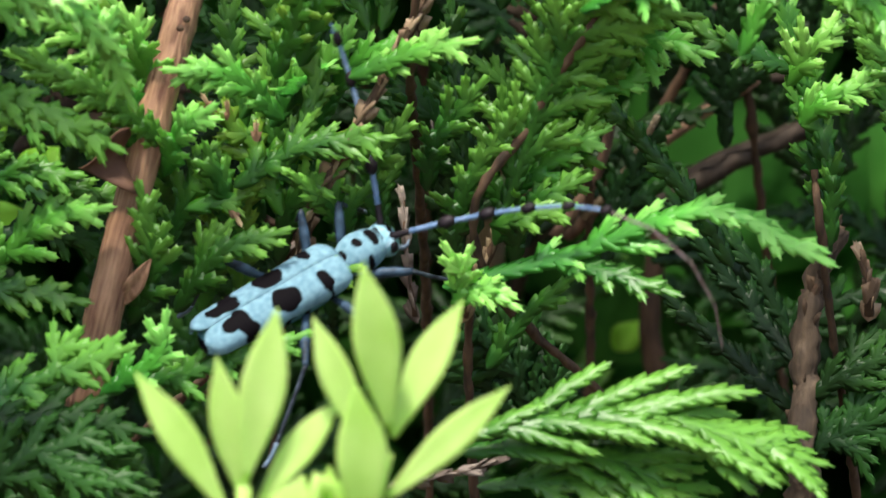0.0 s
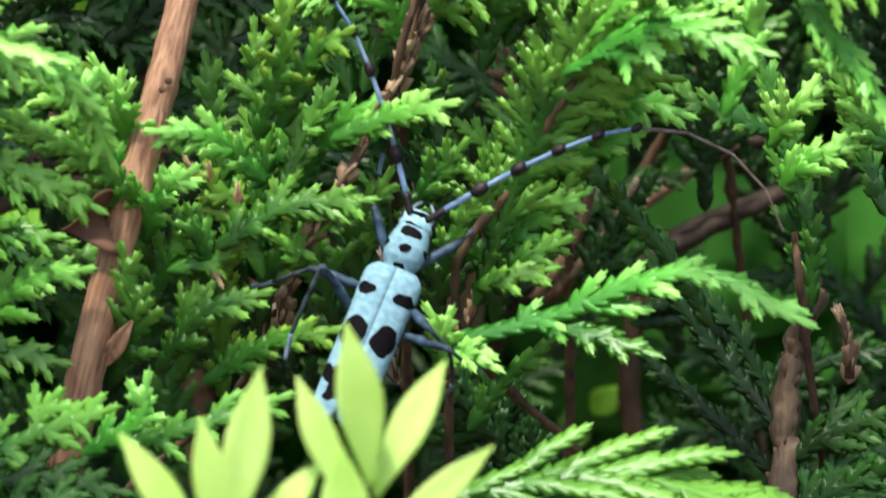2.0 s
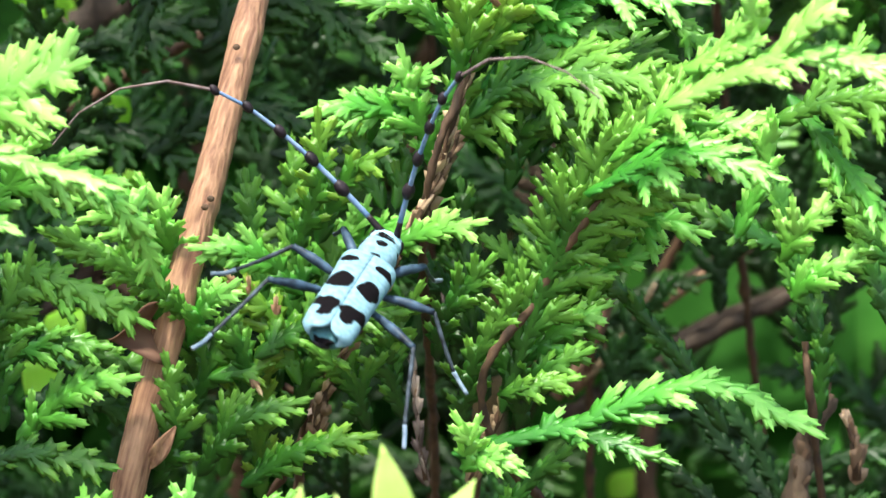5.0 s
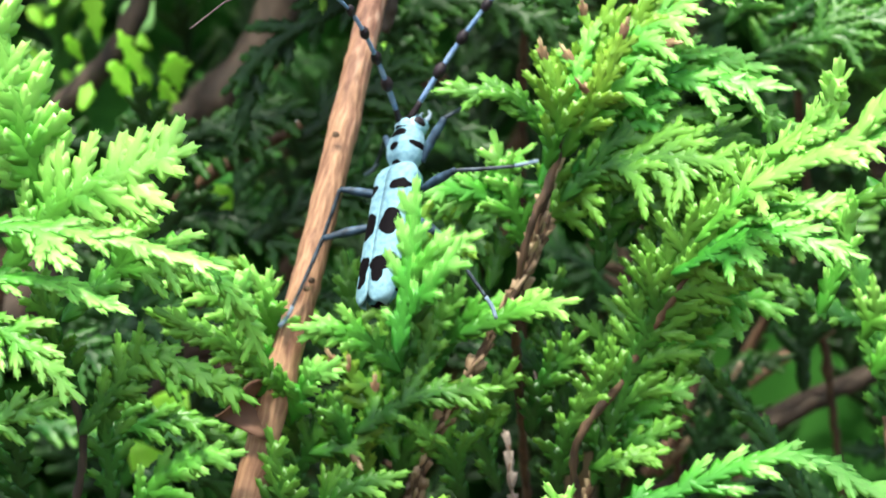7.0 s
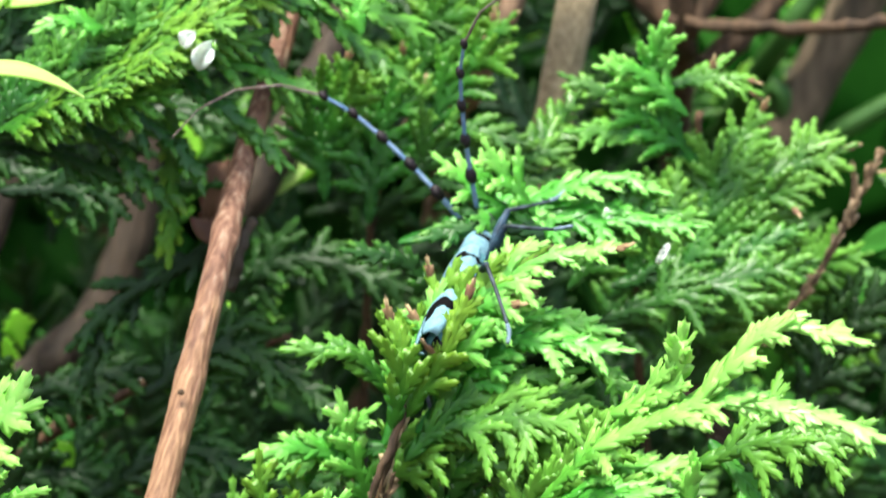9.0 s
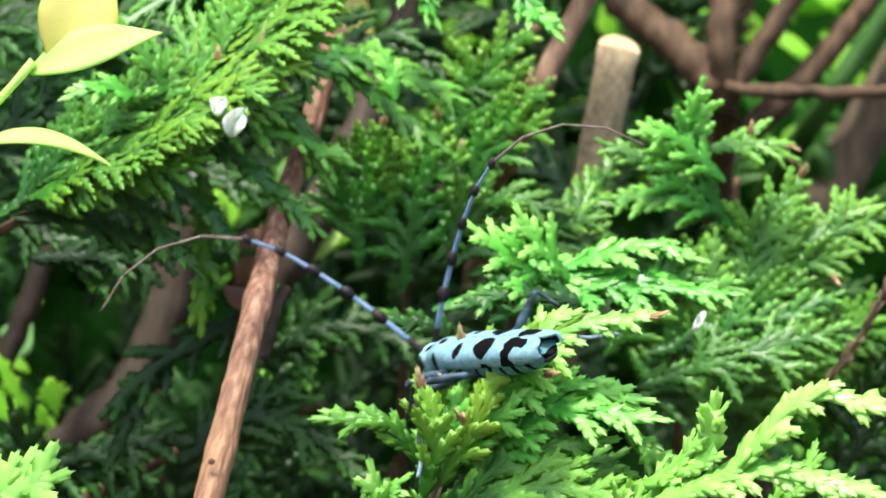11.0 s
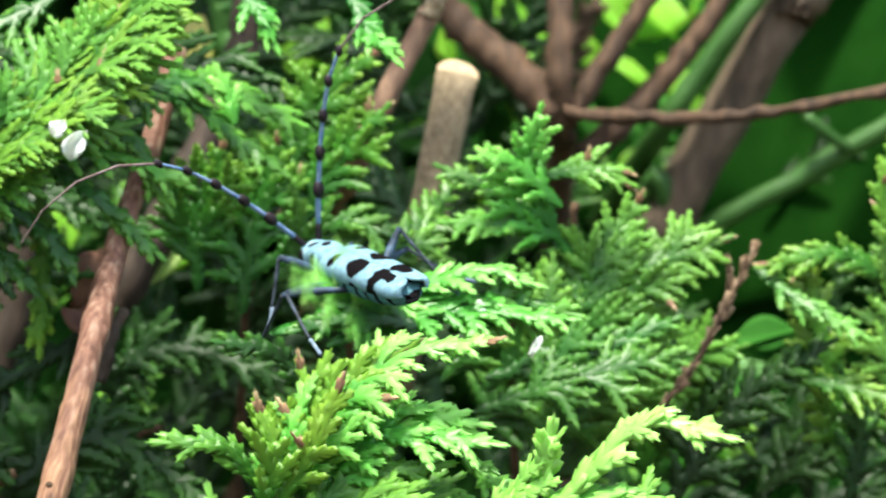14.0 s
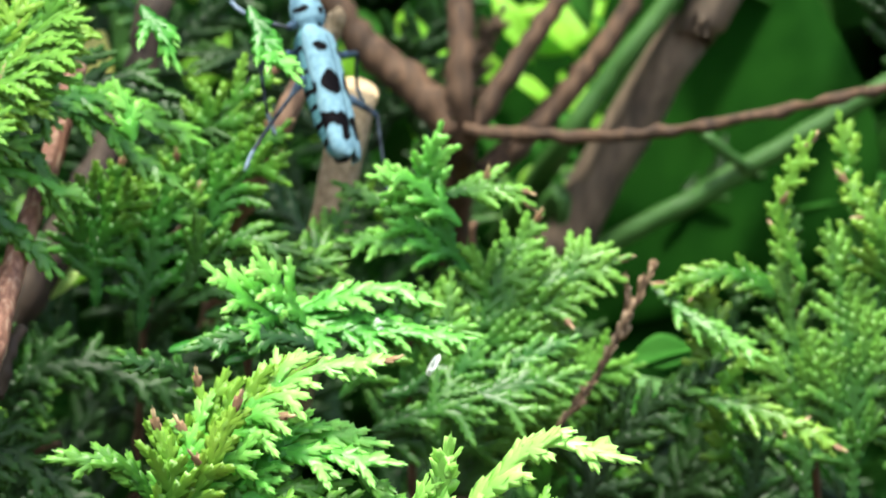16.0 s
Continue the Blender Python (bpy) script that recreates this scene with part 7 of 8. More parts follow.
    walk(LEGS[1][0], [
        (0, pose(0.0020, 0.0036, -0.0016, 0, -7, 6)),
        (0.5, pose(0.0020, 0.0036, -0.0016, 0, -7, -9)),
        (1, pose(0.0020, 0.0036, -0.0016, 0, -40, -35)),
        (1.5, pose(0.0020, 0.0036, -0.0016, 0, -61, -5)),
        (2, pose(0.0020, 0.0036, -0.0016, 0, -44, -35)),
        (2.5, pose(0.0020, 0.0036, -0.0016, 0, -7, 6)),
        (3, pose(0.0020, 0.0036, -0.0016, 0, -7, 6)),
        (3.2, pose(0.0020, 0.0036, -0.0016, 0, -7, 6)),
        (4.2, pose(0.0020, 0.0036, -0.0016, 0, -7, 6)),
        (5.3, pose(0.0020, 0.0036, -0.0016, 0, -7, 6)),
        (5.5, pose(0.0020, 0.0036, -0.0016, 0, -27, -16)),
        (6, pose(0.0020, 0.0036, -0.0016, -44, -83, -35)),
        (6.5, pose(0.0020, 0.0036, -0.0016, -3, -18, -23)),
        (7, pose(0.0020, 0.0036, -0.0016, 0, -7, 6)),
        (7.5, pose(0.0020, 0.0036, -0.0016, 0, -7, 6)),
        (8, pose(0.0020, 0.0036, -0.0016, 0, -7, 6)),
        (8.5, pose(0.0020, 0.0036, -0.0016, 0, -7, 6)),
        (8.7, pose(0.0020, 0.0036, -0.0016, 0, -7, 6)),
        (9.8, pose(0.0020, 0.0036, -0.0016, 0, -7, 6)),
        (10.8, pose(0.0020, 0.0036, -0.0016, 0, -7, 6)),
        (11, pose(0.0020, 0.0036, -0.0016, 0, -7, 6)),
        (11.5, pose(0.0020, 0.0036, -0.0016, 0, 11, -24)),
        (12, pose(0.0020, 0.0036, -0.0016, 0, -13, 14)),
        (12.5, pose(0.0020, 0.0036, -0.0016, 0, -7, 6)),
        (13, pose(0.0020, 0.0036, -0.0016, 0, -7, 6)),
        (13.5, pose(0.0020, 0.0036, -0.0016, -0, -32, -7)),
        (14, pose(0.0020, 0.0036, -0.0016, 0, -7, 6)),
        (14.5, pose(0.0020, 0.0036, -0.0016, 0, -7, 6)),
        (15, pose(0.0020, 0.0036, -0.0016, 0, -7, 6)),
        (15.5, pose(0.0020, 0.0036, -0.0016, -0, -28, 6)),
        (16, pose(0.0020, 0.0036, -0.0016, 0, -28, 8)),
    ])
    for piece in LEGS[1][1:3]:
        walk(piece, [
            (0, pose(0.0068, 0, 0, 0, 49, -32)),
            (0.5, pose(0.0068, 0, 0, 0, 60, -15)),
            (1, pose(0.0068, 0, 0, -6, 62, 62)),
            (1.5, pose(0.0068, 0, 0, -2, 63, 146)),
            (2, pose(0.0068, 0, 0, 58, 70, 124)),
            (2.5, pose(0.0068, 0, 0, -3, 58, -10)),
            (3, pose(0.0068, 0, 0, 0, 49, -32)),
            (3.2, pose(0.0068, 0, 0, 0, 49, -32)),
            (4.2, pose(0.0068, 0, 0, 0, 49, -32)),
            (5.3, pose(0.0068, 0, 0, 0, 49, -32)),
            (5.5, pose(0.0068, 0, 0, -1, 45, -115)),
            (6, pose(0.0068, 0, 0, -6, 15, 165)),
            (6.5, pose(0.0068, 0, 0, 25, 33, 102)),
            (7, pose(0.0068, 0, 0, 14, 50, 14)),
            (7.5, pose(0.0068, 0, 0, 0, 49, -32)),
            (8, pose(0.0068, 0, 0, 0, 49, -32)),
            (8.5, pose(0.0068, 0, 0, 0, 49, -32)),
            (8.7, pose(0.0068, 0, 0, 0, 49, -32)),
            (9.8, pose(0.0068, 0, 0, 0, 49, -32)),
            (10.8, pose(0.0068, 0, 0, 0, 49, -32)),
            (11, pose(0.0068, 0, 0, 0, 49, -32)),
            (11.5, pose(0.0068, 0, 0, 0, 49, 50)),
            (12, pose(0.0068, 0, 0, 10, 61, -23)),
            (12.5, pose(0.0068, 0, 0, 0, 49, -32)),
            (13, pose(0.0068, 0, 0, 0, 49, -32)),
            (13.5, pose(0.0068, 0, 0, -16, 58, 36)),
            (14, pose(0.0068, 0, 0, 0, 49, -32)),
            (14.5, pose(0.0068, 0, 0, 0, 49, -32)),
            (15, pose(0.0068, 0, 0, 0, 49, -32)),
            (15.5, pose(0.0068, 0, 0, -34, 72, -32)),
            (16, pose(0.0068, 0, 0, 0, 57, -43)),
        ])
    walk(LEGS[2][0], [
        (0, pose(0.0020, 0.0002, -0.0016, -0, -7, -35)),
        (0.5, pose(0.0020, 0.0002, -0.0016, -0, -7, -35)),
        (1, pose(0.0020, 0.0002, -0.0016, -0, -7, -35)),
        (1.5, pose(0.0020, 0.0002, -0.0016, 0, -32, 4)),
        (2, pose(0.0020, 0.0002, -0.0016, 0, -37, -6)),
        (2.5, pose(0.0020, 0.0002, -0.0016, -0, -24, 1)),
        (3, pose(0.0020, 0.0002, -0.0016, 0, -44, 10)),
        (3.2, pose(0.0020, 0.0002, -0.0016, -0, -7, -35)),
        (4.2, pose(0.0020, 0.0002, -0.0016, -0, -7, -35)),
        (5.3, pose(0.0020, 0.0002, -0.0016, -0, -7, -35)),
        (5.5, pose(0.0020, 0.0002, -0.0016, -0, -7, -35)),
        (6, pose(0.0020, 0.0002, -0.0016, -0, -38, -12)),
        (6.5, pose(0.0020, 0.0002, -0.0016, -0, -7, -35)),
        (7, pose(0.0020, 0.0002, -0.0016, -0, -7, -35)),
        (7.5, pose(0.0020, 0.0002, -0.0016, -0, -7, -35)),
        (8, pose(0.0020, 0.0002, -0.0016, 0, -36, -36)),
        (8.5, pose(0.0020, 0.0002, -0.0016, 0, -31, 0)),
        (8.7, pose(0.0020, 0.0002, -0.0016, -0, -7, -35)),
        (9.8, pose(0.0020, 0.0002, -0.0016, -0, -7, -35)),
        (10.8, pose(0.0020, 0.0002, -0.0016, -0, -7, -35)),
        (11, pose(0.0020, 0.0002, -0.0016, 0, -39, -20)),
        (11.5, pose(0.0020, 0.0002, -0.0016, -0, -41, 14)),
        (12, pose(0.0020, 0.0002, -0.0016, -0, -33, 36)),
        (12.5, pose(0.0020, 0.0002, -0.0016, 0, -12, 71)),
        (13, pose(0.0020, 0.0002, -0.0016, 0, -6, 15)),
        (13.5, pose(0.0020, 0.0002, -0.0016, 0, -39, -16)),
        (14, pose(0.0020, 0.0002, -0.0016, -0, -26, 35)),
        (14.5, pose(0.0020, 0.0002, -0.0016, 0, -8, 17)),
        (15, pose(0.0020, 0.0002, -0.0016, 0, -22, -17)),
        (15.5, pose(0.0020, 0.0002, -0.0016, 0, -6, -34)),
        (16, pose(0.0020, 0.0002, -0.0016, -0, -32, -51)),
    ])
    for piece in LEGS[2][1:3]:
        walk(piece, [
            (0, pose(0.0084, 0, 0, 0, 47, -33)),
            (0.5, pose(0.0084, 0, 0, 0, 47, -33)),
            (1, pose(0.0084, 0, 0, 0, 47, -33)),
            (1.5, pose(0.0084, 0, 0, 0, 47, -107)),
            (2, pose(0.0084, 0, 0, -0, 61, -164)),
            (2.5, pose(0.0084, 0, 0, 0, 55, -98)),
            (3, pose(0.0084, 0, 0, -0, 24, -108)),
            (3.2, pose(0.0084, 0, 0, 0, 47, -33)),
            (4.2, pose(0.0084, 0, 0, 0, 47, -33)),
            (5.3, pose(0.0084, 0, 0, 0, 47, -33)),
            (5.5, pose(0.0084, 0, 0, 0, 47, -33)),
            (6, pose(0.0084, 0, 0, -3, 49, 47)),
            (6.5, pose(0.0084, 0, 0, 0, 47, -33)),
            (7, pose(0.0084, 0, 0, 0, 47, -33)),
            (7.5, pose(0.0084, 0, 0, 0, 47, -33)),
            (8, pose(0.0084, 0, 0, 0, 42, -116)),
            (8.5, pose(0.0084, 0, 0, -0, -2, 178)),
            (8.7, pose(0.0084, 0, 0, -20, 24, -109)),
            (9.8, pose(0.0084, 0, 0, 0, 47, -33)),
            (10.8, pose(0.0084, 0, 0, 0, 47, -33)),
            (11, pose(0.0084, 0, 0, -168, 81, -168)),
            (11.5, pose(0.0084, 0, 0, -48, 71, -128)),
            (12, pose(0.0084, 0, 0, 0, 25, -141)),
            (12.5, pose(0.0084, 0, 0, -0, 42, -153)),
            (13, pose(0.0084, 0, 0, -35, 64, -105)),
            (13.5, pose(0.0084, 0, 0, 0, 54, -86)),
            (14, pose(0.0084, 0, 0, 0, 41, -125)),
            (14.5, pose(0.0084, 0, 0, 20, 51, 169)),
            (15, pose(0.0084, 0, 0, 10, 34, -117)),
            (15.5, pose(0.0084, 0, 0, -0, 30, -60)),
            (16, pose(0.0084, 0, 0, 0, 43, -32)),
        ])
    walk(LEGS[3][0], [
        (0, pose(-0.0016, 0.0076, -0.0014, 0, -40, 148)),
        (0.5, pose(-0.0016, 0.0076, -0.0014, 0, -13, 151)),
        (1, pose(-0.0016, 0.0076, -0.0014, -0, -7, 127)),
        (1.5, pose(-0.0016, 0.0076, -0.0014, -0, -1, 154)),
        (2, pose(-0.0016, 0.0076, -0.0014, -0, -7, 127)),
        (2.5, pose(-0.0016, 0.0076, -0.0014, -0, -7, 127)),
        (3, pose(-0.0016, 0.0076, -0.0014, 0, -10, 158)),
        (3.2, pose(-0.0016, 0.0076, -0.0014, -0, -7, 127)),
        (4.2, pose(-0.0016, 0.0076, -0.0014, -0, -7, 127)),
        (5.3, pose(-0.0016, 0.0076, -0.0014, -0, -7, 127)),
        (5.5, pose(-0.0016, 0.0076, -0.0014, 0, -21, 175)),
        (6, pose(-0.0016, 0.0076, -0.0014, 0, -62, 158)),
        (6.5, pose(-0.0016, 0.0076, -0.0014, 0, -35, -173)),
        (7, pose(-0.0016, 0.0076, -0.0014, -0, -7, 127)),
        (7.5, pose(-0.0016, 0.0076, -0.0014, -0, -7, 127)),
        (8, pose(-0.0016, 0.0076, -0.0014, -0, -7, 127)),
        (8.5, pose(-0.0016, 0.0076, -0.0014, -0, -7, 127)),
        (8.7, pose(-0.0016, 0.0076, -0.0014, -0, -7, 127)),
        (9.8, pose(-0.0016, 0.0076, -0.0014, -0, -7, 127)),
        (10.8, pose(-0.0016, 0.0076, -0.0014, -0, -7, 127)),
        (11, pose(-0.0016, 0.0076, -0.0014, 0, -16, 172)),
        (11.5, pose(-0.0016, 0.0076, -0.0014, -0, -7, 127)),
        (12, pose(-0.0016, 0.0076, -0.0014, 5, -38, -158)),
        (12.5, pose(-0.0016, 0.0076, -0.0014, -0, -7, 127)),
        (13, pose(-0.0016, 0.0076, -0.0014, -0, -7, 127)),
        (13.5, pose(-0.0016, 0.0076, -0.0014, -3, 36, -163)),
        (14, pose(-0.0016, 0.0076, -0.0014, -11, -32, 150)),
        (14.5, pose(-0.0016, 0.0076, -0.0014, -0, -7, 127)),
        (15, pose(-0.0016, 0.0076, -0.0014, 0, -20, -174)),
        (15.5, pose(-0.0016, 0.0076, -0.0014, 0, -24, -164)),
        (16, pose(-0.0016, 0.0076, -0.0014, 0, -15, -153)),
    ])
    for piece in LEGS[3][1:3]:
        walk(piece, [
            (0, pose(0.0059, 0, 0, 0, 62, -110)),
            (0.5, pose(0.0059, 0, 0, 0, 59, -63)),
            (1, pose(0.0059, 0, 0, -0, 46, -26)),
            (1.5, pose(0.0059, 0, 0, 0, 51, -52)),
            (2, pose(0.0059, 0, 0, -0, 46, -26)),
            (2.5, pose(0.0059, 0, 0, -0, 46, -26)),
            (3, pose(0.0059, 0, 0, 0, 56, -67)),
            (3.2, pose(0.0059, 0, 0, -0, 46, -26)),
            (4.2, pose(0.0059, 0, 0, -0, 46, -26)),
            (5.3, pose(0.0059, 0, 0, -0, 46, -26)),
            (5.5, pose(0.0059, 0, 0, 0, 53, -99)),
            (6, pose(0.0059, 0, 0, 0, 44, -135)),
            (6.5, pose(0.0059, 0, 0, -7, 34, 140)),
            (7, pose(0.0059, 0, 0, 3, 38, 64)),
            (7.5, pose(0.0059, 0, 0, 1, 46, -19)),
            (8, pose(0.0059, 0, 0, -0, 46, -26)),
            (8.5, pose(0.0059, 0, 0, -0, 46, -26)),
            (8.7, pose(0.0059, 0, 0, -0, 46, -26)),
            (9.8, pose(0.0059, 0, 0, -0, 46, -26)),
            (10.8, pose(0.0059, 0, 0, -0, 46, -26)),
            (11, pose(0.0059, 0, 0, 0, 42, -111)),
            (11.5, pose(0.0059, 0, 0, -0, 46, -26)),
            (12, pose(0.0059, 0, 0, -6, 29, -110)),
            (12.5, pose(0.0059, 0, 0, -0, 46, -26)),
            (13, pose(0.0059, 0, 0, -0, 46, -26)),
            (13.5, pose(0.0059, 0, 0, -147, 84, -147)),
            (14, pose(0.0059, 0, 0, 42, 60, 117)),
            (14.5, pose(0.0059, 0, 0, 1, 55, 3)),
            (15, pose(0.0059, 0, 0, -1, 51, -81)),
            (15.5, pose(0.0059, 0, 0, 0, 44, -119)),
            (16, pose(0.0059, 0, 0, 0, 45, -119)),
        ])
    walk(LEGS[4][0], [
        (0, pose(-0.0020, 0.0036, -0.0016, 0, -40, 154)),
        (0.5, pose(-0.0020, 0.0036, -0.0016, 0, -39, 167)),
        (1, pose(-0.0020, 0.0036, -0.0016, 0, -33, 135)),
        (1.5, pose(-0.0020, 0.0036, -0.0016, 0, -34, -176)),
        (2, pose(-0.0020, 0.0036, -0.0016, 0, -5, -178)),
        (2.5, pose(-0.0020, 0.0036, -0.0016, 0, 1, -162)),
        (3, pose(-0.0020, 0.0036, -0.0016, 0, -6, 177)),
        (3.2, pose(-0.0020, 0.0036, -0.0016, 0, -7, 174)),
        (4.2, pose(-0.0020, 0.0036, -0.0016, 0, -7, 174)),
        (5.3, pose(-0.0020, 0.0036, -0.0016, 0, -7, 174)),
        (5.5, pose(-0.0020, 0.0036, -0.0016, 0, 1, -156)),
        (6, pose(-0.0020, 0.0036, -0.0016, 0, -7, 174)),
        (6.5, pose(-0.0020, 0.0036, -0.0016, 0, -7, 174)),
        (7, pose(-0.0020, 0.0036, -0.0016, 0, -51, -177)),
        (7.5, pose(-0.0020, 0.0036, -0.0016, 0, -7, 174)),
        (8, pose(-0.0020, 0.0036, -0.0016, -3, -46, 101)),
        (8.5, pose(-0.0020, 0.0036, -0.0016, 0, -7, 174)),
        (8.7, pose(-0.0020, 0.0036, -0.0016, 0, -7, 174)),
        (9.8, pose(-0.0020, 0.0036, -0.0016, 0, -7, 174)),
        (10.8, pose(-0.0020, 0.0036, -0.0016, 0, -7, 174)),
        (11, pose(-0.0020, 0.0036, -0.0016, -0, -3, 153)),
        (11.5, pose(-0.0020, 0.0036, -0.0016, 0, 7, 170)),
        (12, pose(-0.0020, 0.0036, -0.0016, 0, -13, 173)),
        (12.5, pose(-0.0020, 0.0036, -0.0016, 0, -7, 174)),
        (13, pose(-0.0020, 0.0036, -0.0016, 0, -27, -159)),
        (13.5, pose(-0.0020, 0.0036, -0.0016, -4, -35, 122)),
        (14, pose(-0.0020, 0.0036, -0.0016, 0, -7, 174)),
        (14.5, pose(-0.0020, 0.0036, -0.0016, -0, -8, 148)),
        (15, pose(-0.0020, 0.0036, -0.0016, 0, -47, 172)),
        (15.5, pose(-0.0020, 0.0036, -0.0016, 0, -34, -173)),
        (16, pose(-0.0020, 0.0036, -0.0016, 0, 23, -163)),
    ])
    for piece in LEGS[4][1:3]:
        walk(piece, [
            (0, pose(0.0068, 0, 0, 161, 78, 161)),
            (0.5, pose(0.0068, 0, 0, 36, 59, 113)),
            (1, pose(0.0068, 0, 0, 0, 17, 126)),
            (1.5, pose(0.0068, 0, 0, 47, 51, 87)),
            (2, pose(0.0068, 0, 0, 0, 58, 23)),
            (2.5, pose(0.0068, 0, 0, 0, 52, 4)),
            (3, pose(0.0068, 0, 0, -0, 58, 29)),
            (3.2, pose(0.0068, 0, 0, 0, 49, 32)),
            (4.2, pose(0.0068, 0, 0, 0, 49, 32)),
            (5.3, pose(0.0068, 0, 0, 0, 49, 32)),
            (5.5, pose(0.0068, 0, 0, 0, 52, -2)),
            (6, pose(0.0068, 0, 0, 0, 49, 32)),
            (6.5, pose(0.0068, 0, 0, 0, 49, 32)),
            (7, pose(0.0068, 0, 0, 0, 40, 77)),
            (7.5, pose(0.0068, 0, 0, 0, 49, 32)),
            (8, pose(0.0068, 0, 0, 6, 29, 116)),
            (8.5, pose(0.0068, 0, 0, 0, 49, 32)),
            (8.7, pose(0.0068, 0, 0, 0, 49, 32)),
            (9.8, pose(0.0068, 0, 0, 0, 49, 32)),
            (10.8, pose(0.0068, 0, 0, 0, 49, 32)),
            (11, pose(0.0068, 0, 0, 0, 55, 53)),
            (11.5, pose(0.0068, 0, 0, -2, 50, -31)),
            (12, pose(0.0068, 0, 0, 0, 64, 42)),
            (12.5, pose(0.0068, 0, 0, 0, 49, 32)),
            (13, pose(0.0068, 0, 0, -0, 63, 95)),
            (13.5, pose(0.0068, 0, 0, 6, 27, 174)),
            (14, pose(0.0068, 0, 0, 12, 42, 97)),
            (14.5, pose(0.0068, 0, 0, 0, 57, 65)),
            (15, pose(0.0068, 0, 0, 0, 39, 98)),
            (15.5, pose(0.0068, 0, 0, 0, 26, 179)),
            (16, pose(0.0068, 0, 0, 2, 28, 98)),
        ])
    walk(LEGS[5][0], [
        (0, pose(-0.0020, 0.0002, -0.0016, 0, -18, -144)),
        (0.5, pose(-0.0020, 0.0002, -0.0016, -0, -12, -138)),
        (1, pose(-0.0020, 0.0002, -0.0016, 0, -8, -151)),
        (1.5, pose(-0.0020, 0.0002, -0.0016, 0, -43, -174)),
        (2, pose(-0.0020, 0.0002, -0.0016, 0, -46, 155)),
        (2.5, pose(-0.0020, 0.0002, -0.0016, 0, -34, -146)),
        (3, pose(-0.0020, 0.0002, -0.0016, -0, -24, -145)),
        (3.2, pose(-0.0020, 0.0002, -0.0016, 0, -7, -145)),
        (4.2, pose(-0.0020, 0.0002, -0.0016, 0, -7, -145)),
        (5.3, pose(-0.0020, 0.0002, -0.0016, 0, -7, -145)),
        (5.5, pose(-0.0020, 0.0002, -0.0016, 0, -7, -145)),
        (6, pose(-0.0020, 0.0002, -0.0016, 0, -7, -145)),
        (6.5, pose(-0.0020, 0.0002, -0.0016, 0, -10, -131)),
        (7, pose(-0.0020, 0.0002, -0.0016, 0, -38, -153)),
        (7.5, pose(-0.0020, 0.0002, -0.0016, 0, -55, -179)),
        (8, pose(-0.0020, 0.0002, -0.0016, -0, -68, -150)),
        (8.5, pose(-0.0020, 0.0002, -0.0016, 0, -7, -145)),
        (8.7, pose(-0.0020, 0.0002, -0.0016, 0, -7, -145)),
        (9.8, pose(-0.0020, 0.0002, -0.0016, 0, -7, -145)),
        (10.8, pose(-0.0020, 0.0002, -0.0016, 0, -7, -145)),
        (11, pose(-0.0020, 0.0002, -0.0016, -5, -14, 135)),
        (11.5, pose(-0.0020, 0.0002, -0.0016, -0, -1, 106)),
        (12, pose(-0.0020, 0.0002, -0.0016, 0, -3, -172)),
        (12.5, pose(-0.0020, 0.0002, -0.0016, 0, -29, -138)),
        (13, pose(-0.0020, 0.0002, -0.0016, 5, -8, 141)),
        (13.5, pose(-0.0020, 0.0002, -0.0016, -0, -1, 66)),
        (14, pose(-0.0020, 0.0002, -0.0016, 2, -4, 148)),
        (14.5, pose(-0.0020, 0.0002, -0.0016, 0, -7, -145)),
        (15, pose(-0.0020, 0.0002, -0.0016, 0, -7, -145)),
        (15.5, pose(-0.0020, 0.0002, -0.0016, 0, 19, -109)),
        (16, pose(-0.0020, 0.0002, -0.0016, 0, -7, -145)),
    ])
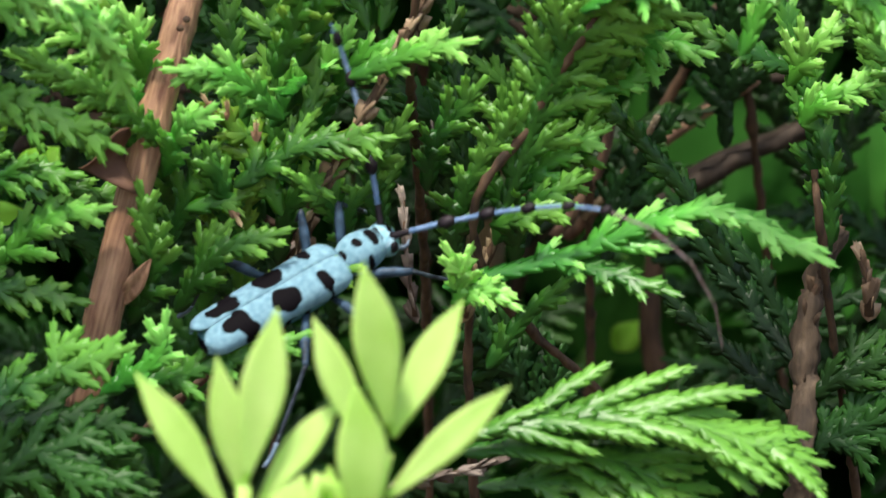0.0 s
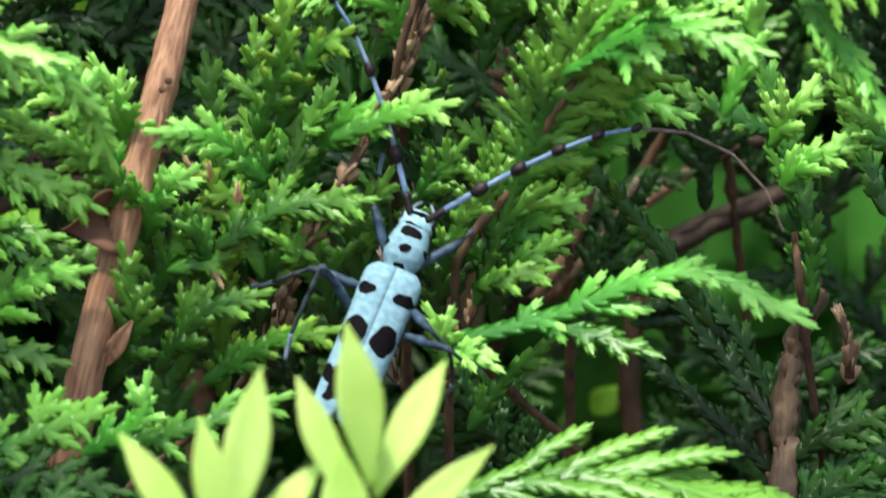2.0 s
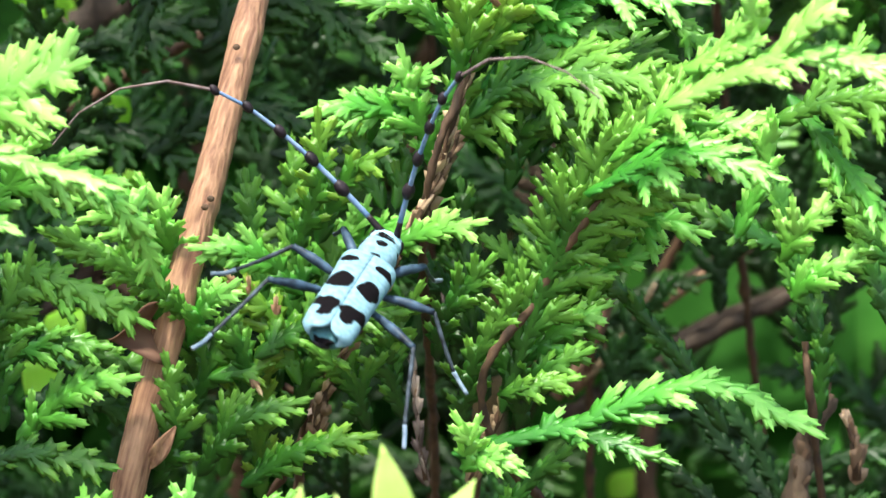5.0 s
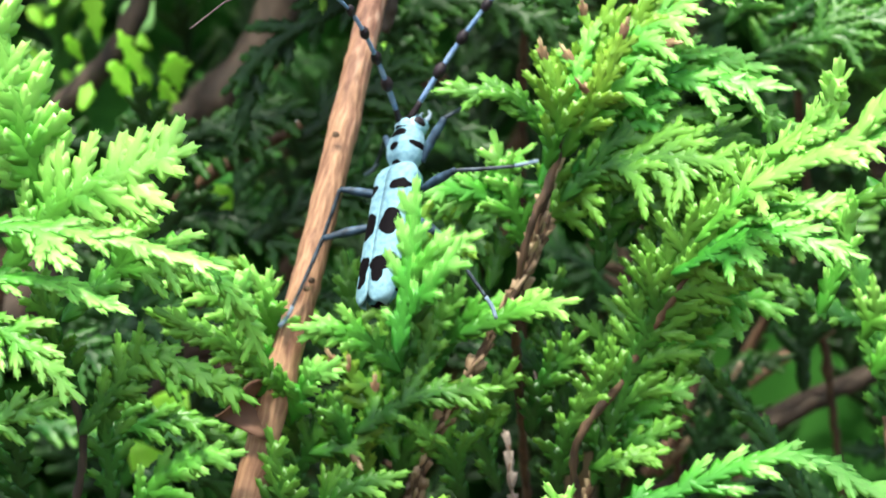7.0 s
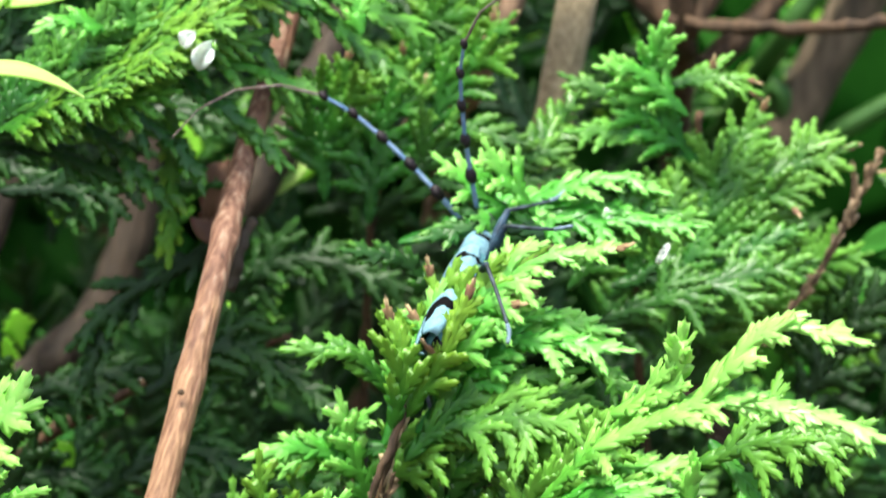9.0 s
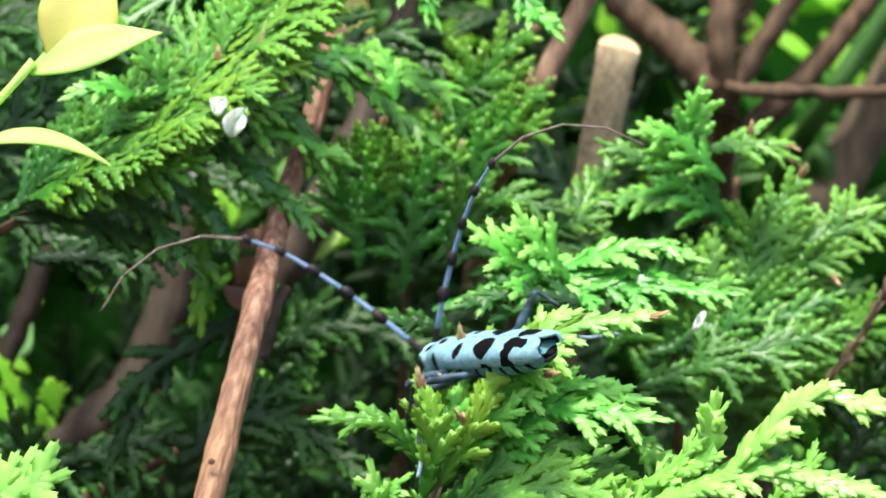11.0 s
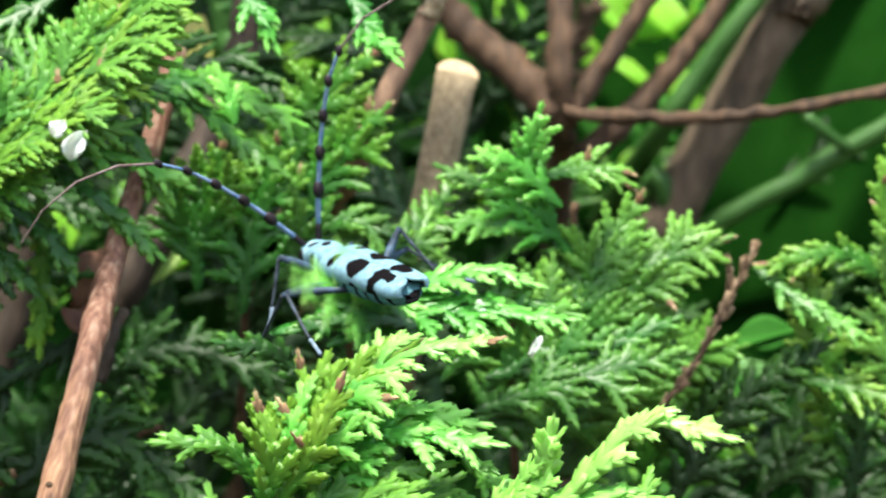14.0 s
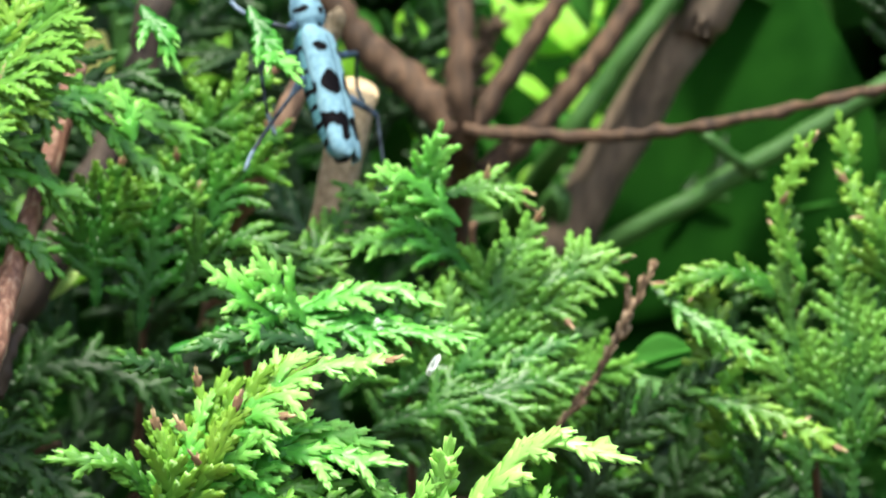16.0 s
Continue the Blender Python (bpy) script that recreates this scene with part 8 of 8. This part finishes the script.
    for piece in LEGS[5][1:3]:
        walk(piece, [
            (0, pose(0.0084, 0, 0, 96, 84, 96)),
            (0.5, pose(0.0084, 0, 0, 0, 35, 65)),
            (1, pose(0.0084, 0, 0, 0, 57, 43)),
            (1.5, pose(0.0084, 0, 0, 3, 44, 126)),
            (2, pose(0.0084, 0, 0, 0, 14, 130)),
            (2.5, pose(0.0084, 0, 0, 0, 72, 89)),
            (3, pose(0.0084, 0, 0, 2, 45, 169)),
            (3.2, pose(0.0084, 0, 0, 2, 46, 87)),
            (4.2, pose(0.0084, 0, 0, -0, 47, 33)),
            (5.3, pose(0.0084, 0, 0, -0, 47, 33)),
            (5.5, pose(0.0084, 0, 0, -0, 47, 33)),
            (6, pose(0.0084, 0, 0, -0, 47, 33)),
            (6.5, pose(0.0084, 0, 0, 0, 38, 96)),
            (7, pose(0.0084, 0, 0, 0, 34, 45)),
            (7.5, pose(0.0084, 0, 0, -0, 42, 126)),
            (8, pose(0.0084, 0, 0, -5, 53, -156)),
            (8.5, pose(0.0084, 0, 0, -7, 48, 121)),
            (8.7, pose(0.0084, 0, 0, -1, 46, 43)),
            (9.8, pose(0.0084, 0, 0, -0, 47, 33)),
            (10.8, pose(0.0084, 0, 0, -0, 47, 33)),
            (11, pose(0.0084, 0, 0, 3, 58, -46)),
            (11.5, pose(0.0084, 0, 0, 1, 58, -130)),
            (12, pose(0.0084, 0, 0, 3, 56, -46)),
            (12.5, pose(0.0084, 0, 0, -7, 45, -135)),
            (13, pose(0.0084, 0, 0, 0, 51, 161)),
            (13.5, pose(0.0084, 0, 0, 0, 57, -136)),
            (14, pose(0.0084, 0, 0, 7, 52, -48)),
            (14.5, pose(0.0084, 0, 0, 1, 47, 28)),
            (15, pose(0.0084, 0, 0, -0, 47, 33)),
            (15.5, pose(0.0084, 0, 0, -0, 33, -5)),
            (16, pose(0.0084, 0, 0, -0, 47, 33)),
        ])
    walk(FEELERS[0][0], [
        (0, pose(0.0009, 0.0124, 0.001, 43.7, 49.3, -2.0)),
        (0.5, pose(0.0009, 0.0124, 0.001, 64.0, 39.9, 7.6)),
        (1, pose(0.0009, 0.0124, 0.001, 21.3, 24.0, -9.7)),
        (1.5, pose(0.0009, 0.0124, 0.001, 10.1, 0.8, -42.0)),
        (2, pose(0.0009, 0.0124, 0.001, 18.2, 14.4, -32.8)),
        (2.5, pose(0.0009, 0.0124, 0.001, 76.4, 15.3, -21.8)),
        (3, pose(0.0009, 0.0124, 0.001, 49.3, -6.3, -54.5)),
        (3.2, pose(0.0009, 0.0124, 0.001, 68.0, -7.4, -60.1)),
        (5.3, pose(0.0009, 0.0124, 0.001, 101.1, 1.2, -2.8)),
        (5.5, pose(0.0009, 0.0124, 0.001, 107.7, 33.3, -13.9)),
        (6, pose(0.0009, 0.0124, 0.001, 84.2, 13.1, -17.0)),
        (6.5, pose(0.0009, 0.0124, 0.001, 49.9, -26.0, -51.1)),
        (6.75, pose(0.0009, 0.0124, 0.001, 27.0, 12.2, -33.8)),
        (7, pose(0.0009, 0.0124, 0.001, 8.4, 53.8, -30.3)),
        (7.5, pose(0.0009, 0.0124, 0.001, 49.1, 57.9, -28.3)),
        (8, pose(0.0009, 0.0124, 0.001, 77.7, 63.5, 26.2)),
        (8.5, pose(0.0009, 0.0124, 0.001, 71.6, 52.6, 45.3)),
        (8.7, pose(0.0009, 0.0124, 0.001, 84.1, 45.5, 20.6)),
        (9.75, pose(0.0009, 0.0124, 0.001, 73.1, 45.7, -28.3)),
        (10.8, pose(0.0009, 0.0124, 0.001, 65.9, 40.1, -74.2)),
        (11, pose(0.0009, 0.0124, 0.001, 87.4, 33.8, -54.2)),
        (11.5, pose(0.0009, 0.0124, 0.001, 78.9, 16.8, -44.3)),
        (12, pose(0.0009, 0.0124, 0.001, 46.1, 31.6, -33.8)),
        (12.5, pose(0.0009, 0.0124, 0.001, 67.8, 32.1, -10.0)),
        (13, pose(0.0009, 0.0124, 0.001, 55.1, 26.1, -31.4)),
        (13.5, pose(0.0009, 0.0124, 0.001, 78.4, 18.9, -51.1)),
        (14, pose(0.0009, 0.0124, 0.001, 85.2, 7.0, -43.3)),
        (14.5, pose(0.0009, 0.0124, 0.001, 108.8, 31.0, -35.4)),
        (14.75, pose(0.0009, 0.0124, 0.001, 73.6, 15.1, -34.8)),
        (15, pose(0.0009, 0.0124, 0.001, 39.7, 2.4, -25.2)),
        (15.5, pose(0.0009, 0.0124, 0.001, 52.5, -8.0, -28.3)),
        (16, pose(0.0009, 0.0124, 0.001, 101.1, -42.1, -59.2)),
    ])
    walk(FEELERS[1][0], [
        (0, pose(-0.0009, 0.0124, 0.001, 41.5, -2.6, 59.7)),
        (0.5, pose(-0.0009, 0.0124, 0.001, 66.4, 25.5, 57.2)),
        (1, pose(-0.0009, 0.0124, 0.001, 54.3, 4.0, 52.5)),
        (1.5, pose(-0.0009, 0.0124, 0.001, 11.9, -10.3, 30.2)),
        (2, pose(-0.0009, 0.0124, 0.001, 17.7, -3.5, 32.8)),
        (2.5, pose(-0.0009, 0.0124, 0.001, -10.6, -40.2, 80.3)),
        (3, pose(-0.0009, 0.0124, 0.001, 38.1, -31.0, -11.7)),
        (3.2, pose(-0.0009, 0.0124, 0.001, 24.3, -40.0, 4.6)),
        (4.25, pose(-0.0009, 0.0124, 0.001, 45.4, -42.0, 25.1)),
        (5.3, pose(-0.0009, 0.0124, 0.001, 65.9, -49.5, 44.8)),
        (5.5, pose(-0.0009, 0.0124, 0.001, 84.6, -28.0, 21.7)),
        (6, pose(-0.0009, 0.0124, 0.001, 103.0, -71.2, -13.9)),
        (6.5, pose(-0.0009, 0.0124, 0.001, 19.4, -34.2, 28.7)),
        (6.75, pose(-0.0009, 0.0124, 0.001, 57.4, 2.4, 25.1)),
        (7, pose(-0.0009, 0.0124, 0.001, 101.4, 32.7, 47.1)),
        (7.5, pose(-0.0009, 0.0124, 0.001, 103.7, 27.3, 47.7)),
        (8, pose(-0.0009, 0.0124, 0.001, 113.1, 26.9, 85.0)),
        (8.5, pose(-0.0009, 0.0124, 0.001, 115.2, 14.7, 64.9)),
        (8.7, pose(-0.0009, 0.0124, 0.001, 99.6, 19.8, 52.2)),
        (9.75, pose(-0.0009, 0.0124, 0.001, 68.7, 2.2, 4.4)),
        (10.8, pose(-0.0009, 0.0124, 0.001, 58.2, -31.3, -34.5)),
        (11, pose(-0.0009, 0.0124, 0.001, 74.8, -21.3, -26.0)),
        (11.5, pose(-0.0009, 0.0124, 0.001, 48.9, -40.2, 13.8)),
        (12, pose(-0.0009, 0.0124, 0.001, -17.1, -4.9, 17.4)),
        (12.25, pose(-0.0009, 0.0124, 0.001, 23.9, -14.6, 42.6)),
        (12.5, pose(-0.0009, 0.0124, 0.001, 62.8, -38.1, 57.0)),
        (13, pose(-0.0009, 0.0124, 0.001, 51.6, -28.0, 8.3)),
        (13.5, pose(-0.0009, 0.0124, 0.001, 48.8, -25.1, -35.2)),
        (14, pose(-0.0009, 0.0124, 0.001, 106.9, -34.0, -21.6)),
        (14.5, pose(-0.0009, 0.0124, 0.001, 75.6, -19.8, -11.9)),
        (15, pose(-0.0009, 0.0124, 0.001, 16.8, -32.6, 61.3)),
        (15.5, pose(-0.0009, 0.0124, 0.001, 17.9, -35.1, 56.0)),
        (16, pose(-0.0009, 0.0124, 0.001, 34.7, -57.2, 22.2)),
    ])


motions()
